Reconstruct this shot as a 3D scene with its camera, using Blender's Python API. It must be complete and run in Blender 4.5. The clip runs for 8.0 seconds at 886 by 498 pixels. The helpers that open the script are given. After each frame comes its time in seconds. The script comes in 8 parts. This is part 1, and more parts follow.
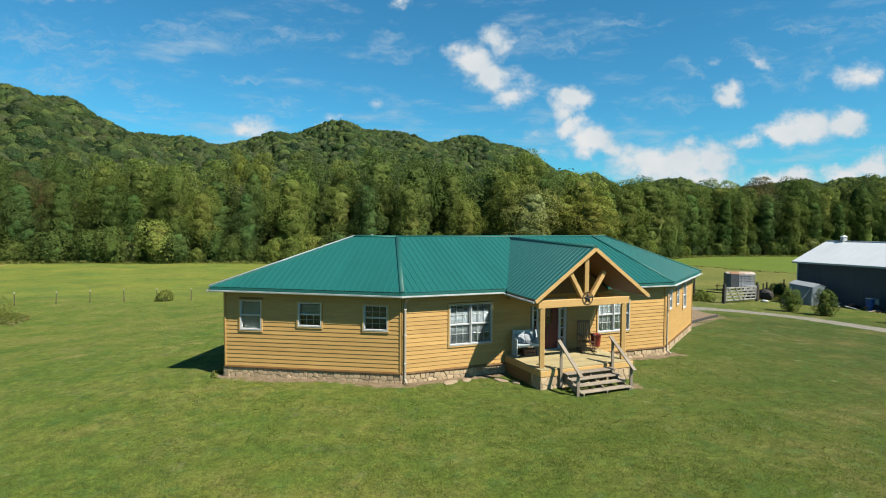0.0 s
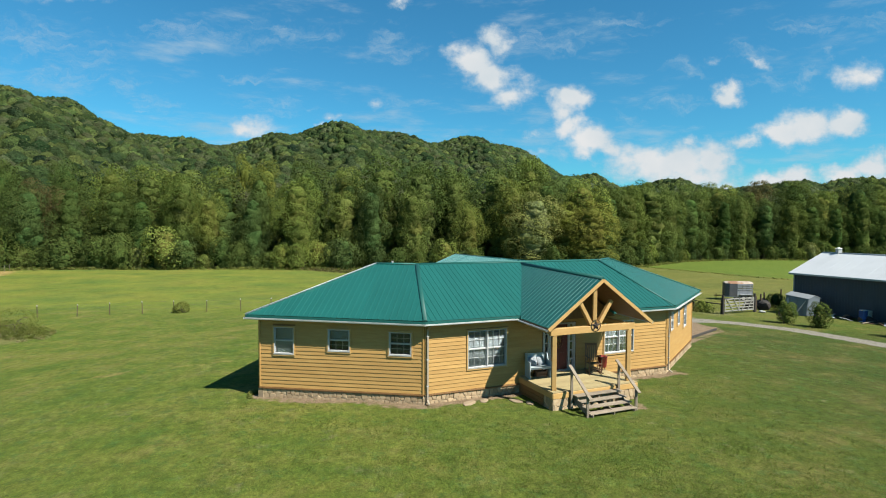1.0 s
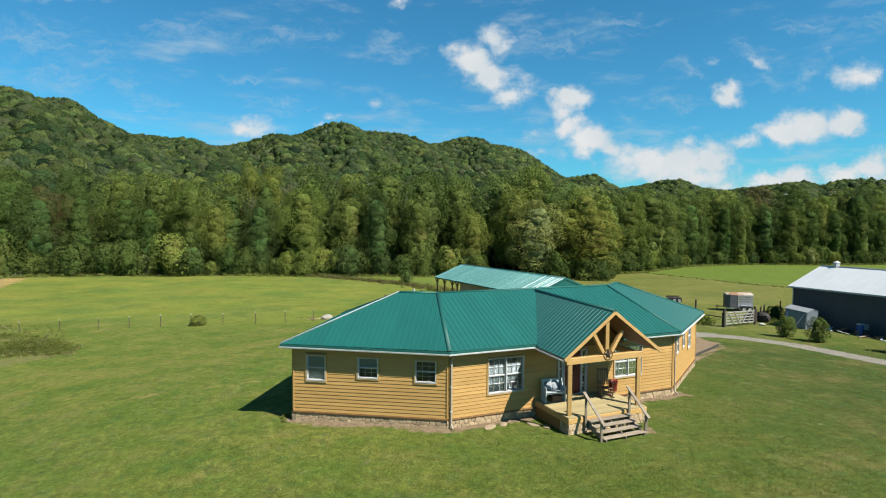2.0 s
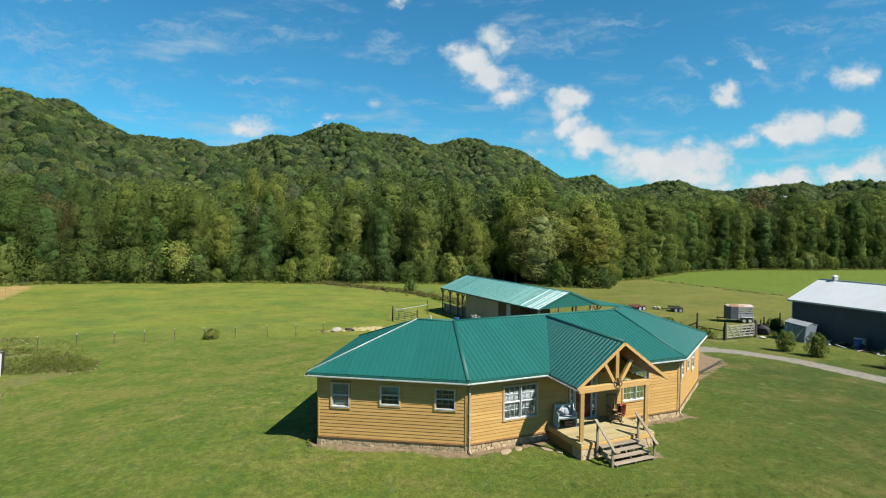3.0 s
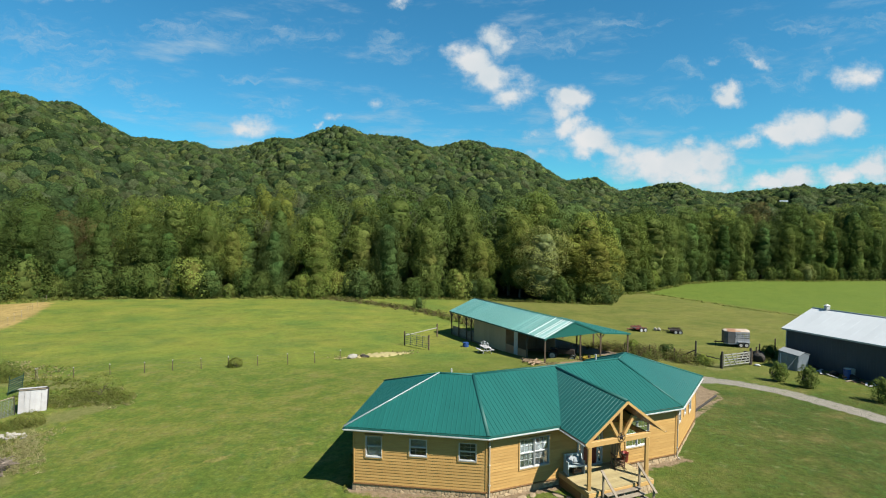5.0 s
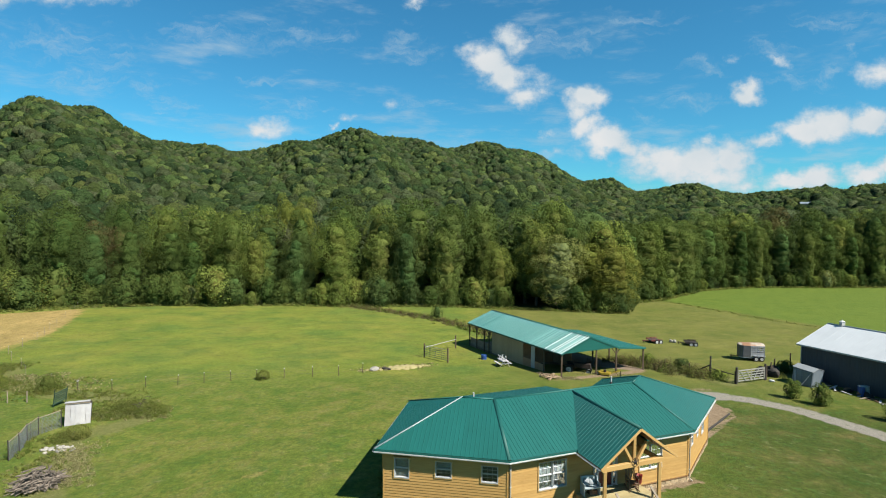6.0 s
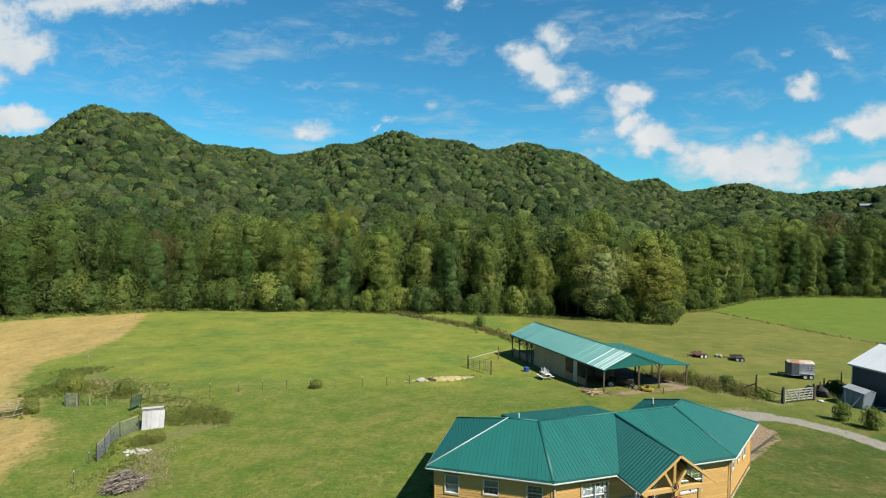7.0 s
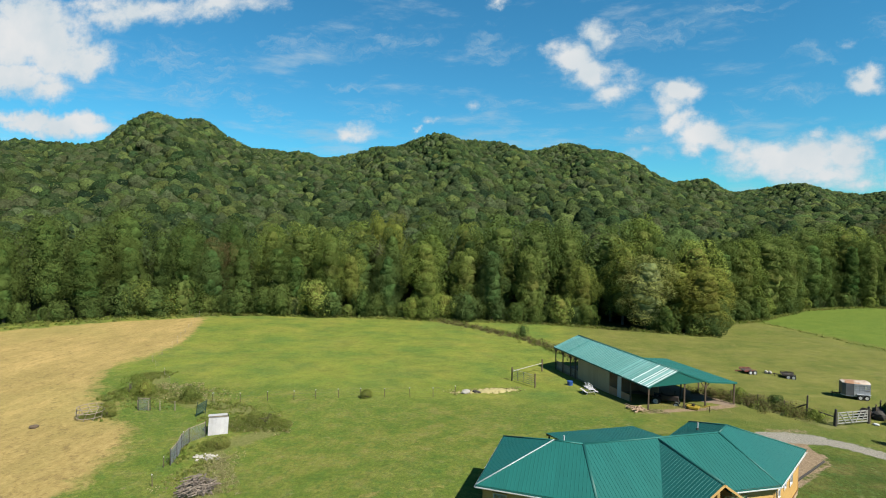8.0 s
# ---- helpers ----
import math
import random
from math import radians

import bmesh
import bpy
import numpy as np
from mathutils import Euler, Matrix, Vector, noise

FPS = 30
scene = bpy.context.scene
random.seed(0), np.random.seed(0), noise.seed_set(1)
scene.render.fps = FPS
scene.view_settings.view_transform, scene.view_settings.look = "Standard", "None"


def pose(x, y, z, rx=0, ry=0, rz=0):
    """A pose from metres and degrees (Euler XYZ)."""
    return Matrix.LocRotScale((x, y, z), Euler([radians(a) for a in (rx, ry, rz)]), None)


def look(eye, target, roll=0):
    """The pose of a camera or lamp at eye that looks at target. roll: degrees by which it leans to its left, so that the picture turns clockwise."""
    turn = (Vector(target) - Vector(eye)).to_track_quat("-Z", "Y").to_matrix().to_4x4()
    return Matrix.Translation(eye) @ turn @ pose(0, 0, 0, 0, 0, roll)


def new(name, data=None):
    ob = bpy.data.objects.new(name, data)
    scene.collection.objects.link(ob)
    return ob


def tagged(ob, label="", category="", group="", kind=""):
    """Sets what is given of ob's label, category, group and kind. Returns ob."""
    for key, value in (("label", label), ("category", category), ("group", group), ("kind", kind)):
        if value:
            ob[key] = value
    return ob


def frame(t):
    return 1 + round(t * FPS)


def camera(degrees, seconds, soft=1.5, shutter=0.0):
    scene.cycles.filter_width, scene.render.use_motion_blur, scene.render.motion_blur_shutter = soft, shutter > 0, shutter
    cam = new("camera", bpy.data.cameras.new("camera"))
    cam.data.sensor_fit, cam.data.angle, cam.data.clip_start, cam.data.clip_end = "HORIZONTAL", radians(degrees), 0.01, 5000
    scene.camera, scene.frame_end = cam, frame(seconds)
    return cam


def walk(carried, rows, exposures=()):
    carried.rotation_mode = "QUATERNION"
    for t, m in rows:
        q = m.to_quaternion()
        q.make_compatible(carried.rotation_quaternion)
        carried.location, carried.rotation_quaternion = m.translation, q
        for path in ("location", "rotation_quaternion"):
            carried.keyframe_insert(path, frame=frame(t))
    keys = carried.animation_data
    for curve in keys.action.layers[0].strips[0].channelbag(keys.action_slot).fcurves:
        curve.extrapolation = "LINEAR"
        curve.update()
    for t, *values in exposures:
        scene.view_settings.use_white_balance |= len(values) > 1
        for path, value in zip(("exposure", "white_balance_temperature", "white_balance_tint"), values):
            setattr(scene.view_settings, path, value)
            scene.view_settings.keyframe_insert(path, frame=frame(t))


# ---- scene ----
import itertools

cam = camera(78.6, 8.0, soft=1.05)
METRES, EYE, TILT, LEAN, TURN = 19.0, 5.5, -2.4, -0.35, 0.0
ROWS = [
    (0.0, 0.0, 0.0, 0.0, 0.0, 0.0, -0.0),
    (0.5, -0.0188, -0.0405, 0.028, -0.01, -0.01, 0.02),
    (1.0, -0.0397, -0.0831, 0.0625, -0.06, -0.01, 0.05),
    (1.5, -0.0637, -0.1252, 0.0992, -0.07, -0.03, 0.04),
    (3.0, -0.1334, -0.2223, 0.2126, -0.22, -0.02, 0.01),
    (3.5, -0.1482, -0.2575, 0.2525, -0.24, -0.01, 0.0),
    (4.0, -0.1611, -0.2949, 0.294, -0.26, -0.02, -0.02),
    (5.5, -0.2018, -0.4193, 0.4355, 0.29, 0.0, -0.02),
    (6.0, -0.213, -0.4705, 0.4826, 1.49, 0.01, -0.04),
    (6.5, -0.2242, -0.5258, 0.5294, 3.58, 0.02, -0.14),
    (7.0, -0.2341, -0.5829, 0.5759, 5.74, 0.05, -0.25),
    (7.5, -0.244, -0.6359, 0.6241, 7.84, 0.05, -0.36),
    (8.0, -0.2509, -0.6831, 0.6712, 10.07, 0.07, -0.48),
]
walk(cam, [(t, pose(0, 0, EYE, TILT, LEAN, TURN) @ pose(METRES * x, METRES * y, METRES * z, 90 + pitch, roll, yaw)) for t, x, y, z, yaw, pitch, roll in ROWS])

# ---- world, sun and exposure ----
SUN_AZ, SUN_EL = radians(126.5), radians(48.5)
SUN_DIR = Vector((math.sin(SUN_AZ) * math.cos(SUN_EL), math.cos(SUN_AZ) * math.cos(SUN_EL), math.sin(SUN_EL)))
scene.view_settings.exposure = 1.205
sun = new("sun", bpy.data.lights.new("sun", "SUN"))
sun.data.energy, sun.data.angle, sun.data.color = 5.0, radians(0.5), (1.0, 0.97, 0.87)
sun.matrix_world = look(SUN_DIR * 100, (0, 0, 0))


def build_world():
    w = bpy.data.worlds.new("sky")
    scene.world = w
    w.use_nodes = True
    nt = w.node_tree
    nt.nodes.clear()
    N, L = nt.nodes.new, nt.links.new

    def math_node(op, a, b=None, clamp=False):
        n = N("ShaderNodeMath")
        n.operation, n.use_clamp = op, clamp
        for i, s in enumerate((a, b)):
            if s is None:
                continue
            if isinstance(s, (int, float)):
                n.inputs[i].default_value = s
            else:
                L(s, n.inputs[i])
        return n.outputs[0]

    def vec_node(op, a, b):
        n = N("ShaderNodeVectorMath")
        n.operation = op
        for i, s in enumerate((a, b)):
            if isinstance(s, tuple):
                n.inputs[i].default_value = s
            else:
                L(s, n.inputs[i])
        return n

    def noise_node(vec, scale, detail, rough):
        n = N("ShaderNodeTexNoise")
        n.inputs["Scale"].default_value, n.inputs["Detail"].default_value, n.inputs["Roughness"].default_value = scale, detail, rough
        L(vec, n.inputs["Vector"])
        return n.outputs["Fac"]

    sky = N("ShaderNodeTexSky")
    sky.sky_type, sky.sun_disc = "NISHITA", False
    sky.sun_elevation, sky.sun_rotation = SUN_EL, SUN_AZ
    sky.air_density, sky.dust_density, sky.ozone_density = 1.0, 0.3, 2.5
    tc = N("ShaderNodeTexCoord")
    sep = N("ShaderNodeSeparateXYZ")
    L(tc.outputs["Generated"], sep.inputs[0])
    ahead = math_node("MAXIMUM", sep.outputs[1], 0.05)
    px, pz = math_node("DIVIDE", sep.outputs[0], ahead), math_node("DIVIDE", sep.outputs[2], ahead)
    comb = N("ShaderNodeCombineXYZ")
    L(px, comb.inputs[0]), L(pz, comb.inputs[1])
    flat = comb.outputs[0]
    # cumulus puffs: centre across, centre up, half width, half height on a plane one unit ahead
    # two towering heaps over the ridge
    tall_puffs = [
        (0.099, 0.338, 0.047, 0.044, 1.10), (0.052, 0.298, 0.055, 0.039, 1.10), (0.089, 0.273, 0.061, 0.039, 1.10), (0.124, 0.247, 0.053, 0.031, 0.90),
        (0.229, 0.238, 0.048, 0.034, 1.10), (0.211, 0.204, 0.040, 0.034, 0.95), (0.227, 0.176, 0.048, 0.029, 0.95), (0.269, 0.153, 0.069, 0.034, 1.15),
        (0.309, 0.140, 0.053, 0.029, 1.00), (0.169, 0.176, 0.032, 0.018, 0.80), (0.181, 0.132, 0.048, 0.024, 0.55),
    ]
    # the bank low over the far hill
    low_bank = [
        (0.337, 0.122, 0.059, 0.045, 1.10), (0.384, 0.115, 0.083, 0.053, 1.10), (0.441, 0.123, 0.080, 0.058, 1.10), (0.490, 0.126, 0.053, 0.053, 1.05),
        (0.473, 0.095, 0.093, 0.037, 1.00), (0.531, 0.085, 0.048, 0.027, 0.80), (0.456, 0.163, 0.029, 0.018, 0.60), (0.522, 0.245, 0.040, 0.025, 1.00),
    ]
    # long flat clouds beside it
    long_clouds = [
        (0.560, 0.164, 0.064, 0.021, 1.00), (0.612, 0.173, 0.069, 0.032, 1.10), (0.673, 0.187, 0.083, 0.039, 1.10), (0.736, 0.195, 0.053, 0.037, 1.10),
        (0.593, 0.090, 0.062, 0.024, 1.00), (0.645, 0.096, 0.062, 0.029, 1.05), (0.744, 0.103, 0.062, 0.027, 1.00), (0.796, 0.112, 0.067, 0.032, 1.10),
        (0.864, 0.119, 0.080, 0.037, 1.10),
    ]
    # small scattered puffs
    small_puffs = [
        (-0.363, 0.179, 0.052, 0.026, 0.75), (-0.223, 0.187, 0.014, 0.012, 0.70), (-0.203, 0.206, 0.024, 0.012, 0.50), (-0.113, 0.227, 0.026, 0.019, 0.50),
        (-0.076, 0.406, 0.031, 0.016, 0.80), (0.568, 0.295, 0.026, 0.014, 0.60), (0.483, 0.301, 0.021, 0.016, 0.60), (0.768, 0.280, 0.043, 0.028, 0.65),
    ]
    # torn wisps high up
    wisps = [
        (-0.352, 0.270, 0.067, 0.013, 1.00), (-0.069, 0.229, 0.065, 0.013, 1.00), (-0.105, 0.334, 0.046, 0.040, 1.00), (0.234, 0.352, 0.142, 0.020, 1.00),
        (0.667, 0.373, 0.080, 0.023, 1.00), (0.566, 0.316, 0.057, 0.028, 1.00), (0.438, 0.284, 0.044, 0.023, 1.00), (0.681, 0.282, 0.039, 0.025, 1.00),
        (0.705, 0.315, 0.013, 0.023, 1.00), (0.330, 0.204, 0.036, 0.013, 1.00), (-0.740, 0.334, 0.141, 0.045, 1.00), (-0.649, 0.304, 0.077, 0.038, 1.00),
        (-0.583, 0.252, 0.054, 0.025, 1.00), (-0.527, 0.219, 0.051, 0.028, 1.00), (0.173, 0.336, 0.155, 0.018, 1.00), (0.316, 0.373, 0.090, 0.018, 1.00),
        (-0.084, 0.319, 0.064, 0.025, 1.00), (-0.464, 0.346, 0.115, 0.033, 1.00), (-0.290, 0.348, 0.141, 0.028, 1.00), (-0.701, 0.263, 0.115, 0.030, 1.00),
        (-0.311, 0.220, 0.077, 0.015, 1.00), (0.413, 0.226, 0.078, 0.015, 1.00), (0.598, 0.263, 0.091, 0.015, 1.00), (0.781, 0.376, 0.078, 0.025, 1.00),
    ]
    # the great heap over the stubble field
    great_heap = [
        (-1.109, 0.407, 0.195, 0.106, 1.50), (-1.018, 0.384, 0.122, 0.090, 1.40), (-0.950, 0.340, 0.103, 0.057, 1.40), (-1.126, 0.312, 0.197, 0.046, 1.20),
        (-1.034, 0.290, 0.089, 0.036, 1.00), (-1.071, 0.220, 0.142, 0.028, 1.30), (-0.987, 0.209, 0.122, 0.033, 1.30), (-0.926, 0.201, 0.076, 0.027, 1.10),
        (-1.129, 0.225, 0.109, 0.025, 1.10), (-0.808, 0.438, 0.178, 0.038, 1.00), (-0.643, 0.437, 0.169, 0.028, 0.90), (-0.927, 0.461, 0.135, 0.027, 0.80),
        (-1.330, 0.407, 0.281, 0.141, 1.50),
    ]
    puffs = tall_puffs + low_bank + long_clouds + small_puffs + great_heap
    swirl = N("ShaderNodeTexNoise")
    swirl.inputs["Scale"].default_value, swirl.inputs["Detail"].default_value, swirl.inputs["Roughness"].default_value = 12.0, 8.0, 0.64
    L(flat, swirl.inputs["Vector"])
    push = vec_node("MULTIPLY", vec_node("SUBTRACT", swirl.outputs["Color"], (0.5, 0.5, 0.5)).outputs[0], (0.105, 0.075, 0.0)).outputs[0]
    bent = vec_node("ADD", flat, push).outputs[0]

    def heaped(ovals):
        shape = None
        for a, b, ra, rb, thick in ovals:
            off = vec_node("SUBTRACT", bent, (a, b, 0.0)).outputs[0]
            off = vec_node("MULTIPLY", off, (1 / ra, 1 / rb, 0.0)).outputs[0]
            d = vec_node("LENGTH", off, off).outputs["Value"]
            d = math_node("MULTIPLY", math_node("SUBTRACT", 1.0, d), thick)
            shape = d if shape is None else math_node("MAXIMUM", shape, d)
        return math_node("MAXIMUM", shape, -0.8)

    body = heaped(puffs)
    billow = noise_node(flat, 8.0, 3.0, 0.5)
    fine = noise_node(vec_node("MULTIPLY", flat, (1.0, 1.5, 1.0)).outputs[0], 13.0, 9.0, 0.6)
    puff = math_node("ADD", math_node("MULTIPLY", math_node("SUBTRACT", fine, 0.5), 2.3), math_node("MULTIPLY", math_node("SUBTRACT", billow, 0.5), 0.9))
    dens = math_node("ADD", math_node("MULTIPLY", body, 1.25), puff)
    ramp = N("ShaderNodeMapRange")
    ramp.interpolation_type = "SMOOTHSTEP"
    ramp.inputs["From Min"].default_value, ramp.inputs["From Max"].default_value = -0.06, 1.05
    L(dens, ramp.inputs["Value"])
    cumulus = math_node("MULTIPLY", ramp.outputs[0], math_node("GREATER_THAN", sep.outputs[1], 0.05))
    # combed-out wisps
    streak = noise_node(vec_node("MULTIPLY", bent, (1.0, 3.2, 1.0)).outputs[0], 22.0, 9.0, 0.66)
    torn = math_node("ADD", math_node("MULTIPLY", heaped(wisps), 0.8), math_node("MULTIPLY", math_node("SUBTRACT", streak, 0.5), 3.2))
    thin = N("ShaderNodeMapRange")
    thin.interpolation_type = "SMOOTHSTEP"
    thin.inputs["From Min"].default_value, thin.inputs["From Max"].default_value, thin.inputs["To Max"].default_value = 0.0, 1.5, 0.46
    L(torn, thin.inputs["Value"])
    cumulus = math_node("MAXIMUM", cumulus, math_node("MULTIPLY", thin.outputs[0], math_node("GREATER_THAN", sep.outputs[1], 0.05)))
    # thin high veil over the whole sky
    stretch = vec_node("MULTIPLY", tc.outputs["Generated"], (2.2, 2.2, 9.0)).outputs[0]
    veil_noise = noise_node(stretch, 3.0, 9.0, 0.62)
    veil = N("ShaderNodeMapRange")
    veil.interpolation_type = "SMOOTHSTEP"
    veil.inputs["From Min"].default_value, veil.inputs["From Max"].default_value, veil.inputs["To Max"].default_value = 0.50, 0.78, 0.55
    L(veil_noise, veil.inputs["Value"])
    # broken cloud added outside the view, as neutral fill light for the shade
    around = vec_node("MULTIPLY", tc.outputs["Generated"], (1.0, 1.0, 1.6)).outputs[0]
    broken = N("ShaderNodeMapRange")
    broken.interpolation_type = "SMOOTHSTEP"
    broken.inputs["From Min"].default_value, broken.inputs["From Max"].default_value = 0.57, 0.77
    L(noise_node(around, 2.6, 6.0, 0.55), broken.inputs["Value"])
    outside = N("ShaderNodeMapRange")
    outside.interpolation_type = "SMOOTHSTEP"
    outside.inputs["From Min"].default_value, outside.inputs["From Max"].default_value = 0.50, 0.20
    L(sep.outputs[1], outside.inputs["Value"])
    high = N("ShaderNodeMapRange")
    high.interpolation_type = "SMOOTHSTEP"
    high.inputs["From Min"].default_value, high.inputs["From Max"].default_value = 0.52, 0.75
    L(sep.outputs[2], high.inputs["Value"])
    fill_cloud = math_node("MULTIPLY", broken.outputs[0], math_node("MAXIMUM", outside.outputs[0], high.outputs[0]))
    cloud = math_node("MAXIMUM", math_node("MAXIMUM", cumulus, fill_cloud), veil.outputs[0], True)
    # lit tops, greyer undersides
    grey = noise_node(flat, 9.0, 4.0, 0.5)
    tone = N("ShaderNodeMix")
    tone.data_type = "RGBA"
    tone.inputs[6].default_value, tone.inputs[7].default_value = (3.0, 4.6, 5.6, 1), (7.1, 7.1, 7.1, 1)
    L(math_node("ADD", math_node("MULTIPLY", math_node("SUBTRACT", grey, 0.25), 1.0), math_node("MULTIPLY", ramp.outputs[0], 0.50), True), tone.inputs[0])
    tint = N("ShaderNodeMix")
    tint.data_type, tint.blend_type = "RGBA", "MULTIPLY"
    tint.inputs[0].default_value, tint.inputs[7].default_value = 1.0, (0.32, 0.98, 1.14, 1)
    L(sky.outputs[0], tint.inputs[6])
    mix = N("ShaderNodeMix")
    mix.data_type = "RGBA"
    L(cloud, mix.inputs[0]), L(tint.outputs[2], mix.inputs[6]), L(tone.outputs[2], mix.inputs[7])
    bg = N("ShaderNodeBackground")
    bg.inputs["Strength"].default_value = 0.05
    L(mix.outputs[2], bg.inputs["Color"])
    out = N("ShaderNodeOutputWorld")
    L(bg.outputs[0], out.inputs[0])


build_world()


# ---- materials ----
def noise_chain(nt, vec, scale, detail=6.0, rough=0.6):
    n = nt.nodes.new("ShaderNodeTexNoise")
    n.inputs["Scale"].default_value, n.inputs["Detail"].default_value, n.inputs["Roughness"].default_value = scale, detail, rough
    nt.links.new(vec, n.inputs["Vector"])
    return n.outputs["Fac"]


def ramp_node(nt, fac, stops):
    n = nt.nodes.new("ShaderNodeValToRGB")
    el = n.color_ramp.elements
    while len(el) < len(stops):
        el.new(0.5)
    for e, (p, c) in zip(el, stops):
        e.position, e.color = p, (*c, 1)
    nt.links.new(fac, n.inputs[0])
    return n.outputs[0]


def mix_node(nt, fac, a, b, blend="MIX"):
    n = nt.nodes.new("ShaderNodeMix")
    n.data_type, n.blend_type = "RGBA", blend
    for i, s in ((0, fac), (6, a), (7, b)):
        if isinstance(s, (int, float)):
            n.inputs[i].default_value = s
        elif isinstance(s, tuple):
            n.inputs[i].default_value = (*s, 1)
        else:
            nt.links.new(s, n.inputs[i])
    return n.outputs[2]


def surface(name, light, dark, scale=3.0, fine=40.0, rough=0.6, metal=0.0, bump=0.15, stretch=(1, 1, 1), vary=0.12, stain=None, stain_at=0.62, spec=0.4):
    """A weathered surface: two colours blended by grain at two scales, a change from piece to piece, stains and relief."""
    m = bpy.data.materials.new(name)
    m.use_nodes = True
    nt = m.node_tree
    bsdf = nt.nodes["Principled BSDF"]
    tc = nt.nodes.new("ShaderNodeTexCoord")
    mp = nt.nodes.new("ShaderNodeMapping")
    mp.inputs["Scale"].default_value = stretch
    nt.links.new(tc.outputs["Object"], mp.inputs["Vector"])
    info = nt.nodes.new("ShaderNodeObjectInfo")
    add = nt.nodes.new("ShaderNodeVectorMath")
    add.operation = "MULTIPLY_ADD"
    comb = nt.nodes.new("ShaderNodeCombineXYZ")
    for i in range(3):
        nt.links.new(info.outputs["Random"], comb.inputs[i])
    nt.links.new(comb.outputs[0], add.inputs[0])
    add.inputs[1].default_value = (31.0, 17.0, 23.0)
    nt.links.new(mp.outputs[0], add.inputs[2])
    big, small = noise_chain(nt, add.outputs[0], scale), noise_chain(nt, add.outputs[0], fine, 4.0, 0.7)
    mixed = nt.nodes.new("ShaderNodeMath")
    mixed.operation = "MULTIPLY_ADD"
    mixed.inputs[1].default_value = 0.45
    nt.links.new(small, mixed.inputs[0])
    half = nt.nodes.new("ShaderNodeMath")
    half.operation = "MULTIPLY"
    half.inputs[1].default_value = 0.55
    nt.links.new(big, half.inputs[0])
    nt.links.new(half.outputs[0], mixed.inputs[2])
    col = ramp_node(nt, mixed.outputs[0], [(0.32, dark), (0.68, light)])
    if stain:
        st = noise_chain(nt, add.outputs[0], scale * 0.37, 8.0, 0.65)
        fac = ramp_node(nt, st, [(stain_at, (0, 0, 0)), (stain_at + 0.12, (1, 1, 1))])
        col = mix_node(nt, fac, col, stain)
    hsv = nt.nodes.new("ShaderNodeHueSaturation")
    val = nt.nodes.new("ShaderNodeMapRange")
    val.inputs["To Min"].default_value, val.inputs["To Max"].default_value = 1 - vary, 1 + vary
    nt.links.new(info.outputs["Random"], val.inputs["Value"])
    nt.links.new(val.outputs[0], hsv.inputs["Value"])
    nt.links.new(col, hsv.inputs["Color"])
    nt.links.new(hsv.outputs[0], bsdf.inputs["Base Color"])
    bsdf.inputs["Roughness"].default_value, bsdf.inputs["Metallic"].default_value = rough, metal
    bsdf.inputs["Specular IOR Level"].default_value = spec
    if bump:
        b = nt.nodes.new("ShaderNodeBump")
        b.inputs["Strength"].default_value, b.inputs["Distance"].default_value = bump, 0.02
        nt.links.new(mixed.outputs[0], b.inputs["Height"])
        nt.links.new(b.outputs[0], bsdf.inputs["Normal"])
    return m


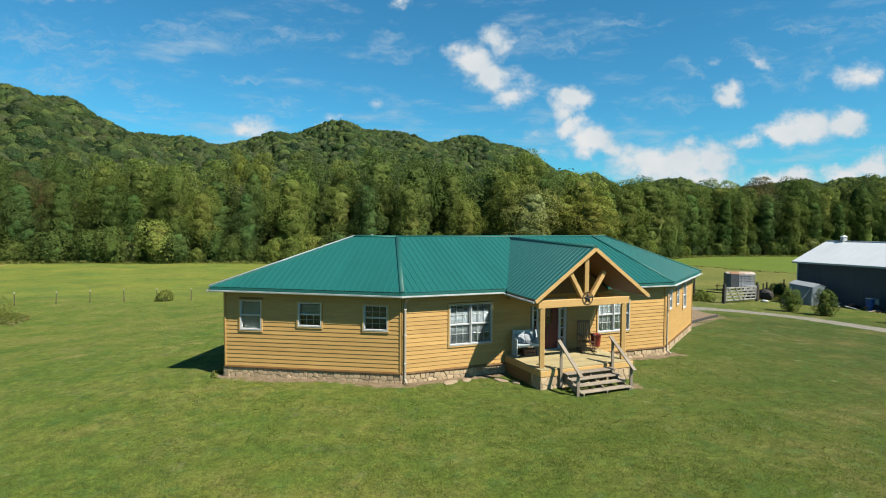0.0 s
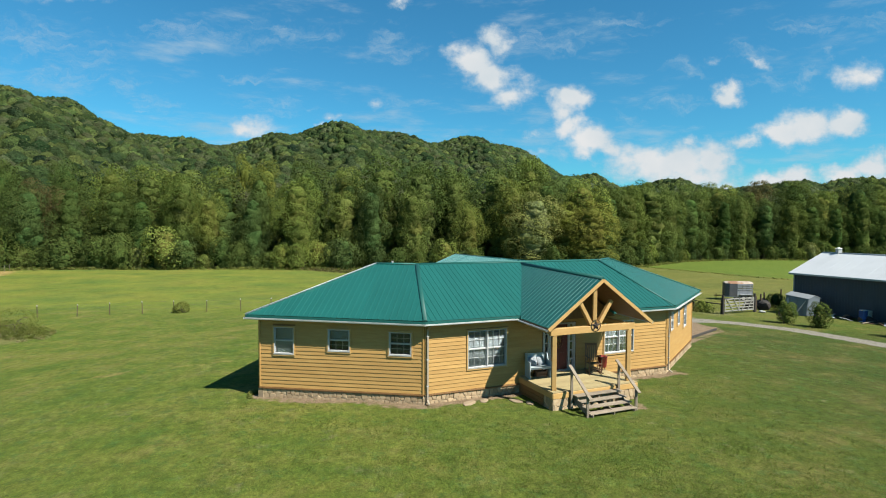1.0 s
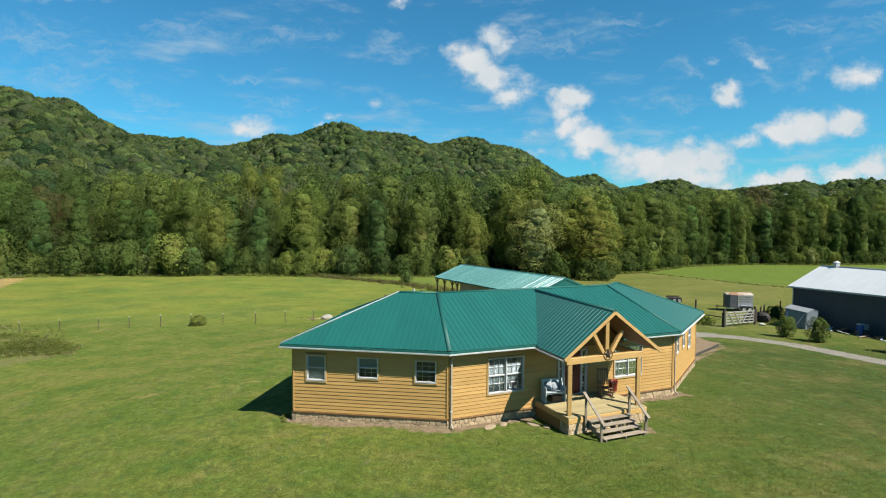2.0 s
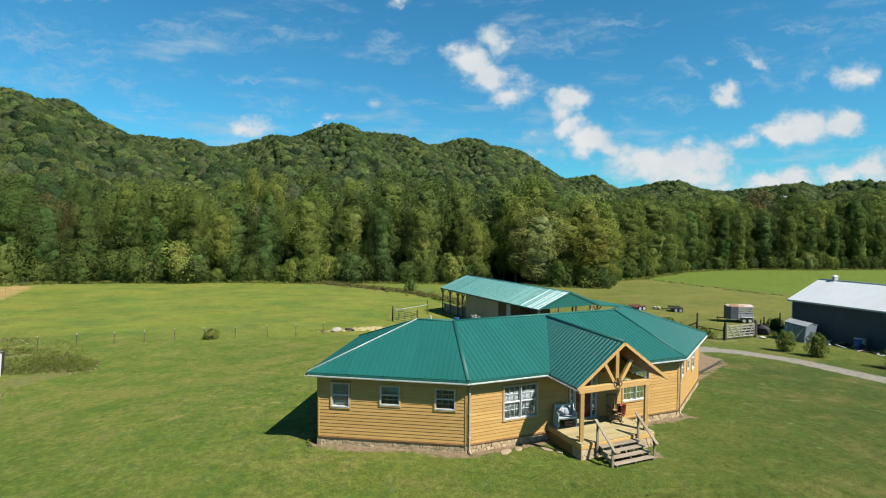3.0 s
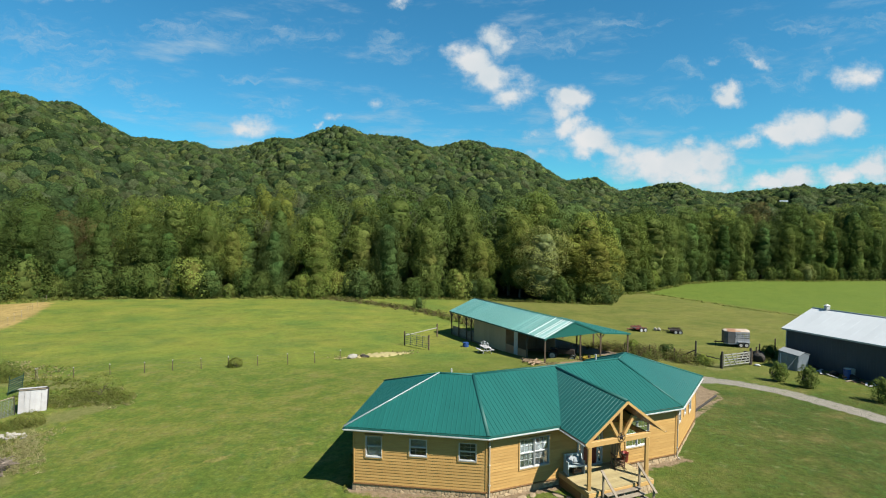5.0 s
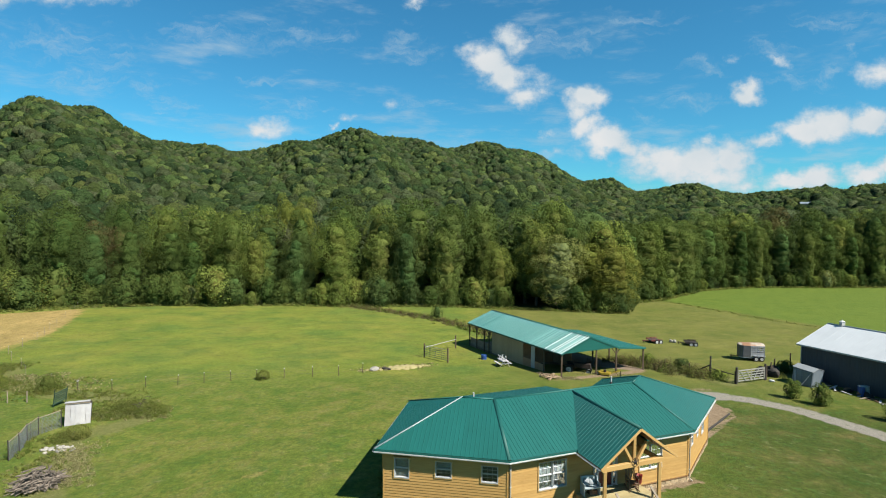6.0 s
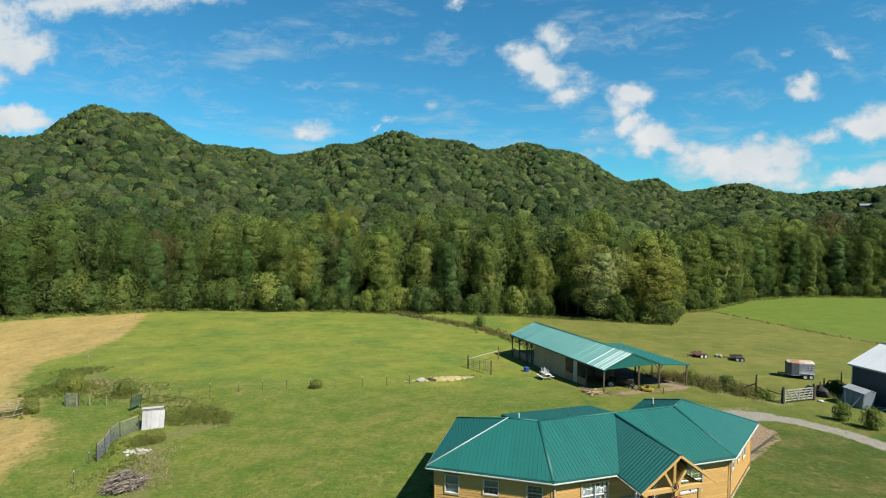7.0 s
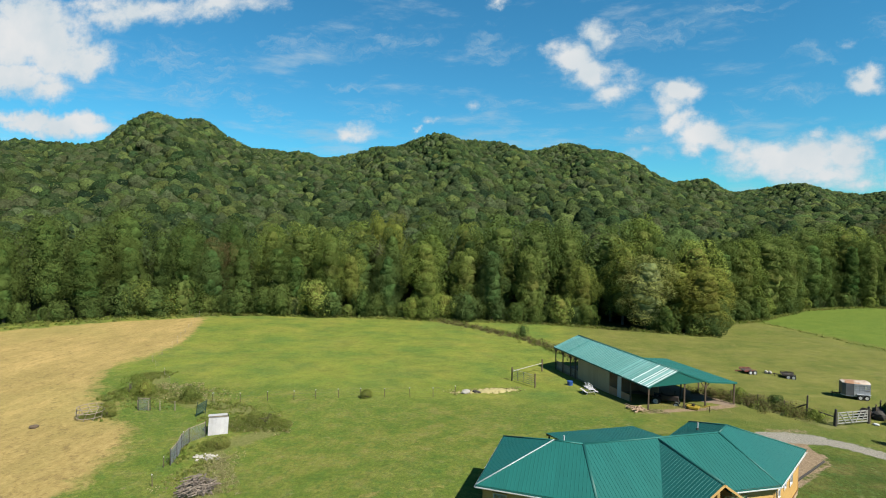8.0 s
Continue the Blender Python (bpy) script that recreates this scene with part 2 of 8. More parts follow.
def foliage(name, colours, per_leaf=0.35, through_light=0.3, mottle=0.0, relief=2.2):
    """Leaves: a colour for each plant, a change from leaf to leaf, and some light let through."""
    m = bpy.data.materials.new(name)
    m.use_nodes = True
    nt = m.node_tree
    nt.nodes.clear()
    info, geo = nt.nodes.new("ShaderNodeObjectInfo"), nt.nodes.new("ShaderNodeNewGeometry")
    att = nt.nodes.new("ShaderNodeAttribute")
    att.attribute_name = "tint"
    total = nt.nodes.new("ShaderNodeMath")
    total.operation = "ADD"
    nt.links.new(info.outputs["Random"], total.inputs[0]), nt.links.new(att.outputs["Fac"], total.inputs[1])
    fr = nt.nodes.new("ShaderNodeMath")
    fr.operation = "FRACT"
    nt.links.new(total.outputs[0], fr.inputs[0])
    k = len(colours) - 1
    col = ramp_node(nt, fr.outputs[0], [(i / k, c) for i, c in enumerate(colours)])
    hsv = nt.nodes.new("ShaderNodeHueSaturation")
    rng = nt.nodes.new("ShaderNodeMapRange")
    rng.inputs["To Min"].default_value, rng.inputs["To Max"].default_value = 1 - per_leaf, 1 + per_leaf
    nt.links.new(geo.outputs["Random Per Island"], rng.inputs["Value"])
    nt.links.new(rng.outputs[0], hsv.inputs["Value"]), nt.links.new(col, hsv.inputs["Color"])
    hue = nt.nodes.new("ShaderNodeMapRange")
    hue.inputs["To Min"].default_value, hue.inputs["To Max"].default_value = 0.485, 0.515
    nt.links.new(geo.outputs["Random Per Island"], hue.inputs["Value"])
    nt.links.new(hue.outputs[0], hsv.inputs["Hue"])
    shade = hsv.outputs[0]
    normal = None
    if mottle:
        tc = nt.nodes.new("ShaderNodeTexCoord")
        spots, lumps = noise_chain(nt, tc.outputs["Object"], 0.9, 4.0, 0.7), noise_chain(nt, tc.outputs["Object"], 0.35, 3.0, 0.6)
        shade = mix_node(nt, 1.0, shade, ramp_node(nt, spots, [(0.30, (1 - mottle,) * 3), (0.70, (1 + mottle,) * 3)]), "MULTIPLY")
        normal = nt.nodes.new("ShaderNodeBump")
        normal.inputs["Strength"].default_value, normal.inputs["Distance"].default_value = 1.0, relief
        both = nt.nodes.new("ShaderNodeMath")
        nt.links.new(spots, both.inputs[0]), nt.links.new(lumps, both.inputs[1])
        nt.links.new(both.outputs[0], normal.inputs["Height"])
    dif, tra, mx, out = (nt.nodes.new(t) for t in ("ShaderNodeBsdfDiffuse", "ShaderNodeBsdfTranslucent", "ShaderNodeMixShader", "ShaderNodeOutputMaterial"))
    mx.inputs[0].default_value = through_light
    nt.links.new(shade, dif.inputs[0]), nt.links.new(shade, tra.inputs[0])
    if normal:
        nt.links.new(normal.outputs[0], dif.inputs["Normal"])
    nt.links.new(dif.outputs[0], mx.inputs[1]), nt.links.new(tra.outputs[0], mx.inputs[2]), nt.links.new(mx.outputs[0], out.inputs[0])
    return m


def glass(name):
    m = bpy.data.materials.new(name)
    m.use_nodes = True
    b = m.node_tree.nodes["Principled BSDF"]
    b.inputs["Base Color"].default_value = (0.9, 0.95, 0.95, 1)
    b.inputs["Roughness"].default_value, b.inputs["IOR"].default_value, b.inputs["Transmission Weight"].default_value = 0.03, 1.45, 1.0
    return m


def ground_material():
    m = bpy.data.materials.new("grassland")
    m.use_nodes = True
    nt = m.node_tree
    bsdf = nt.nodes["Principled BSDF"]
    tc = nt.nodes.new("ShaderNodeTexCoord")
    vec = tc.outputs["Object"]
    wide, mid = noise_chain(nt, vec, 0.045, 5.0, 0.6), noise_chain(nt, vec, 0.35, 6.0, 0.65)
    small, blade = noise_chain(nt, vec, 3.0, 6.0, 0.75), noise_chain(nt, vec, 22.0, 4.0, 0.8)
    patch = noise_chain(nt, vec, 0.11, 6.0, 0.68)
    lawn = ramp_node(nt, mid, [(0.30, (0.054, 0.086, 0.013)), (0.44, (0.080, 0.104, 0.016)), (0.56, (0.108, 0.115, 0.022)), (0.70, (0.142, 0.122, 0.040))])
    lush = ramp_node(nt, small, [(0.3, (0.054, 0.085, 0.012)), (0.7, (0.083, 0.107, 0.018))])
    lawn = mix_node(nt, ramp_node(nt, wide, [(0.42, (0, 0, 0)), (0.60, (1, 1, 1))]), lawn, lush)
    # straw flecks and worn tufts in the mown grass
    tuft = noise_chain(nt, vec, 0.62, 8.0, 0.72)
    lawn = mix_node(nt, ramp_node(nt, tuft, [(0.52, (0, 0, 0)), (0.64, (0.36, 0.36, 0.36))]), lawn, (0.155, 0.136, 0.046))
    lawn = mix_node(nt, ramp_node(nt, tuft, [(0.36, (0.50, 0.50, 0.50)), (0.46, (0, 0, 0))]), lawn, (0.040, 0.078, 0.011))
    # the lawn is deeper green towards the drive, the pasture there drier
    place = nt.nodes.new("ShaderNodeSeparateXYZ")
    nt.links.new(vec, place.inputs[0])
    east = nt.nodes.new("ShaderNodeMapRange")
    east.interpolation_type = "SMOOTHSTEP"
    east.inputs["From Min"].default_value, east.inputs["From Max"].default_value, east.inputs["To Max"].default_value = -4.0, 22.0, 0.85
    nt.links.new(place.outputs[0], east.inputs["Value"])
    north = nt.nodes.new("ShaderNodeMapRange")
    north.interpolation_type = "SMOOTHSTEP"
    north.inputs["From Min"].default_value, north.inputs["From Max"].default_value = 35.0, 43.0
    north.inputs["To Min"].default_value, north.inputs["To Max"].default_value = 1.0, 0.45
    nt.links.new(place.outputs[1], north.inputs["Value"])
    shift = nt.nodes.new("ShaderNodeMath")
    shift.operation = "MULTIPLY"
    nt.links.new(east.outputs[0], shift.inputs[0]), nt.links.new(north.outputs[0], shift.inputs[1])
    deep = ramp_node(nt, mid, [(0.32, (0.024, 0.041, 0.006)), (0.50, (0.036, 0.048, 0.009)), (0.68, (0.080, 0.070, 0.022))])
    lawn = mix_node(nt, shift.outputs[0], lawn, deep)
    # clover and weeds, bare worn spots, and the tangle of cut blades
    clover = noise_chain(nt, vec, 1.7, 7.0, 0.74)
    lawn = mix_node(nt, ramp_node(nt, clover, [(0.52, (0, 0, 0)), (0.64, (0.60, 0.60, 0.60))]), lawn, (0.040, 0.088, 0.020))
    bare = noise_chain(nt, vec, 0.85, 7.0, 0.70)
    lawn = mix_node(nt, ramp_node(nt, bare, [(0.60, (0, 0, 0)), (0.72, (0.70, 0.70, 0.70))]), lawn, (0.165, 0.128, 0.060))
    grain = ramp_node(nt, small, [(0.30, (0.66, 0.66, 0.66)), (0.70, (1.30, 1.30, 1.30))])
    lawn = mix_node(nt, 1.0, lawn, grain, "MULTIPLY")
    tangle = noise_chain(nt, vec, 9.0, 8.0, 0.82)
    lawn = mix_node(nt, 1.0, lawn, ramp_node(nt, tangle, [(0.32, (0.62, 0.64, 0.62)), (0.68, (1.36, 1.32, 1.36))]), "MULTIPLY")
    meadow = ramp_node(nt, patch, [(0.32, (0.078, 0.112, 0.020)), (0.44, (0.105, 0.126, 0.021)), (0.58, (0.130, 0.136, 0.025)), (0.72, (0.145, 0.137, 0.031))])
    comb = nt.nodes.new("ShaderNodeMapping")
    comb.inputs["Scale"].default_value, comb.inputs["Rotation"].default_value = (0.62, 1.0, 1.0), (0, 0, radians(-9))
    nt.links.new(vec, comb.inputs["Vector"])
    swath = noise_chain(nt, comb.outputs[0], 0.22, 7.0, 0.66)
    meadow = mix_node(nt, ramp_node(nt, swath, [(0.47, (0, 0, 0)), (0.66, (0.58, 0.58, 0.58))]), meadow, (0.056, 0.098, 0.022))
    thatch = noise_chain(nt, comb.outputs[0], 0.55, 8.0, 0.72)
    meadow = mix_node(nt, ramp_node(nt, thatch, [(0.58, (0, 0, 0)), (0.70, (0.55, 0.55, 0.55))]), meadow, (0.150, 0.122, 0.040))
    meadow = mix_node(nt, 1.0, meadow, ramp_node(nt, small, [(0.30, (0.74, 0.76, 0.74)), (0.70, (1.24, 1.22, 1.24))]), "MULTIPLY")
    dry = ramp_node(nt, patch, [(0.32, (0.072, 0.086, 0.017)), (0.55, (0.100, 0.101, 0.024)), (0.75, (0.122, 0.112, 0.034))])
    dry = mix_node(nt, ramp_node(nt, thatch, [(0.52, (0, 0, 0)), (0.66, (0.60, 0.60, 0.60))]), dry, (0.142, 0.122, 0.042))
    pasture = nt.nodes.new("ShaderNodeMapRange")
    pasture.interpolation_type = "SMOOTHSTEP"
    pasture.inputs["From Min"].default_value, pasture.inputs["From Max"].default_value = -4.0, 8.0
    nt.links.new(place.outputs[0], pasture.inputs["Value"])
    meadow = mix_node(nt, pasture.outputs[0], meadow, dry)
    meadow = mix_node(nt, 1.0, meadow, ramp_node(nt, mid, [(0.30, (0.78, 0.82, 0.80)), (0.70, (1.16, 1.13, 1.1))]), "MULTIPLY")
    # tussocks of coarse grass
    tussock = noise_chain(nt, comb.outputs[0], 1.15, 8.0, 0.74)
    meadow = mix_node(nt, ramp_node(nt, tussock, [(0.54, (0, 0, 0)), (0.66, (0.60, 0.60, 0.60))]), meadow, (0.050, 0.076, 0.016))
    crop = ramp_node(nt, mid, [(0.30, (0.060, 0.092, 0.013)), (0.70, (0.086, 0.112, 0.017))])
    hay = ramp_node(nt, small, [(0.25, (0.152, 0.105, 0.037)), (0.50, (0.242, 0.174, 0.066)), (0.80, (0.306, 0.230, 0.097))])
    hay = mix_node(nt, 1.0, hay, ramp_node(nt, patch, [(0.35, (0.82, 0.84, 0.80)), (0.65, (1.12, 1.10, 1.1))]), "MULTIPLY")
    rows = nt.nodes.new("ShaderNodeMapping")
    rows.inputs["Scale"].default_value, rows.inputs["Rotation"].default_value = (1.0, 0.16, 1.0), (0, 0, radians(58))
    nt.links.new(vec, rows.inputs["Vector"])
    raked = noise_chain(nt, rows.outputs[0], 0.9, 6.0, 0.7)
    hay = mix_node(nt, 1.0, hay, ramp_node(nt, raked, [(0.32, (0.82, 0.84, 0.80)), (0.68, (1.12, 1.11, 1.10))]), "MULTIPLY")
    clump = noise_chain(nt, vec, 0.75, 8.0, 0.74)
    hay = mix_node(nt, ramp_node(nt, clump, [(0.36, (0.75, 0.75, 0.75)), (0.48, (0, 0, 0))]), hay, (0.130, 0.092, 0.036))
    hay = mix_node(nt, ramp_node(nt, wide, [(0.50, (0, 0, 0)), (0.68, (0.40, 0.40, 0.40))]), hay, (0.150, 0.140, 0.040))
    stone = ramp_node(nt, blade, [(0.3, (0.112, 0.101, 0.084)), (0.7, (0.222, 0.202, 0.168))])
    soil = ramp_node(nt, small, [(0.3, (0.120, 0.081, 0.048)), (0.7, (0.212, 0.156, 0.103))])
    rough_grass = ramp_node(nt, small, [(0.3, (0.071, 0.083, 0.020)), (0.7, (0.134, 0.124, 0.046))])
    zone = nt.nodes.new("ShaderNodeAttribute")
    zone.attribute_name = "zone"
    sep = nt.nodes.new("ShaderNodeSeparateColor")
    nt.links.new(zone.outputs["Color"], sep.inputs[0])
    extra = nt.nodes.new("ShaderNodeAttribute")
    extra.attribute_name = "cover"
    sep2 = nt.nodes.new("ShaderNodeSeparateColor")
    nt.links.new(extra.outputs["Color"], sep2.inputs[0])

    def frayed(sock, spread=0.9, by=small, lo=0.42, hi=0.62):
        a = nt.nodes.new("ShaderNodeMath")
        a.operation = "MULTIPLY_ADD"
        nt.links.new(by, a.inputs[0])
        a.inputs[1].default_value = spread
        b = nt.nodes.new("ShaderNodeMath")
        b.operation = "SUBTRACT"
        nt.links.new(sock, b.inputs[0])
        b.inputs[1].default_value = spread / 2
        nt.links.new(b.outputs[0], a.inputs[2])
        return ramp_node(nt, a.outputs[0], [(lo, (0, 0, 0)), (hi, (1, 1, 1))])

    # near-black green, laid over the ground wherever the woods stand
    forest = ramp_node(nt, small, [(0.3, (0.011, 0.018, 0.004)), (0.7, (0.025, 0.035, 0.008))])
    tilled = nt.nodes.new("ShaderNodeAttribute")
    tilled.attribute_name = "crop"
    col = mix_node(nt, sep2.outputs[0], lawn, meadow)
    col = mix_node(nt, tilled.outputs["Fac"], col, crop)
    col = mix_node(nt, frayed(sep2.outputs[1], 1.6, tuft, 0.30, 0.75), col, rough_grass)
    col = mix_node(nt, frayed(sep.outputs[0], 1.7, tuft, 0.30, 0.78), col, hay)
    col = mix_node(nt, frayed(sep.outputs[2]), col, soil)
    col = mix_node(nt, frayed(sep.outputs[1], 1.1, clover, 0.34, 0.70), col, stone)
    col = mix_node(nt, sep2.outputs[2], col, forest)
    grit = ramp_node(nt, blade, [(0.25, (0.6, 0.6, 0.6)), (0.75, (1.35, 1.35, 1.35))])
    col = mix_node(nt, 1.0, col, grit, "MULTIPLY")
    nt.links.new(col, bsdf.inputs["Base Color"])
    bsdf.inputs["Roughness"].default_value, bsdf.inputs["Specular IOR Level"].default_value = 0.95, 0.1
    b = nt.nodes.new("ShaderNodeBump")
    b.inputs["Strength"].default_value, b.inputs["Distance"].default_value = 0.8, 0.06
    nt.links.new(blade, b.inputs["Height"]), nt.links.new(b.outputs[0], bsdf.inputs["Normal"])
    return m


GROUND = ground_material()
LOG = surface("stained lap siding", (0.372, 0.226, 0.078), (0.272, 0.150, 0.046), 1.3, 14.0, 0.6, 0, 0.08, (1, 1, 7), 0.07, spec=0.25)
LOG_WALL = surface("stained wood backing", (0.180, 0.088, 0.027), (0.140, 0.064, 0.018), 2.0, 20.0, 0.6)
TIMBER = surface("honey pine timber", (0.396, 0.247, 0.092), (0.311, 0.177, 0.058), 1.6, 18.0, 0.55, 0, 0.12, (1, 1, 5), 0.08)
GABLE_WOOD = surface("stained gable boards", (0.144, 0.072, 0.024), (0.096, 0.046, 0.014), 2.0, 18.0, 0.6, 0, 0.12, (6, 1, 1))
DECK = surface("bleached deck planks", (0.288, 0.235, 0.120), (0.221, 0.168, 0.077), 1.6, 16.0, 0.75, 0, 0.2, (1, 1, 1), 0.12)
GREYWOOD = surface("weathered grey wood", (0.250, 0.205, 0.152), (0.130, 0.098, 0.070), 2.2, 22.0, 0.85, 0, 0.3, (1, 1, 1), 0.15)
OLDPOST = surface("old brown post wood", (0.096, 0.065, 0.041), (0.043, 0.029, 0.019), 2.5, 25.0, 0.9, 0, 0.3)
ROOF = surface("green painted metal roofing", (0.007, 0.076, 0.064), (0.006, 0.064, 0.053), 0.6, 6.0, 0.38, 0.0, 0.03, vary=0.045, spec=0.5)
ROOF_SHEEN = surface("worn roofing with painted sheen", (0.440, 0.470, 0.465), (0.330, 0.375, 0.368), 0.5, 6.0, 0.34, 0.2, 0.03, vary=0.12, spec=0.6)
ROOF_OLD = surface("faded green metal roofing", (0.028, 0.134, 0.122), (0.018, 0.106, 0.098), 0.5, 5.0, 0.30, 0.25, 0.03, vary=0.07, spec=0.6)
ROOF_HALF_SHEEN = surface("half faded roofing with painted sheen", (0.120, 0.233, 0.221), (0.064, 0.177, 0.166), 0.5, 5.0, 0.32, 0.25, 0.03, vary=0.15, spec=0.6)
CAP = surface("green ridge flashing", (0.008, 0.076, 0.064), (0.006, 0.064, 0.054), 1.0, 9.0, 0.55, 0.0, 0.02, spec=0.3)
GUTTER = surface("white enamelled metal", (0.420, 0.418, 0.408), (0.340, 0.338, 0.326), 1.5, 20.0, 0.4, 0, 0.05)
SPOUT = surface("tan enamelled metal", (0.300, 0.255, 0.200), (0.250, 0.205, 0.155), 1.5, 20.0, 0.45, 0, 0.05)
VINYL = surface("white vinyl", (0.350, 0.350, 0.348), (0.300, 0.300, 0.298), 2.0, 30.0, 0.4, 0, 0.03)
STONE = surface("cream field stone", (0.350, 0.258, 0.156), (0.215, 0.150, 0.088), 5.0, 35.0, 0.9, 0, 0.5, vary=0.24)
MORTAR = surface("pale mortar", (0.245, 0.186, 0.120), (0.165, 0.122, 0.076), 6.0, 50.0, 0.95, 0, 0.3)
PANE = glass("window glass")
CURTAIN = surface("white net curtain", (0.138, 0.154, 0.170), (0.120, 0.136, 0.150), 3.0, 16.0, 0.9, 0, 0.15, (4, 4, 0.4))
BLIND = surface("pale window blind", (0.25, 0.28, 0.29), (0.20, 0.23, 0.24), 3.0, 60.0, 0.8, 0, 0.2, (0.3, 0.3, 8))
DARKROOM = surface("dark unlit-room panel", (0.095, 0.100, 0.105), (0.070, 0.074, 0.080), 2.0, 10.0, 0.9)
DOOR_RED = surface("dark red door paint", (0.096, 0.013, 0.011), (0.067, 0.008, 0.007), 2.0, 14.0, 0.4, 0, 0.08)
BLACKMETAL = surface("dark rusted iron", (0.030, 0.022, 0.018), (0.014, 0.011, 0.010), 6.0, 40.0, 0.75, 0.0, 0.2, spec=0.2)
WIRE = surface("dull fence wire", (0.10, 0.095, 0.085), (0.06, 0.056, 0.05), 4.0, 20.0, 0.8)
CAP_GLINT = surface("flashing with painted glint", (0.30, 0.33, 0.33), (0.23, 0.26, 0.26), 1.0, 9.0, 0.40, 0.1, 0.02)
SOFFIT = surface("tan soffit boards", (0.221, 0.163, 0.096), (0.173, 0.125, 0.072), 2.0, 12.0, 0.7)
BARK = surface("grey brown bark", (0.106, 0.086, 0.067), (0.043, 0.034, 0.024), 1.5, 9.0, 0.95, 0, 0.6, (1, 1, 0.25))
LEAF = foliage("summer leaves", [(0.049, 0.074, 0.018), (0.125, 0.156, 0.032), (0.037, 0.059, 0.017), (0.161, 0.189, 0.040), (0.075, 0.105, 0.028), (0.134, 0.154, 0.032), (0.042, 0.066, 0.017), (0.105, 0.137, 0.030)], 0.08, 0.28)
LEAF_DARK = foliage("dark leaves", [(0.046, 0.069, 0.018), (0.062, 0.083, 0.021), (0.050, 0.072, 0.023)], 0.08, 0.30)
LEAF_GOLD = foliage("yellowing leaves", [(0.130, 0.140, 0.026), (0.112, 0.128, 0.025), (0.142, 0.140, 0.029)], 0.08, 0.30)
LEAF_PALE = foliage("pale grey green leaves", [(0.158, 0.168, 0.050), (0.140, 0.156, 0.048)], 0.08, 0.30)
LEAF_RUST = foliage("rusty autumn leaves", [(0.094, 0.076, 0.031), (0.081, 0.071, 0.028)], 0.08, 0.30)
# hill foliage leans blue: distance haze is mixed into these colours
LEAF_HAZED = foliage("hazed hillside leaves", [(0.014, 0.028, 0.012), (0.061, 0.084, 0.027), (0.012, 0.022, 0.013), (0.092, 0.113, 0.035), (0.027, 0.046, 0.019), (0.070, 0.079, 0.038), (0.019, 0.034, 0.013), (0.048, 0.072, 0.023)], 0.20, 0.30)
CANOPY_HAZED = foliage("hazed hillside canopy", [(0.013, 0.026, 0.011), (0.056, 0.078, 0.024), (0.011, 0.021, 0.012), (0.085, 0.105, 0.032), (0.025, 0.042, 0.017), (0.063, 0.073, 0.035), (0.018, 0.032, 0.013), (0.046, 0.067, 0.022)], 0.20, 0.0, 0.46)
# core foliage is darkened, painting in the shade between the leaves
SHADED_LEAF_MASS = {m.name: foliage(m.name + " in the mass", [tuple(0.60 * v for v in c) for c in cs], 0.14, 0.0, 0.25, 0.45) for m, cs in (
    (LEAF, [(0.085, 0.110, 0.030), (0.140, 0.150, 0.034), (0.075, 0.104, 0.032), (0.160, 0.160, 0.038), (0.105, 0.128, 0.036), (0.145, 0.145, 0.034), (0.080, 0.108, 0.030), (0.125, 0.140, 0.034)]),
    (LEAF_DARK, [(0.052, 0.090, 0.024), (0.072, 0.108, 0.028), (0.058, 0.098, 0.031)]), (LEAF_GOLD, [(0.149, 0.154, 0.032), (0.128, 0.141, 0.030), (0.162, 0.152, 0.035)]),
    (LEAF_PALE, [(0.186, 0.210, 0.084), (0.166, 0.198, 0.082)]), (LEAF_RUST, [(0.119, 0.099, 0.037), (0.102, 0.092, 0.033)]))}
WEED = foliage("weeds", [(0.115, 0.144, 0.029), (0.165, 0.160, 0.046), (0.095, 0.130, 0.025), (0.139, 0.144, 0.052)], 0.22, 0.45)
DRYWEED = foliage("dry weeds", [(0.250, 0.228, 0.105), (0.195, 0.182, 0.078), (0.285, 0.255, 0.135)], 0.16, 0.45)
GRASS = foliage("lawn grass", [(0.078, 0.124, 0.022), (0.098, 0.137, 0.026), (0.128, 0.134, 0.042), (0.084, 0.128, 0.024)], 0.15, 0.5)


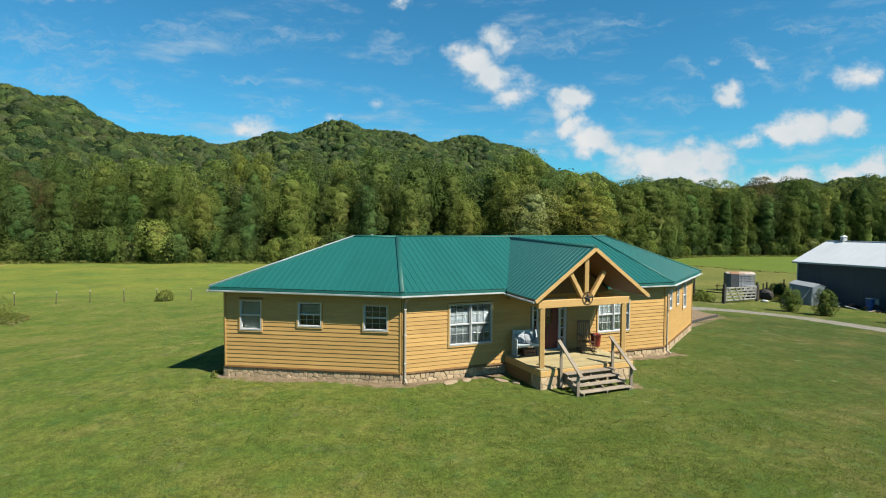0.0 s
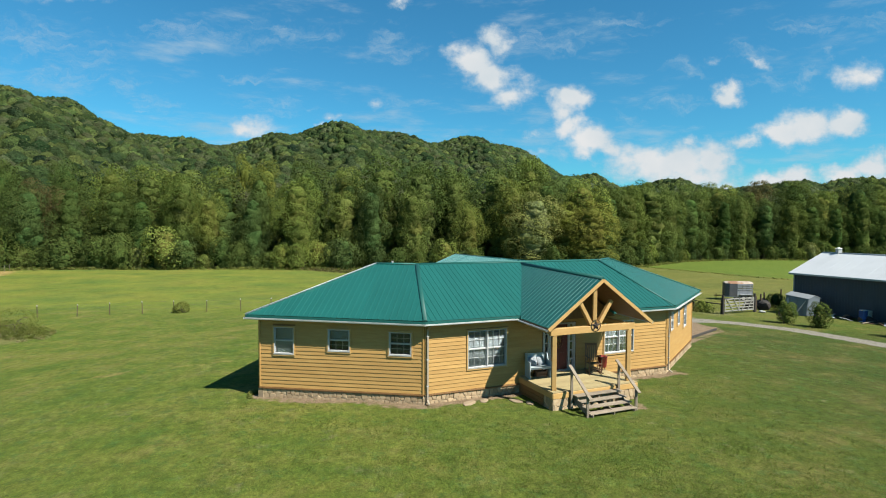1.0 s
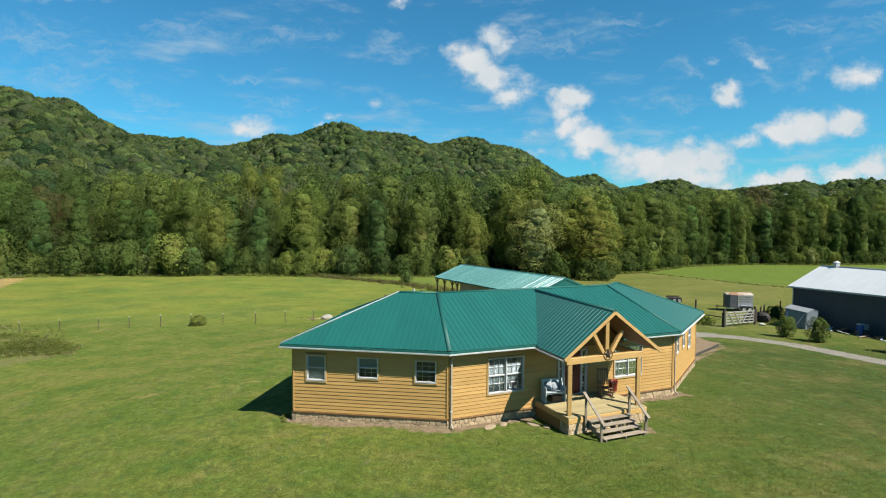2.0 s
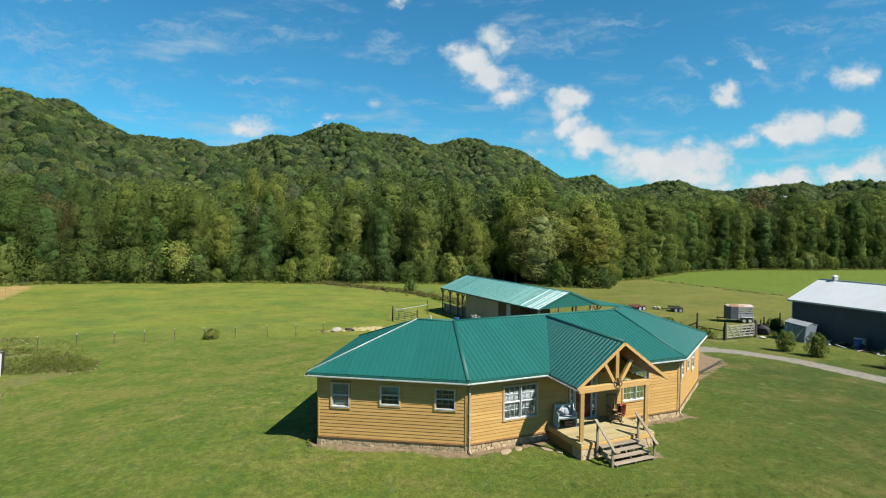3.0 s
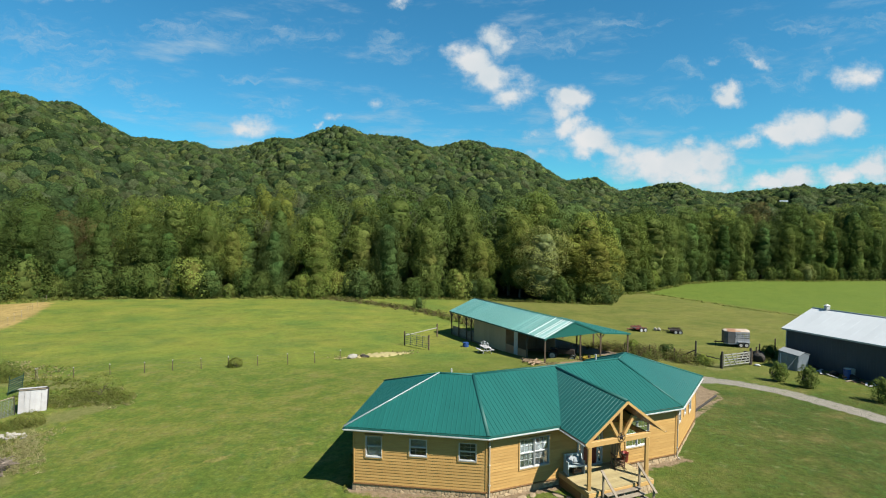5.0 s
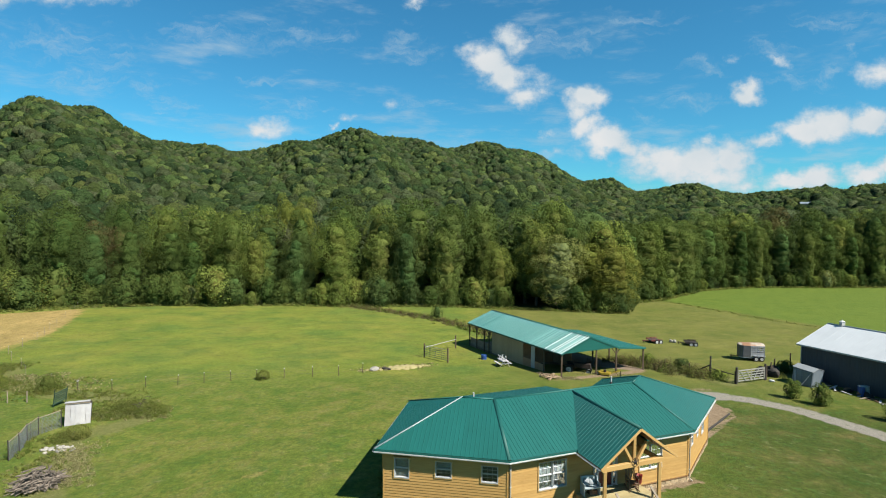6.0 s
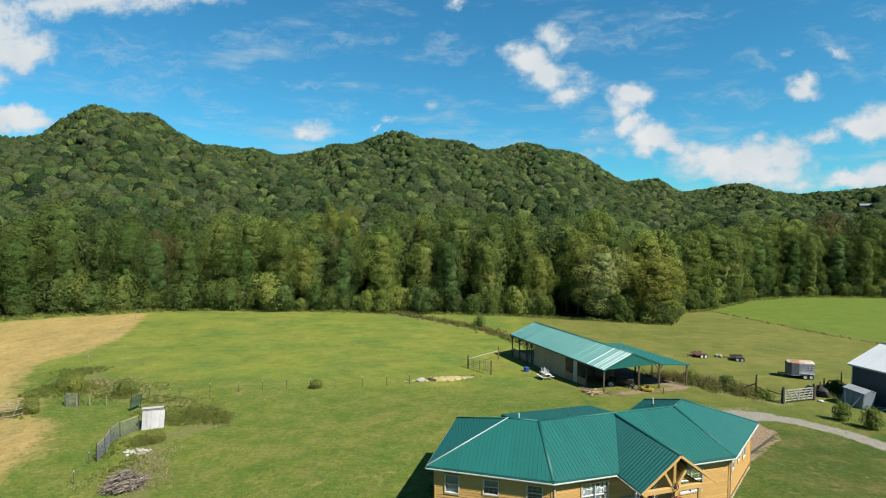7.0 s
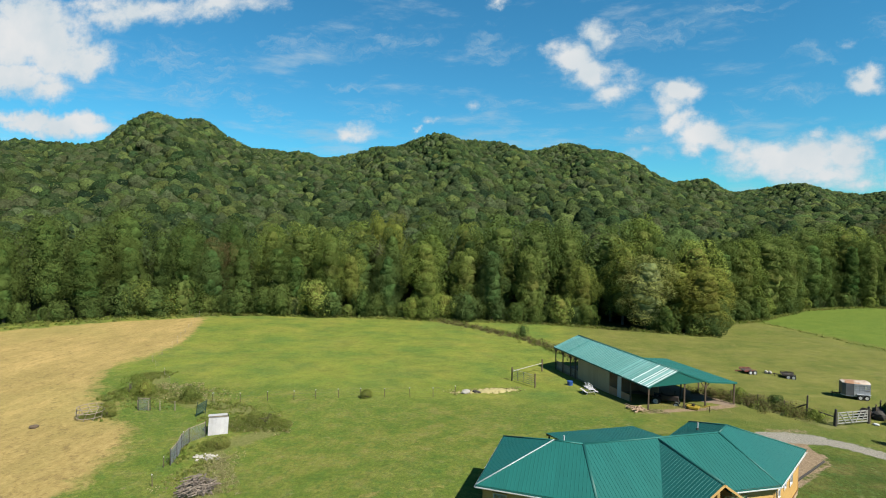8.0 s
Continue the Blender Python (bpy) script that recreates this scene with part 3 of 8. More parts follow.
# ---- mesh helpers ----
class Geo:
    """Collects vertices and faces of one mesh."""

    def __init__(self):
        self.v, self.f, self.smooth = [], [], False

    def add(self, verts, faces):
        n = len(self.v)
        self.v += [tuple(p) for p in verts]
        self.f += [tuple(i + n for i in f) for f in faces]
        return self

    def box(self, m, size, bevel=0.01):
        """A box with chamfered edges, centred on the pose m."""
        h = [s / 2 for s in size]
        b = min(bevel, min(h) * 0.45)
        pts, index = [], {}
        for sx in (-1, 1):
            for sy in (-1, 1):
                for sz in (-1, 1):
                    s = (sx, sy, sz)
                    for a in range(3):
                        index[s, a] = len(pts)
                        pts.append(Vector([s[i] * (h[i] if i == a else h[i] - b) for i in range(3)]))
        faces = []
        for a in range(3):
            o1, o2 = (a + 1) % 3, (a + 2) % 3
            for s in (-1, 1):
                ring = []
                for p, q in ((-1, -1), (1, -1), (1, 1), (-1, 1)):
                    c = [0, 0, 0]
                    c[a], c[o1], c[o2] = s, p, q
                    ring.append(index[tuple(c), a])
                faces.append(ring)
            for p in (-1, 1):
                for q in (-1, 1):
                    c1, c2 = [0, 0, 0], [0, 0, 0]
                    c1[o1], c1[o2], c1[a] = p, q, -1
                    c2[o1], c2[o2], c2[a] = p, q, 1
                    faces.append([index[tuple(c1), o1], index[tuple(c2), o1], index[tuple(c2), o2], index[tuple(c1), o2]])
        for sx in (-1, 1):
            for sy in (-1, 1):
                for sz in (-1, 1):
                    faces.append([index[(sx, sy, sz), a] for a in range(3)])
        out = []
        for f in faces:
            c = sum((pts[i] for i in f), Vector()) / len(f)
            nrm = (pts[f[1]] - pts[f[0]]).cross(pts[f[2]] - pts[f[0]])
            out.append(f if nrm.dot(c) > 0 else f[::-1])
        return self.add([m @ p for p in pts], out)

    def beam(self, p, q, w, h, bevel=0.01, up=(0, 0, 1)):
        """A squared timber from p to q, w across and h high."""
        p, q = Vector(p), Vector(q)
        y = (q - p).normalized()
        z = Vector(up) - y * y.dot(Vector(up))
        if z.length < 1e-4:
            z = Vector((1, 0, 0)) - y * y.x
        z.normalize()
        x = y.cross(z)
        m = Matrix((x, y, z)).transposed().to_4x4()
        m.translation = (p + q) / 2
        return self.box(m, (w, (q - p).length, h), bevel)

    def tube(self, p, q, r, n=8, r2=None, caps=True):
        p, q = Vector(p), Vector(q)
        r2 = r if r2 is None else r2
        z = (q - p).normalized()
        x = z.orthogonal().normalized()
        y = z.cross(x)
        ring = [math.cos(2 * math.pi * i / n) * x + math.sin(2 * math.pi * i / n) * y for i in range(n)]
        faces = [(i, (i + 1) % n, n + (i + 1) % n, n + i) for i in range(n)]
        if caps:
            faces += [tuple(range(n))[::-1], tuple(range(n, 2 * n))]
        return self.add([p + d * r for d in ring] + [q + d * r2 for d in ring], faces)

    def prism(self, profile, p, q, side, up=(0, 0, 1)):
        """A closed profile (points across, up) swept from p to q; side is the direction of the profile's first axis."""
        p, q, side, up = Vector(p), Vector(q), Vector(side), Vector(up)
        n = len(profile)
        verts = [e + side * a + up * b for e in (p, q) for a, b in profile]
        faces = [(i, (i + 1) % n, n + (i + 1) % n, n + i) for i in range(n)] + [tuple(range(n))[::-1], tuple(range(n, 2 * n))]
        area = sum(profile[i][0] * profile[(i + 1) % n][1] - profile[(i + 1) % n][0] * profile[i][1] for i in range(n))
        turn = side.cross(up).dot(q - p) * area
        return self.add(verts, faces if turn > 0 else [f[::-1] for f in faces])

    def slab(self, poly, down):
        """A flat polygon, thickened along the vector down."""
        n, d = len(poly), Vector(down)
        top = [Vector(p) for p in poly]
        nrm = sum(((top[i] - top[0]).cross(top[i + 1] - top[0]) for i in range(1, n - 1)), Vector())
        if nrm.dot(d) > 0:
            top = top[::-1]
        faces = [tuple(range(n)), tuple(range(n, 2 * n))[::-1]] + [(n + i, n + (i + 1) % n, (i + 1) % n, i) for i in range(n)]
        return self.add(top + [p + d for p in top], faces)

    def make(self, name, material, parent=None, label="", category="", group="", kind="", smooth=False):
        me = bpy.data.meshes.new(name)
        me.from_pydata(self.v, [], self.f)
        me.materials.append(material)
        if smooth:
            me.polygons.foreach_set("use_smooth", [True] * len(me.polygons))
        me.update()
        ob = new(name, me)
        if parent:
            ob.parent = parent
            ob.matrix_parent_inverse = parent.matrix_basis.inverted()
        return tagged(ob, label, category, group, kind)


def thing(name, m, label, category, group="", kind=""):
    """An empty at a thing's base, to which its parts are tied."""
    ob = new(name)
    ob.empty_display_size = 0.2
    ob.matrix_basis = m
    return tagged(ob, label, category, group, kind)


def quad_mesh(name, centres, normals, half, material, tint=None, ratio=0.7, rng=None):
    """A mesh of many loose small leaves: one four-cornered piece for each centre."""
    n = len(centres)
    rnd = rng.normal(size=(n, 3))
    nn = normals / np.maximum(np.linalg.norm(normals, axis=1, keepdims=True), 1e-6)
    a = np.cross(nn, rnd)
    a /= np.maximum(np.linalg.norm(a, axis=1, keepdims=True), 1e-6)
    b = np.cross(nn, a)
    h = np.asarray(half)[:, None]
    verts = np.stack([centres - a * h, centres - b * h * ratio, centres + a * h, centres + b * h * ratio], axis=1).reshape(-1, 3)
    me = bpy.data.meshes.new(name)
    me.vertices.add(4 * n), me.loops.add(4 * n), me.polygons.add(n)
    me.vertices.foreach_set("co", verts.astype(np.float32).ravel())
    me.loops.foreach_set("vertex_index", np.arange(4 * n, dtype=np.int32))
    me.polygons.foreach_set("loop_start", np.arange(0, 4 * n, 4, dtype=np.int32))
    if tint is not None:
        at = me.attributes.new("tint", "FLOAT", "FACE")
        at.data.foreach_set("value", np.asarray(tint, dtype=np.float32))
    me.materials.append(material)
    me.update(calc_edges=True)
    return me


# ---- lie of the land ----
SKY_AZ = [-75, -49.6, -48.1, -46.8, -45.0, -43.8, -42.3, -41.2, -40.1, -38.7, -37.0, -35.4, -34.3, -33.2, -32.2, -31.0, -29.0, -27.4, -26.2, -24.3, -21.5, -19.4, -18.1, -16.7, -14.5, -13.1, -10.6, -9.2, -7.1, -5.4, -3.3, -0.6, 4.4, 6.2, 7.9, 9.7, 11.4, 12.9, 15.8, 17.1, 18.1, 20.5, 23.6, 26.3, 27.7, 30.5, 33.7, 34.9, 36.1, 39.4, 75]
SKY_EL = [0.13, 0.134, 0.136, 0.131, 0.130, 0.138, 0.147, 0.163, 0.174, 0.186, 0.191, 0.190, 0.186, 0.171, 0.157, 0.151, 0.148, 0.141, 0.136, 0.1375, 0.137, 0.140, 0.1465, 0.1565, 0.1665, 0.1735, 0.1775, 0.1785, 0.1755, 0.166, 0.157, 0.154, 0.1565, 0.151, 0.138, 0.1175, 0.103, 0.0895, 0.0887, 0.0765, 0.070, 0.0725, 0.080, 0.065, 0.061, 0.065, 0.0755, 0.067, 0.0715, 0.070, 0.08]


def ease(t):
    t = np.clip(t, 0, 1)
    return t * t * (3 - 2 * t)


def wood_edge(x):
    """How far ahead the woods begin, across the valley."""
    base = np.interp(x, [-130, -111, -105, -98, -89, -64, -30, 0, 16, 29, 34, 45, 63, 80, 140], [60, 78.5, 85, 92, 98.5, 104.5, 106, 106, 102, 99, 114, 122, 143, 153, 158])
    return base


def land(x, y):
    x, y = np.asarray(x, float), np.asarray(y, float)
    d = np.hypot(x - 3, y - 24)
    z = -1.25 * ease((d - 9) / 26) - 0.012 * np.clip(y - 50, 0, 150)
    z = z + 0.05 * np.sin(x * 0.21 + 1.3) * np.sin(y * 0.17) * ease((d - 13) / 10)
    az = np.degrees(np.arctan2(x + 3, y + 5))
    r = np.hypot(x + 3, y + 5)
    ridge = 1080 + 350 * ease((az - 9) / 12) - 350 * ease((az - 26) / 8) + 80 * np.sin(az * 0.17)
    top = np.interp(az, SKY_AZ, SKY_EL) * ridge - 12.5
    foot = 165 + 40 * ease((az - 8) / 20)
    s = (r - foot) / (ridge - foot)
    rise = ease(np.clip(s, 0, 1)) * 0.45 + np.clip(s, 0, 1) * 0.55
    rise = np.where(s > 1, 1 - 0.7 * ease((s - 1) / 0.8), rise)
    gully = 1 + 0.06 * np.sin(az * 0.9 + r * 0.006) * np.clip(s, 0, 1) * np.clip(1.05 - s, 0, 1) * 4
    hill = (top + 3) * rise * gully
    front = ease((y + 60) / 120)
    return z + hill * front


def spread(lo, hi, a, b, step, grow):
    """Grid lines: even between a and b, wider and wider towards lo and hi."""
    mid = list(np.arange(a, b, step))
    s, p, left = step, a, []
    while p > lo:
        s *= grow
        p -= s
        left.append(p)
    s, p, right = step, mid[-1], []
    while p < hi:
        s *= grow
        p += s
        right.append(p)
    return np.array(left[::-1] + mid + right)


def segment_distance(x, y, pts):
    best = np.full(np.shape(x), 1e9)
    for (ax, ay), (bx, by) in zip(pts, pts[1:]):
        t = np.clip(((x - ax) * (bx - ax) + (y - ay) * (by - ay)) / ((bx - ax) ** 2 + (by - ay) ** 2), 0, 1)
        best = np.minimum(best, np.hypot(x - ax - t * (bx - ax), y - ay - t * (by - ay)))
    return best


HOUSE_AT, HOUSE_TURN = (4.26, 20.65), radians(22.6)
HU = Vector((math.cos(HOUSE_TURN), math.sin(HOUSE_TURN), 0))
HV = Vector((-math.sin(HOUSE_TURN), math.cos(HOUSE_TURN), 0))


def hp(u, v, z=0.0):
    """A place by the house's own axes: u along its front, v inwards."""
    p = Vector((HOUSE_AT[0], HOUSE_AT[1], 0)) + HU * u + HV * v
    p.z = z
    return p


OVER = 0.4
LEFT_BEND, RIGHT_BEND, LEFT_LEN, RIGHT_LEN, HALF, DEPTH = radians(31), radians(34), 7.12, 7.42, 6.1, 8.0
EAVE_Z, RIDGE_Z = 3.21, 5.06
# the eaves climb a little towards the far wing
EAVE_AT = [3.29, 3.23, 3.18, 3.17, 3.17, 3.19, 3.24, 3.31]


def house_outline():
    cl, sl, cr, sr = math.cos(LEFT_BEND), math.sin(LEFT_BEND), math.cos(RIGHT_BEND), math.sin(RIGHT_BEND)
    a = (-HALF - LEFT_LEN * cl, LEFT_LEN * sl)
    e2 = (HALF + RIGHT_LEN * cr, RIGHT_LEN * sr)
    a2 = (a[0] + DEPTH * sl, a[1] + DEPTH * cl)
    bk = (e2[0] - DEPTH * sr, e2[1] + DEPTH * cr)
    bl = (-HALF + DEPTH * math.tan(LEFT_BEND / 2), DEPTH)
    br = (HALF - DEPTH * math.tan(RIGHT_BEND / 2), DEPTH)
    return [a, (-HALF, 0), (HALF, 0), e2, bk, br, bl, a2]


def inset(poly, d):
    out, n = [], len(poly)
    for i in range(n):
        p0, p1, p2 = (Vector(poly[(i + k - 1) % n]) for k in range(3))
        e1, e2 = (p1 - p0).normalized(), (p2 - p1).normalized()
        n1, n2 = Vector((-e1.y, e1.x)), Vector((-e2.y, e2.x))
        bis = (n1 + n2).normalized()
        out.append(tuple(p1 + bis * (d / bis.dot(n1))))
    return out


EAVES = inset(house_outline(), 0.02)
WALLS = inset(house_outline(), OVER)


def build_ground():
    xs = spread(-2600, 2600, -58, 46, 0.6, 1.075)
    ys = spread(-700, 2600, -14, 72, 0.6, 1.06)
    gx, gy = np.meshgrid(xs, ys)
    z = land(gx, gy)
    nx, ny = len(xs), len(ys)
    verts = np.stack([gx, gy, z], axis=-1).reshape(-1, 3)
    i = np.arange(nx * ny).reshape(ny, nx)
    faces = np.stack([i[:-1, :-1], i[:-1, 1:], i[1:, 1:], i[1:, :-1]], axis=-1).reshape(-1, 4)
    me = bpy.data.meshes.new("ground")
    me.from_pydata(verts.tolist(), [], faces.tolist())
    me.polygons.foreach_set("use_smooth", [True] * len(me.polygons))
    x, y = gx.ravel(), gy.ravel()
    edge = np.interp(y, [10, 22, 27, 31, 35.5, 41, 46, 52, 60, 80, 101, 130], [-37, -38.6, -39.8, -41.7, -44.9, -50.5, -57.0, -61.0, -62.0, -71, -82, -97])
    back = np.interp(x, [-130, -104.7, -99.5, -92.5, -83.9, -80, -70], [45, 72.8, 79.7, 86.5, 92.6, 95.7, 100])
    hay = ease((edge - x + 3.0) / (7.0 - 4.5 * ease((y - 62) / 10))) * ease((back + 1 - y) / 2)
    # the mown turn between stubble and scrub has greened over
    hay = hay * (1 - 0.45 * ease((5.5 - segment_distance(x, y, [(-48, 38), (-55, 44.5), (-60, 52), (-62, 58)])) / 4))
    hay = np.maximum(hay, 0.47 * ease((0.55 - segment_distance(x, y, [(-24.4, 21.4), (-21.3, 22.3), (-17.2, 23.8), (-13.6, 25.0), (-10.4, 26.0)])) / 0.5))
    road = [(19.0, 43.2), (23.0, 42.0), (26.0, 39.3), (28.6, 34.5), (32.5, 26), (37, 12), (40, -20)]
    lane = segment_distance(x, y, road)
    gravel = ease((1.60 - lane) / 0.9) * (1 - 0.45 * ease((0.35 - lane) / 0.3))
    gravel = np.maximum(gravel, ease((1.9 - segment_distance(x, y, [(17.0, 42.3), (21, 42.8)])) / 0.8))
    wall_ring = [tuple(hp(*p)[:2]) for p in WALLS]
    soil = ease((0.85 - segment_distance(x, y, wall_ring[:3])) / 0.5) * 0.72
    soil = np.maximum(soil, 0.66 * ease((0.8 - np.hypot(x - 10.4, y - 23.3)) / 0.6))
    stair_foot = hp(1.35, -2.75)
    soil = np.maximum(soil, 0.70 * ease((0.75 - np.hypot(x - stair_foot.x, y - stair_foot.y)) / 0.5))
    yard = [(13.2, 29.7), (18.8, 36.9), (19.6, 42.2), (14.5, 43.0), (7.5, 36.0)]
    inside = np.full(x.shape, 9.0)
    for (ax, ay), (bx, by) in zip(yard, yard[1:] + yard[:1]):
        k = math.hypot(bx - ax, by - ay)
        inside = np.minimum(inside, ((bx - ax) * (y - ay) - (by - ay) * (x - ax)) / k)
    soil = np.maximum(soil, ease((inside + 0.3) / 0.6))
    soil = np.maximum(soil, 0.66 * ease((0.62 - segment_distance(x, y, [(13.4, 29.6), (18.9, 36.2), (19.4, 38.4)])) / 0.6))
    soil = np.maximum(soil, ease((0.9 - segment_distance(x, y, [(-13.0, 52.3), (-7.8, 54.3)])) / 0.6) * 0.62)
    soil = np.maximum(soil, ease((1.2 - segment_distance(x, y, [(6.8, 47.2), (13, 50.4), (17, 53.0)])) / 0.9) * 0.68)
    soil = np.maximum(soil, ease((1.8 - segment_distance(x, y, [(17.6, 44.4), (20.8, 45.2)])) / 1.6) * 0.52)
    soil = np.maximum(soil, ease((1.8 - segment_distance(x, y, [(38, 121), (45.5, 119.5)])) / 1.4) * 0.66)
    zone = np.stack([hay, gravel, soil, np.ones_like(x)], axis=-1)
    far = ease((y - 43 + 0.25 * x * 0.2) / 9)
    brush = ease((2.4 - segment_distance(x, y, [(16, 56.5), (19.5, 54.2), (23, 51.0), (24.6, 48.6)])) / 1.5)
    brush = np.maximum(brush, ease((2.6 - segment_distance(x, y, [(-54, 50), (-50, 44.5), (-45, 42.5), (-36, 40.6)])) / 2.4) * 0.85)
    brush = np.maximum(brush, ease((1.9 - segment_distance(x, y, [(-28.6, 22.3), (-31.5, 27.5), (-33.4, 31), (-30.2, 35.8)])) / 1.5) * 0.85)
    brush = np.maximum(brush, ease((2.2 - segment_distance(x, y, [(-25, 103), (-8, 89), (0, 78), (3, 70)])) / 1.5) * 0.9)
    brush = np.maximum(brush, ease((1.1 - segment_distance(x, y, [(40, 118), (47.8, 90.9), (58, 86)])) / 0.8) * 0.6)
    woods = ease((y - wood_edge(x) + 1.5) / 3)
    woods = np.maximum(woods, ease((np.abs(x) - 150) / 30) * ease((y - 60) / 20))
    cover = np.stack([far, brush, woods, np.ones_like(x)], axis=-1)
    for name, data in (("zone", zone), ("cover", cover)):
        at = me.attributes.new(name, "FLOAT_COLOR", "POINT")
        at.data.foreach_set("color", data.astype(np.float32).ravel())
    line = (x - 44.2) * (87.0 - 115.9) - (y - 115.9) * (56.6 - 44.2)
    crop = ease(-line / 31.0 / 1.5) * ease((x - 30) / 4)
    at = me.attributes.new("crop", "FLOAT", "POINT")
    at.data.foreach_set("value", crop.astype(np.float32))
    me.materials.append(GROUND)
    tagged(new("ground", me), "mown green lawn, meadow and stubble running into wooded hills", "ground", kind="structure")


build_ground()


# ---- the house ----
def clip_poly(poly, a, b, c):
    """The part of a flat polygon where a*x + b*y <= c."""
    out = []
    for i in range(len(poly)):
        p, q = poly[i], poly[(i + 1) % len(poly)]
        fp, fq = a * p[0] + b * p[1] - c, a * q[0] + b * q[1] - c
        if fp <= 0:
            out.append(p)
        if (fp < 0 < fq) or (fq < 0 < fp):
            t = fp / (fp - fq)
            out.append((p[0] + t * (q[0] - p[0]), p[1] + t * (q[1] - p[1])))
    return out


def roof_panels(poly, parent, material, width=0.915, ribs=4, thick=0.02, rib_h=0.015):
    """Ribbed metal sheets laid up a sloping roof face, each sheet a piece of its own."""
    pts = [Vector(p) for p in poly]
    nrm = sum(((pts[i] - pts[0]).cross(pts[i + 1] - pts[0]) for i in range(1, len(pts) - 1)), Vector()).normalized()
    if nrm.z < 0:
        nrm = -nrm
    along = Vector((0, 0, 1)).cross(nrm).normalized()
    upslope = nrm.cross(along)
    o = pts[0]
    flat = [((p - o).dot(along), (p - o).dot(upslope)) for p in pts]
    lo, hi = min(p[0] for p in flat), max(p[0] for p in flat)

    def place(s, t, h=0.0):
        return o + along * s + upslope * t + nrm * h

    s = lo
    while s < hi - 0.02:
        strip = clip_poly(clip_poly(flat, -1, 0, -s), 1, 0, s + width)
        if len(strip) >= 3:
            g = Geo()
            g.slab([place(*p) for p in strip], nrm * -thick)
            for k in range(ribs):
                rs = s + 0.02 + k * width / ribs
                bar = clip_poly(clip_poly(strip, -1, 0, -rs), 1, 0, rs + 0.002)
                if len(bar) < 3:
                    continue
                t0, t1 = min(p[1] for p in bar), max(p[1] for p in bar)
                if t1 - t0 < 0.1:
                    continue
                w = 0.024
                g.prism([(-w, 0), (w, 0), (w * 0.45, rib_h), (-w * 0.45, rib_h)], place(rs, t0 + 0.01), place(rs, t1 - 0.01), along, nrm)
            g.make("roof_panel", material((s - lo) / (hi - lo)) if callable(material) else material, parent)
        s += width


def cap_strip(p, q, n1, n2, parent, material, w=0.11, name="ridge_cap"):
    """A rolled metal flashing along a ridge or hip, between two slopes with normals n1 and n2."""
    p, q, n1, n2 = Vector(p), Vector(q), Vector(n1).normalized(), Vector(n2).normalized()
    d = (q - p).normalized()
    up = (n1 + n2).normalized()
    t1, t2 = d.cross(n1).normalized(), d.cross(n2).normalized()
    if t1.dot(n2) > 0:
        t1 = -t1
    if t2.dot(n1) > 0:
        t2 = -t2
    g, k = Geo(), 5
    prof = [t1 * w + n1 * 0.034]
    for i in range(k):
        a = i / (k - 1)
        nn = (n1 * (1 - a) + n2 * a).normalized()
        tt = t1 * max(0.0, 1 - 2 * a) + t2 * max(0.0, 2 * a - 1)
        prof.append(tt * 0.05 + nn * 0.052)
    prof += [t2 * w + n2 * 0.034, t2 * w + n2 * 0.004, up * 0.004, t1 * w + n1 * 0.004]
    n = len(prof)
    g.add([e + o for e in (p, q) for o in prof], [(i, (i + 1) % n, n + (i + 1) % n, n + i) for i in range(n)] + [tuple(range(n))[::-1], tuple(range(n, 2 * n))])
    ob = g.make(name, material, parent)
    for f in list(ob.data.polygons)[: k + 1]:
        f.use_smooth = True
    return ob


def face_normal(poly):
    pts = [Vector(p) for p in poly]
    n = (pts[1] - pts[0]).cross(pts[2] - pts[0]).normalized()
    return n if n.z > 0 else -n


LOG_PROFILE = [(0.0, 0.0), (0.024, 0.0), (0.029, 0.003), (0.029, 0.010), (0.011, 0.145), (0.0, 0.147)]
COURSE = 0.148


class Side:
    """One straight wall of the house: s metres along it from its left end, seen from outside."""

    def __init__(self, i):
        self.p, self.q = hp(*WALLS[i]), hp(*WALLS[(i + 1) % 8])
        self.d = (self.q - self.p).normalized()
        self.n = Vector((self.d.y, -self.d.x, 0))
        self.length = (self.q - self.p).length

    def at(self, s, z, out=0.0):
        w = self.p + self.d * s + self.n * out
        w.z = z
        return w

    def box(self, g, s0, s1, z0, z1, o0, o1, bevel=0.006):
        m = Matrix((self.d, self.n, Vector((0, 0, 1)))).transposed().to_4x4()
        m.translation = self.at((s0 + s1) / 2, (z0 + z1) / 2, (o0 + o1) / 2)
        return g.box(m, (s1 - s0, o1 - o0, z1 - z0), bevel)


BASE_Z, WALL_TOP, BASE_TOP = -0.35, 3.12, 0.36


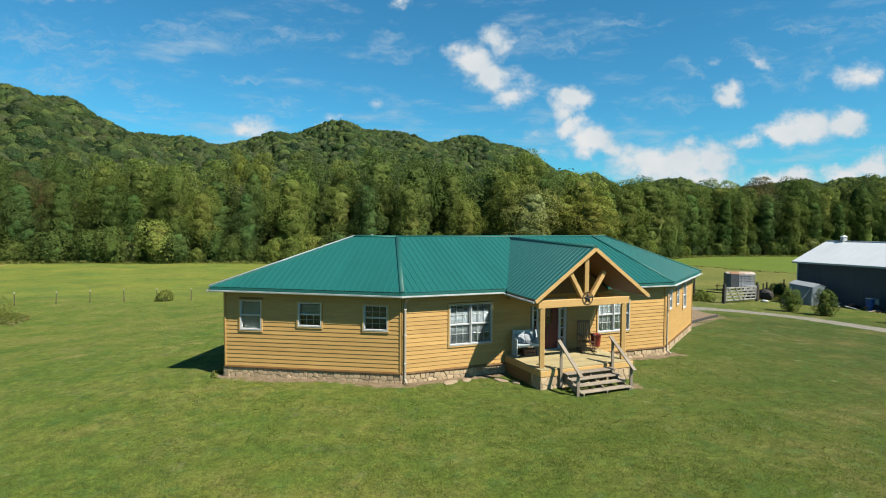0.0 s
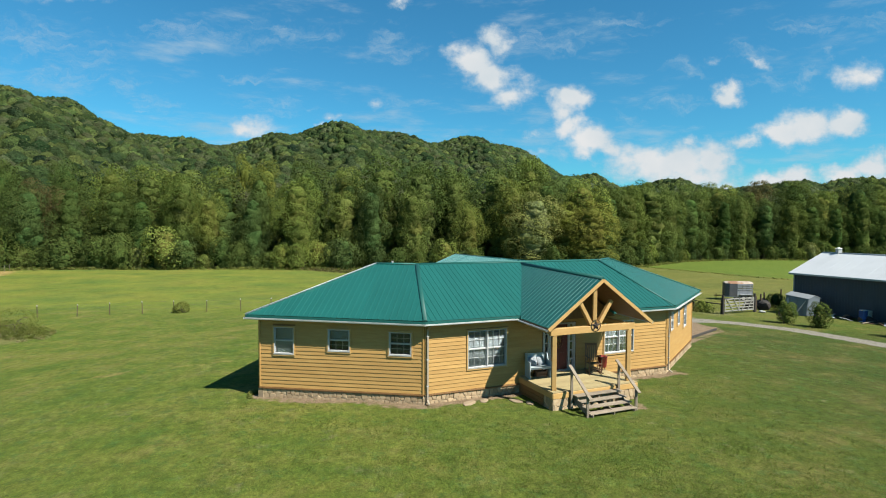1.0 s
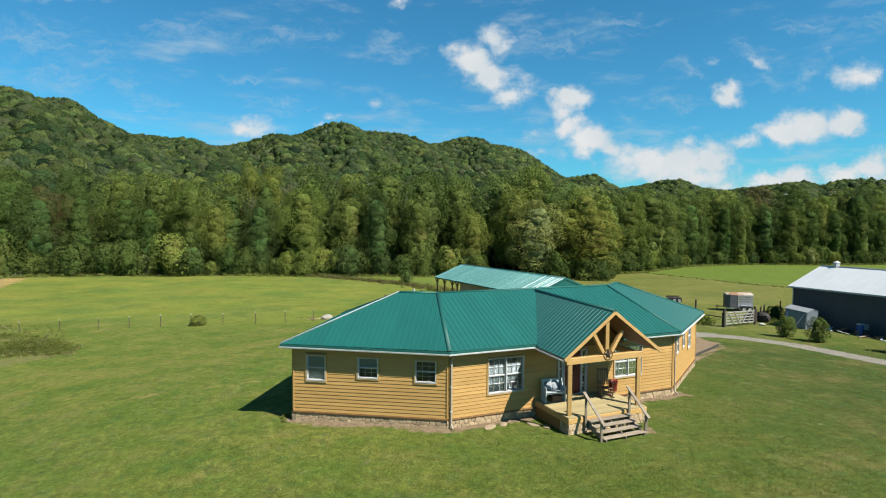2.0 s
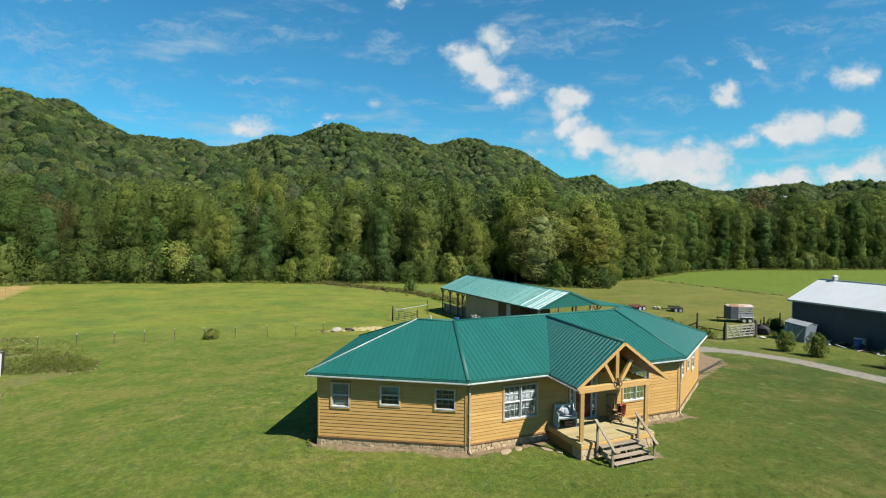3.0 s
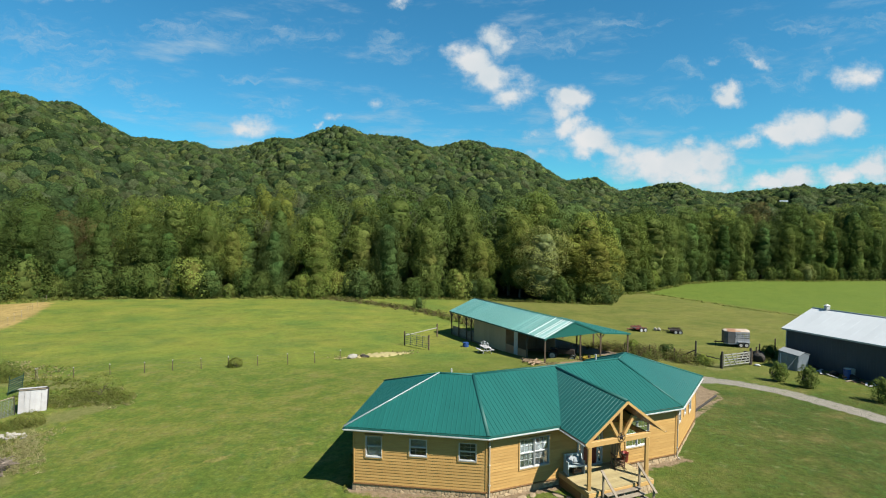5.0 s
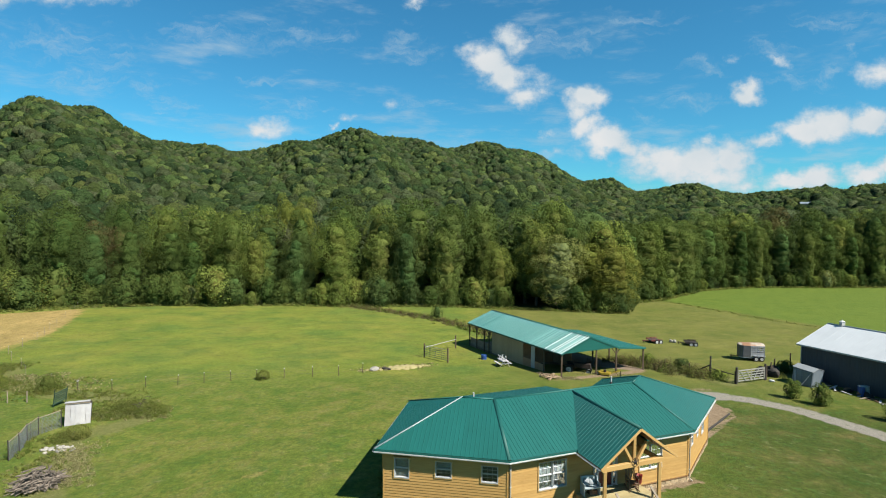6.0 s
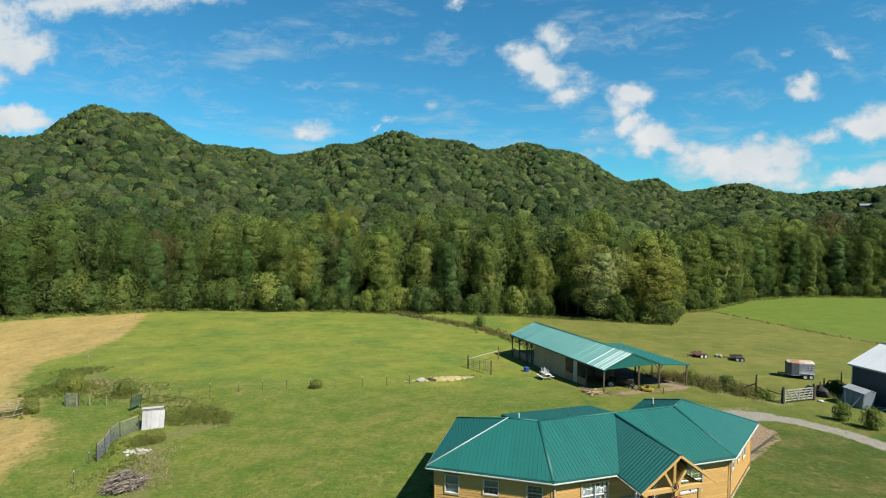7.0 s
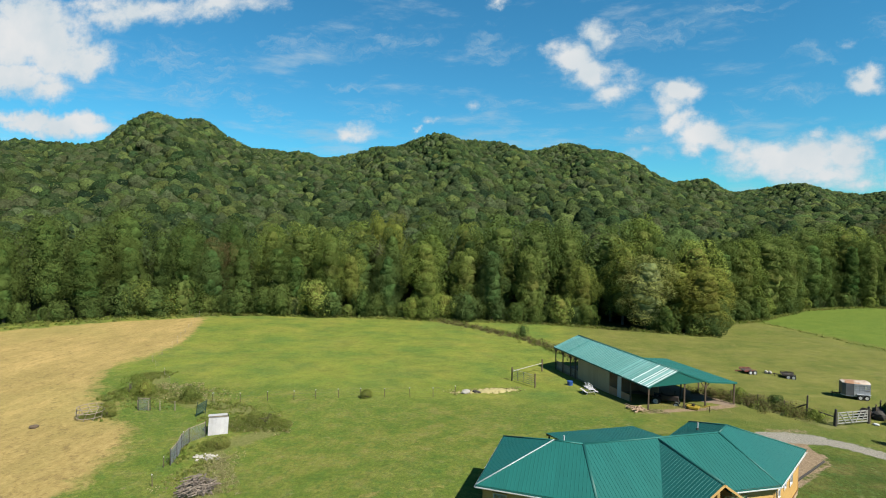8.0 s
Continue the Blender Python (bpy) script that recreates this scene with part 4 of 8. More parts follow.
def build_wall(house, i, openings, boards=True):
    side = Side(i)
    cuts = sorted({0.0, side.length, *[s for o in openings for s in o[:2]]})
    g = Geo()
    for a, b in zip(cuts, cuts[1:]):
        z = BASE_TOP
        for o in sorted((o for o in openings if o[0] < b - 1e-4 and o[1] > a + 1e-4), key=lambda o: o[2]):
            if o[2] > z:
                side.box(g, a, b, z, o[2], -0.15, 0.0, 0.0005)
            z = o[3]
        side.box(g, a, b, z, WALL_TOP, -0.15, 0.0, 0.0005)
    wall = g.make("wall", LOG_WALL, house, "yellow-stained log siding on a wood frame")
    zz = BASE_TOP + 0.02
    while boards and zz < WALL_TOP - 0.03:
        top = min(zz + COURSE, WALL_TOP)
        free = [(0.055, side.length - 0.055)]
        for o in openings:
            if o[2] < top - 0.02 and o[3] > zz + 0.02:
                free = [r for a, b in free for r in ((a, min(b, o[0] - 0.055)), (max(a, o[1] + 0.055), b)) if r[1] - r[0] > 0.05]
        for a, b in free:
            k = (top - zz) / COURSE
            Geo().prism([(o, h * k) for o, h in LOG_PROFILE], side.at(a, zz, 0.002), side.at(b, zz, 0.002), side.n).make("siding_board", LOG, wall)
        zz += COURSE
    g = Geo()
    side.box(g, -0.05, side.length + 0.05, BASE_Z, BASE_TOP, -0.15, 0.012, 0.005)
    g.make("footing", MORTAR, house, "grey mortar footing behind field stones")
    g = Geo()
    side.box(g, 0.0, side.length, BASE_TOP - 0.04, BASE_TOP + 0.012, 0.003, 0.085, 0.006)
    g.make("water_table", GABLE_WOOD, house, "dark wooden sill board over the stones")
    for s in (0.0, side.length - 0.06):
        g = Geo()
        side.box(g, s, s + 0.06, BASE_TOP + 0.015, WALL_TOP, 0.003, 0.052, 0.01)
        g.make("corner_board", LOG, house)
    return side


def cells(width, height, count, rng):
    """Uneven many-sided stones that fill a strip."""
    pts = []
    cols = max(1, int(round(width / count)))
    rows = 2
    for r in range(rows):
        for c in range(cols + 1):
            pts.append(((c + 0.5 * (r % 2) + rng.uniform(-0.33, 0.33)) * width / cols, (r + 0.5 + rng.uniform(-0.24, 0.24)) * height / rows))
    out = []
    for i, p in enumerate(pts):
        poly = [(0, 0), (width, 0), (width, height), (0, height)]
        for j, q in enumerate(pts):
            if i != j and abs(q[0] - p[0]) < 4 * count:
                a, b = q[0] - p[0], q[1] - p[1]
                poly = clip_poly(poly, a, b, (q[0] ** 2 + q[1] ** 2 - p[0] ** 2 - p[1] ** 2) / 2)
                if len(poly) < 3:
                    break
        if len(poly) >= 3:
            out.append(poly)
    return out


def stone_strip(parent, at, width, z0, z1, rng, size=0.24):
    """Field stones set in a strip; at(s, z, out) gives a place on the wall."""
    for poly in cells(width, z1 - z0, size, rng):
        cx, cz = sum(p[0] for p in poly) / len(poly), sum(p[1] for p in poly) / len(poly)
        span = max(max(p[0] for p in poly) - min(p[0] for p in poly), 0.05)
        k0, k1 = 1 - 0.006 / span, 1 - 0.034 / span
        if k1 < 0.25:
            continue
        depth = rng.uniform(0.014, 0.040)
        n = len(poly)
        rings = []
        for k, o in ((k0, 0.0), (k0 * 0.97, depth * 0.55), (k1, depth)):
            rings += [at(cx + (p[0] - cx) * k + rng.uniform(-0.008, 0.008), z0 + cz + (p[1] - cz) * k + rng.uniform(-0.006, 0.006), o) for p in poly]
        mid = at(cx, z0 + cz, depth + 0.005)
        verts = rings + [mid]
        faces = [(a * n + i, a * n + (i + 1) % n, (a + 1) * n + (i + 1) % n, (a + 1) * n + i) for a in range(2) for i in range(n)]
        faces += [(2 * n + i, 2 * n + (i + 1) % n, 3 * n) for i in range(n)]
        Geo().add(verts, faces).make("stone", STONE, parent, smooth=False)


def build_window(house, side, s0, s1, z0, z1, leaves=1, grid="lower", cover="blind"):
    """A double-hung window: trim, white frame, sashes, bars, panes and what hangs behind."""
    g = Geo()
    side.box(g, s0 - 0.05, s0, z0 - 0.085, z1 + 0.05, 0.003, 0.062)
    side.box(g, s1, s1 + 0.05, z0 - 0.085, z1 + 0.05, 0.003, 0.062)
    side.box(g, s0 + 0.001, s1 - 0.001, z1, z1 + 0.05, 0.003, 0.062)
    side.box(g, s0 + 0.001, s1 - 0.001, z0 - 0.085, z0, 0.003, 0.062)
    win = g.make("window", TIMBER, house, "white double-hung window in a wooden surround")
    f = Geo()
    for a, b, c, d in ((s0, s0 + 0.034, z0, z1), (s1 - 0.034, s1, z0, z1), (s0 + 0.034, s1 - 0.034, z1 - 0.034, z1), (s0 + 0.034, s1 - 0.034, z0, z0 + 0.036)):
        side.box(f, a, b, c, d, -0.07, 0.066, 0.008)
    w = (s1 - s0) / leaves
    for k in range(1, leaves):
        side.box(f, s0 + k * w - 0.026, s0 + k * w + 0.026, z0 + 0.055, z1 - 0.055, -0.07, 0.058, 0.008)
    f.make("window_frame", VINYL, win, "white vinyl frame")
    sill = Geo()
    side.box(sill, s0 - 0.01, s1 + 0.01, z0 - 0.024, z0 - 0.002, 0.064, 0.074, 0.004)
    sill.make("window_sill", VINYL, win)
    zm = (z0 + z1) / 2
    for k in range(leaves):
        a, b = s0 + k * w + 0.038, s0 + (k + 1) * w - 0.038
        r = Geo()
        side.box(r, a, b, zm - 0.025, zm + 0.025, -0.05, 0.03, 0.005)
        for c in (a, b - 0.02):
            side.box(r, c, c + 0.02, z0 + 0.062, z1 - 0.052, -0.045, 0.012, 0.004)
        r.make("sash", VINYL, win)
        halves = {"lower": [(z0 + 0.06, zm - 0.025)], "both": [(z0 + 0.06, zm - 0.025), (zm + 0.025, z1 - 0.05)], "none": []}[grid]
        bars = Geo()
        for c, d in halves:
            n = 3 if b - a > 0.55 else 2
            for j in range(1, n):
                x = a + (b - a) * j / n
                side.box(bars, x - 0.006, x + 0.006, c, d, -0.035, -0.012, 0.003)
            y = (c + d) / 2
            side.box(bars, a + 0.03, b - 0.03, y - 0.006, y + 0.006, -0.034, -0.013, 0.003)
        if halves:
            bars.make("glazing_bar", VINYL, win)
        for c, d in ((z0 + 0.06, zm), (zm, z1 - 0.05)):
            p = Geo()
            side.box(p, a, b, c, d, -0.028, -0.022, 0.0005)
            ob = p.make("pane", PANE, win)
            ob.visible_shadow = False
        if cover == "blind":
            h = Geo()
            low = z0 + 0.05 if grid == "none" else zm + 0.02
            n = max(3, int((z1 - low) / 0.05))
            for j in range(n):
                zz = low + (z1 - 0.06 - low) * j / n
                h.beam(side.at(a, zz, -0.11), side.at(b, zz, -0.11), 0.004, 0.046, 0.001)
            h.make("blind", BLIND, win, "lowered pale slatted blind")
        elif cover == "curtain":
            h = Geo()
            n = 26
            verts = []
            for j in range(n + 1):
                s = a + (b - a) * j / n
                o = -0.062 + 0.003 * math.sin(j * 1.9)
                verts += [side.at(s, z0 + 0.02, o), side.at(s, z1 - 0.04, o), side.at(s, z0 + 0.02, o - 0.006), side.at(s, z1 - 0.04, o - 0.006)]
            faces = []
            for j in range(n):
                i, k2 = 4 * j, 4 * j + 4
                faces += [(i, k2, k2 + 1, i + 1), (i + 3, k2 + 3, k2 + 2, i + 2), (i + 1, k2 + 1, k2 + 3, i + 3), (i + 2, k2 + 2, k2, i)]
            h.add(verts, faces)
            h.make("curtain", CURTAIN, win, "white net curtain hanging in folds", smooth=True)
    # added panel whose dark colour stands for the dimness of the room
    back = Geo()
    side.box(back, s0 - 0.2, s1 + 0.2, z0 - 0.3, z1 + 0.2, -0.95, -0.90, 0.01)
    back.make("room_partition", DARKROOM, win, "dark panel standing in for the unlit room")
    return win


GUTTER_PROFILE = [(a * 0.7, b * 0.5) for a, b in [(0, 0), (0.09, 0), (0.115, 0.05), (0.115, 0.11), (0.125, 0.11), (0.125, 0.12), (0.105, 0.12), (0.105, 0.055), (0.083, 0.01), (0.01, 0.01), (0.01, 0.12), (0, 0.12)]]


def downspout(house, side, s, out=0.06):
    g = Geo()
    g.beam(side.at(s, 0.16, out + 0.045), side.at(s, 2.86, out + 0.045), 0.075, 0.06, 0.012, side.n)
    g.beam(side.at(s, 2.83, out + 0.045), side.at(s, 3.03, OVER - 0.02), 0.075, 0.06, 0.012, side.n)
    g.beam(side.at(s, 0.17, out + 0.045), side.at(s, 0.05, out + 0.22), 0.075, 0.06, 0.012, side.n)
    pipe = g.make("downspout", SPOUT, house, "tan metal downspout")
    b = Geo()
    for z in (0.7, 1.7, 2.6):
        side.box(b, s - 0.05, s + 0.05, z, z + 0.03, 0.052, out + 0.08, 0.004)
    b.make("bracket", GUTTER, pipe)


def build_house():
    house = thing("house", pose(HOUSE_AT[0], HOUSE_AT[1], 0, 0, 0, 22.6), "long single-storey log-sided house with green metal roof and gabled porch", "house")
    rng = random.Random(4)
    e = [hp(u, v, z) for (u, v), z in zip(EAVES, EAVE_AT)]
    half = DEPTH / 2
    tl, tr = half * math.tan(LEFT_BEND / 2), half * math.tan(RIGHT_BEND / 2)
    ridge_l, ridge_r = hp(-HALF + tl, half, RIDGE_Z), hp(HALF - tr, half, RIDGE_Z)
    dl = Vector((-math.cos(LEFT_BEND), math.sin(LEFT_BEND)))
    dr = Vector((math.cos(RIGHT_BEND), math.sin(RIGHT_BEND)))
    ll, lr = LEFT_LEN - tl - half - 0.15, RIGHT_LEN - tr - half - 0.35
    apex_l = hp(-HALF + tl + dl.x * ll, half + dl.y * ll, RIDGE_Z)
    apex_r = hp(HALF - tr + dr.x * lr, half + dr.y * lr, RIDGE_Z)
    faces = {
        "left_front": [e[0], e[1], ridge_l, apex_l], "front": [e[1], e[2], ridge_r, ridge_l], "right_front": [e[2], e[3], apex_r, ridge_r],
        "right_end": [e[3], e[4], apex_r], "right_back": [e[4], e[5], ridge_r, apex_r], "back": [e[5], e[6], ridge_l, ridge_r],
        "left_back": [e[6], e[7], apex_l, ridge_l], "left_end": [e[7], e[0], apex_l],
    }
    roof = Geo()
    for f in faces.values():
        n = face_normal(f)
        roof.slab([p - n * 0.03 for p in f], (0, 0, -0.05))
    roof = roof.make("roof", GABLE_WOOD, house, "ribbed green metal roof on boards")
    nr = {k: face_normal(f) for k, f in faces.items()}
    for p, q, a, b in (
        (apex_l, ridge_l, "left_front", "left_back"), (ridge_l, ridge_r, "front", "back"), (ridge_r, apex_r, "right_front", "right_back"),
        (e[1], ridge_l, "left_front", "front"), (e[2], ridge_r, "front", "right_front"), (e[0], apex_l, "left_front", "left_end"),
        (e[7], apex_l, "left_end", "left_back"), (e[3], apex_r, "right_front", "right_end"), (e[4], apex_r, "right_end", "right_back"),
    ):
        # the left hip cap is paler: its sun glint is put into the colour
        cap_strip(p, q, nr[a], nr[b], roof, *((CAP_GLINT, 0.030) if p is e[0] else (CAP, 0.085)))
    # soffit, fascia and gutters
    for i in range(8):
        a, b, wa, wb = EAVES[i], EAVES[(i + 1) % 8], WALLS[i], WALLS[(i + 1) % 8]
        za, zb = EAVE_AT[i] - 0.16, EAVE_AT[(i + 1) % 8] - 0.16
        Geo().slab([hp(*a, za), hp(*b, zb), hp(*wb, zb), hp(*wa, za)], (0, 0, -0.02)).make("soffit", SOFFIT, house)
        pa, pb = hp(*a, za - 0.02), hp(*b, zb - 0.02)
        d = (pb - pa).normalized()
        out = Vector((d.y, -d.x, 0)).normalized()
        # dark green strip also paints in the shadow line under the roof edge
        g = Geo()
        g.beam(pa + out * 0.0 + Vector((0, 0, 0.08)), pb + Vector((0, 0, 0.08)), 0.02, 0.155, 0.003)
        g.make("fascia", CAP, house, "green metal drip edge, dark for the shadow line")
        runs = [(0.0, 1.0)]
        if i == 1:
            runs = [(0.0, (HALF - 2.18) / (2 * HALF)), ((HALF + 2.75) / (2 * HALF), 1.0)]
        if i == 5:
            runs = []
        for r0, r1 in runs:
            q0, q1 = pa.lerp(pb, r0), pa.lerp(pb, r1)
            Geo().prism(GUTTER_PROFILE, q0 + out * 0.012 + Vector((0, 0, 0.004)), q1 + out * 0.012 + Vector((0, 0, 0.004)), out).make("gutter", GUTTER, house, "white metal gutter")
    # walls with their openings
    holes = {
        0: [(0.62, 1.44, 1.72, 2.77), (2.83, 3.70, 1.91, 2.75), (5.25, 6.12, 1.84, 2.72)],
        1: [(1.80, 3.52, 1.20, 2.67), (5.25, 6.85, 0.70, 2.72), (8.38, 10.00, 1.22, 2.62)],
        2: [(0.75, 1.35, 1.86, 2.70), (2.45, 3.05, 1.86, 2.72), (4.15, 4.95, 1.5, 2.72)],
    }
    for i in range(8):
        side = build_wall(house, i, holes.get(i, []), boards=i in (0, 1, 2, 7))
        if i == 0:
            (a, b, c) = holes[0]
            build_window(house, side, *a, 1, "none", "blind")
            build_window(house, side, *b, 1, "lower", "blind")
            build_window(house, side, *c, 1, "both", "none")
        if i == 1:
            build_window(house, side, *holes[1][0], 2, "both", "curtain")
            build_window(house, side, *holes[1][2], 2, "both", "curtain")
            build_entrance(house, side, *holes[1][1])
            downspout(house, side, 0.10)
        if i == 2:
            for h in holes[2]:
                build_window(house, side, *h, 1, "lower", "blind")
            downspout(house, side, 0.08)
        if i in (0, 1, 2):
            stone_strip(house, lambda s, z, o, side=side: side.at(s - 0.06, z, o + 0.012), side.length + 0.12, -0.12 - 0.1 * (i == 2), BASE_TOP - 0.045, rng, 0.19)
    build_porch(house, roof, rng)
    # low roof over the back terrace
    f = [hp(-4.27, 11.5, 2.86), hp(3.14, 11.5, 2.86), hp(3.14, 7.1, 3.62), hp(-4.27, 7.1, 3.62)]
    n = face_normal(f)
    Geo().slab([p - n * 0.03 for p in f], (0, 0, -0.07)).make("terrace_roof", GABLE_WOOD, roof)
    roof_panels(f, roof, ROOF)
    Geo().beam(hp(-4.27, 11.46, 2.72), hp(3.14, 11.46, 2.72), 0.04, 0.16, 0.006).make("terrace_fascia", GABLE_WOOD, house)
    for u in (-4.1, -0.6, 2.95):
        Geo().beam(hp(u, 11.3, -0.9), hp(u, 11.3, 2.78), 0.15, 0.15, 0.012).make("terrace_post", TIMBER, house)
    for u, v, z in ((-5.72, 5.3, 4.66), (5.55, 6.9, 4.14)):
        k = (u, v)
        g = Geo()
        g.tube(hp(*k, z - 0.1), hp(*k, z + 0.48), 0.05, 10)
        pipe = g.make("vent_pipe", VINYL, house, "white plastic vent pipe on the roof")
        Geo().tube(hp(*k, z - 0.02), hp(*k, z + 0.09), 0.12, 10, 0.06).make("flashing", BLACKMETAL, pipe)
    for k, f in faces.items():
        roof_panels(f, roof, ROOF)
    return house


def build_entrance(house, side, s0, s1, z0, z1):
    """Red door between two glazed sidelights."""
    g = Geo()
    for a, b in ((s0, s0 + 0.06), (s0 + 0.30, s0 + 0.37), (s1 - 0.37, s1 - 0.30), (s1 - 0.06, s1)):
        side.box(g, a, b, z0, z1, -0.1, 0.05, 0.006)
    side.box(g, s0 + 0.06, s1 - 0.06, z1 - 0.06, z1, -0.1, 0.048, 0.006)
    side.box(g, s0, s1, z0 - 0.01, z0 + 0.03, -0.1, 0.10, 0.006)
    ent = g.make("entrance", VINYL, house, "red front door between white-framed glazed sidelights")
    d = Geo()
    side.box(d, s0 + 0.372, s1 - 0.372, z0 + 0.032, z1 - 0.062, -0.06, -0.012, 0.006)
    door = d.make("door", DOOR_RED, ent, "dark red panelled front door")
    mid = (s0 + s1) / 2
    for a, b, c, e in ((mid - 0.33, mid - 0.05, z0 + 0.18, z0 + 0.75), (mid + 0.05, mid + 0.33, z0 + 0.18, z0 + 0.75)):
        p = Geo()
        side.box(p, a, b, c, e, -0.013, 0.0, 0.008)
        p.make("door_panel", DOOR_RED, door)
    ring = Geo()
    n = 20
    oval = [(mid + 0.19 * math.sin(2 * math.pi * k / n), z0 + 1.38 + 0.46 * math.cos(2 * math.pi * k / n)) for k in range(n)]
    for k in range(n):
        a, b = oval[k], oval[(k + 1) % n]
        ring.beam(side.at(a[0], a[1], -0.003), side.at(b[0], b[1], -0.003), 0.03, 0.03, 0.005, side.n)
    ring.make("oval_trim", DOOR_RED, door)
    pane = Geo().slab([side.at(s, z, -0.003) for s, z in oval], side.n * -0.006)
    pane.make("oval_pane", PANE, door)
    knob = Geo().tube(side.at(mid - 0.36, z0 + 0.95, -0.01), side.at(mid - 0.36, z0 + 0.95, 0.06), 0.03, 10)
    knob.make("handle", BLACKMETAL, door, "dark metal handle")
    for a, b in ((s0 + 0.062, s0 + 0.298), (s1 - 0.298, s1 - 0.062)):
        bars = Geo()
        for k in range(6):
            zz = z0 + 0.05 + (z1 - z0 - 0.14) * k / 5
            side.box(bars, a, b, zz, zz + 0.035, -0.05, 0.02, 0.004)
        for c in (a, b - 0.045):
            side.box(bars, c, c + 0.045, z0 + 0.03, z1 - 0.06, -0.051, 0.018, 0.004)
        bars.make("sidelight_bars", VINYL, ent)
        p = Geo()
        side.box(p, a + 0.04, b - 0.04, z0 + 0.04, z1 - 0.07, -0.03, -0.024, 0.001)
        p.make("pane", PANE, ent).visible_shadow = False
    # added dark panel in place of the unlit hall behind the door
    back = Geo()
    side.box(back, s0 - 0.2, s1 + 0.2, z0 - 0.3, z1 + 0.2, -1.55, -1.50, 0.01)
    back.make("room_partition", DARKROOM, ent, "dark panel standing in for the unlit room")


DECK_Z, FRONT_V = 0.68, -2.06


def build_porch(house, roof, rng):
    u0, u1, uc = -1.88, 2.05, 0.28
    # deck planks run out from the wall
    deck = Geo()
    deck.slab([hp(u0 + 0.03, FRONT_V + 0.03, DECK_Z - 0.045), hp(u1 - 0.03, FRONT_V + 0.03, DECK_Z - 0.045), hp(u1 - 0.03, 0.39, DECK_Z - 0.045), hp(u0 + 0.03, 0.39, DECK_Z - 0.045)], (0, 0, -0.14))
    deck = deck.make("porch_deck", TIMBER, house, "raised wooden porch deck with stone skirting")
    n = 17
    for k in range(n):
        v0 = FRONT_V + (0.38 - FRONT_V) * k / n
        v1 = FRONT_V + (0.38 - FRONT_V) * (k + 1) / n - 0.006
        Geo().beam(hp(u0, (v0 + v1) / 2, DECK_Z - 0.02), hp(u1, (v0 + v1) / 2, DECK_Z - 0.02), v1 - v0, 0.038, 0.004).make("deck_plank", DECK, deck)
    for a, b in (((u0, FRONT_V), (u1, FRONT_V)), ((u0, 0.35), (u0, FRONT_V)), ((u1, FRONT_V), (u1, 0.35))):
        Geo().beam(hp(*a, DECK_Z - 0.145), hp(*b, DECK_Z - 0.145), 0.045, 0.20, 0.006).make("rim_board", TIMBER, deck)
        p, q = hp(*a), hp(*b)
        d = (q - p).normalized()
        out = Vector((d.y, -d.x, 0))
        back = Geo().beam(p - out * 0.06 + Vector((0, 0, 0.06)), q - out * 0.06 + Vector((0, 0, 0.06)), 0.08, 0.74, 0.01)
        back.make("skirting", MORTAR, deck)

        def at(s, z, o, p=p, d=d, out=out):
            w = p + d * s + out * (o - 0.022)
            w.z = z
            return w

        span = (q - p).length
        if a[0] == b[0] == u0:
            # boarded side, with stones at the front corner alone
            for k in range(3):
                z = DECK_Z - 0.33 - 0.165 * k
                Geo().beam(at(0.02, z, 0.010), at(span - 0.62, z, 0.010), 0.03, 0.158, 0.006).make("skirting_board", LOG_WALL, deck, "dark brown skirting board")
            stone_strip(deck, lambda s, z, o, at=at, off=span - 0.60: at(s + off, z, o), 0.60, -0.14, DECK_Z - 0.25, rng, 0.22)
        else:
            stone_strip(deck, at, span, -0.14, DECK_Z - 0.25, rng, 0.22)
    # posts, beam, king post, braces
    pv = -1.80
    for u in (-1.68, 1.80):
        Geo().beam(hp(u, pv, DECK_Z), hp(u, pv, 2.74), 0.17, 0.17, 0.012).make("porch_post", TIMBER, house, "squared honey-coloured porch post")
    for u in (-1.68, 1.80):
        Geo().beam(hp(u, pv + 0.09, 2.86), hp(u, 0.40, 2.86), 0.14, 0.24, 0.01).make("side_beam", TIMBER, house)
    Geo().beam(hp(-1.88, pv, 2.86), hp(2.0, pv, 2.86), 0.17, 0.26, 0.012).make("porch_beam", TIMBER, house, "heavy honey-coloured porch beam")
    rz, rb, ez, uh = 4.83, 5.0, 3.08, 2.42
    Geo().beam(hp(uc - 0.15, pv, 2.99), hp(uc - 0.15, pv, 4.46), 0.15, 0.15, 0.012).make("king_post", TIMBER, house)
    for sgn in (-1, 1):
        Geo().beam(hp(uc - 0.15 + sgn * 0.12, pv, 2.95), hp(uc - 0.12 + sgn * 0.74, pv, 3.92), 0.15, 0.15, 0.012, HV).make("brace", TIMBER, house)
    # gable roof of the porch
    half = DEPTH / 2
    gv = FRONT_V - 0.02
    top_v = (rb - EAVE_Z) / (RIDGE_Z - EAVE_Z) * half
    lean = (rb - rz) / (top_v - gv)
    lo_v = (ez - lean * gv - EAVE_Z) / ((RIDGE_Z - EAVE_Z) / half - lean)
    eb = ez + lean * (lo_v - gv)
    for sgn in (-1, 1):
        # meets the main slope along a valley
        f = [hp(uc, gv, rz), hp(uc, top_v, rb), hp(uc + sgn * uh, lo_v, eb), hp(uc + sgn * uh, gv, ez)]
        nrm = face_normal(f)
        Geo().slab([p - nrm * 0.03 for p in f], (0, 0, -0.06)).make("porch_roof", GABLE_WOOD, roof)
        roof_panels(f, roof, ROOF)
        down = (hp(uc + sgn * uh, gv, ez) - hp(uc, gv, rz)).normalized()
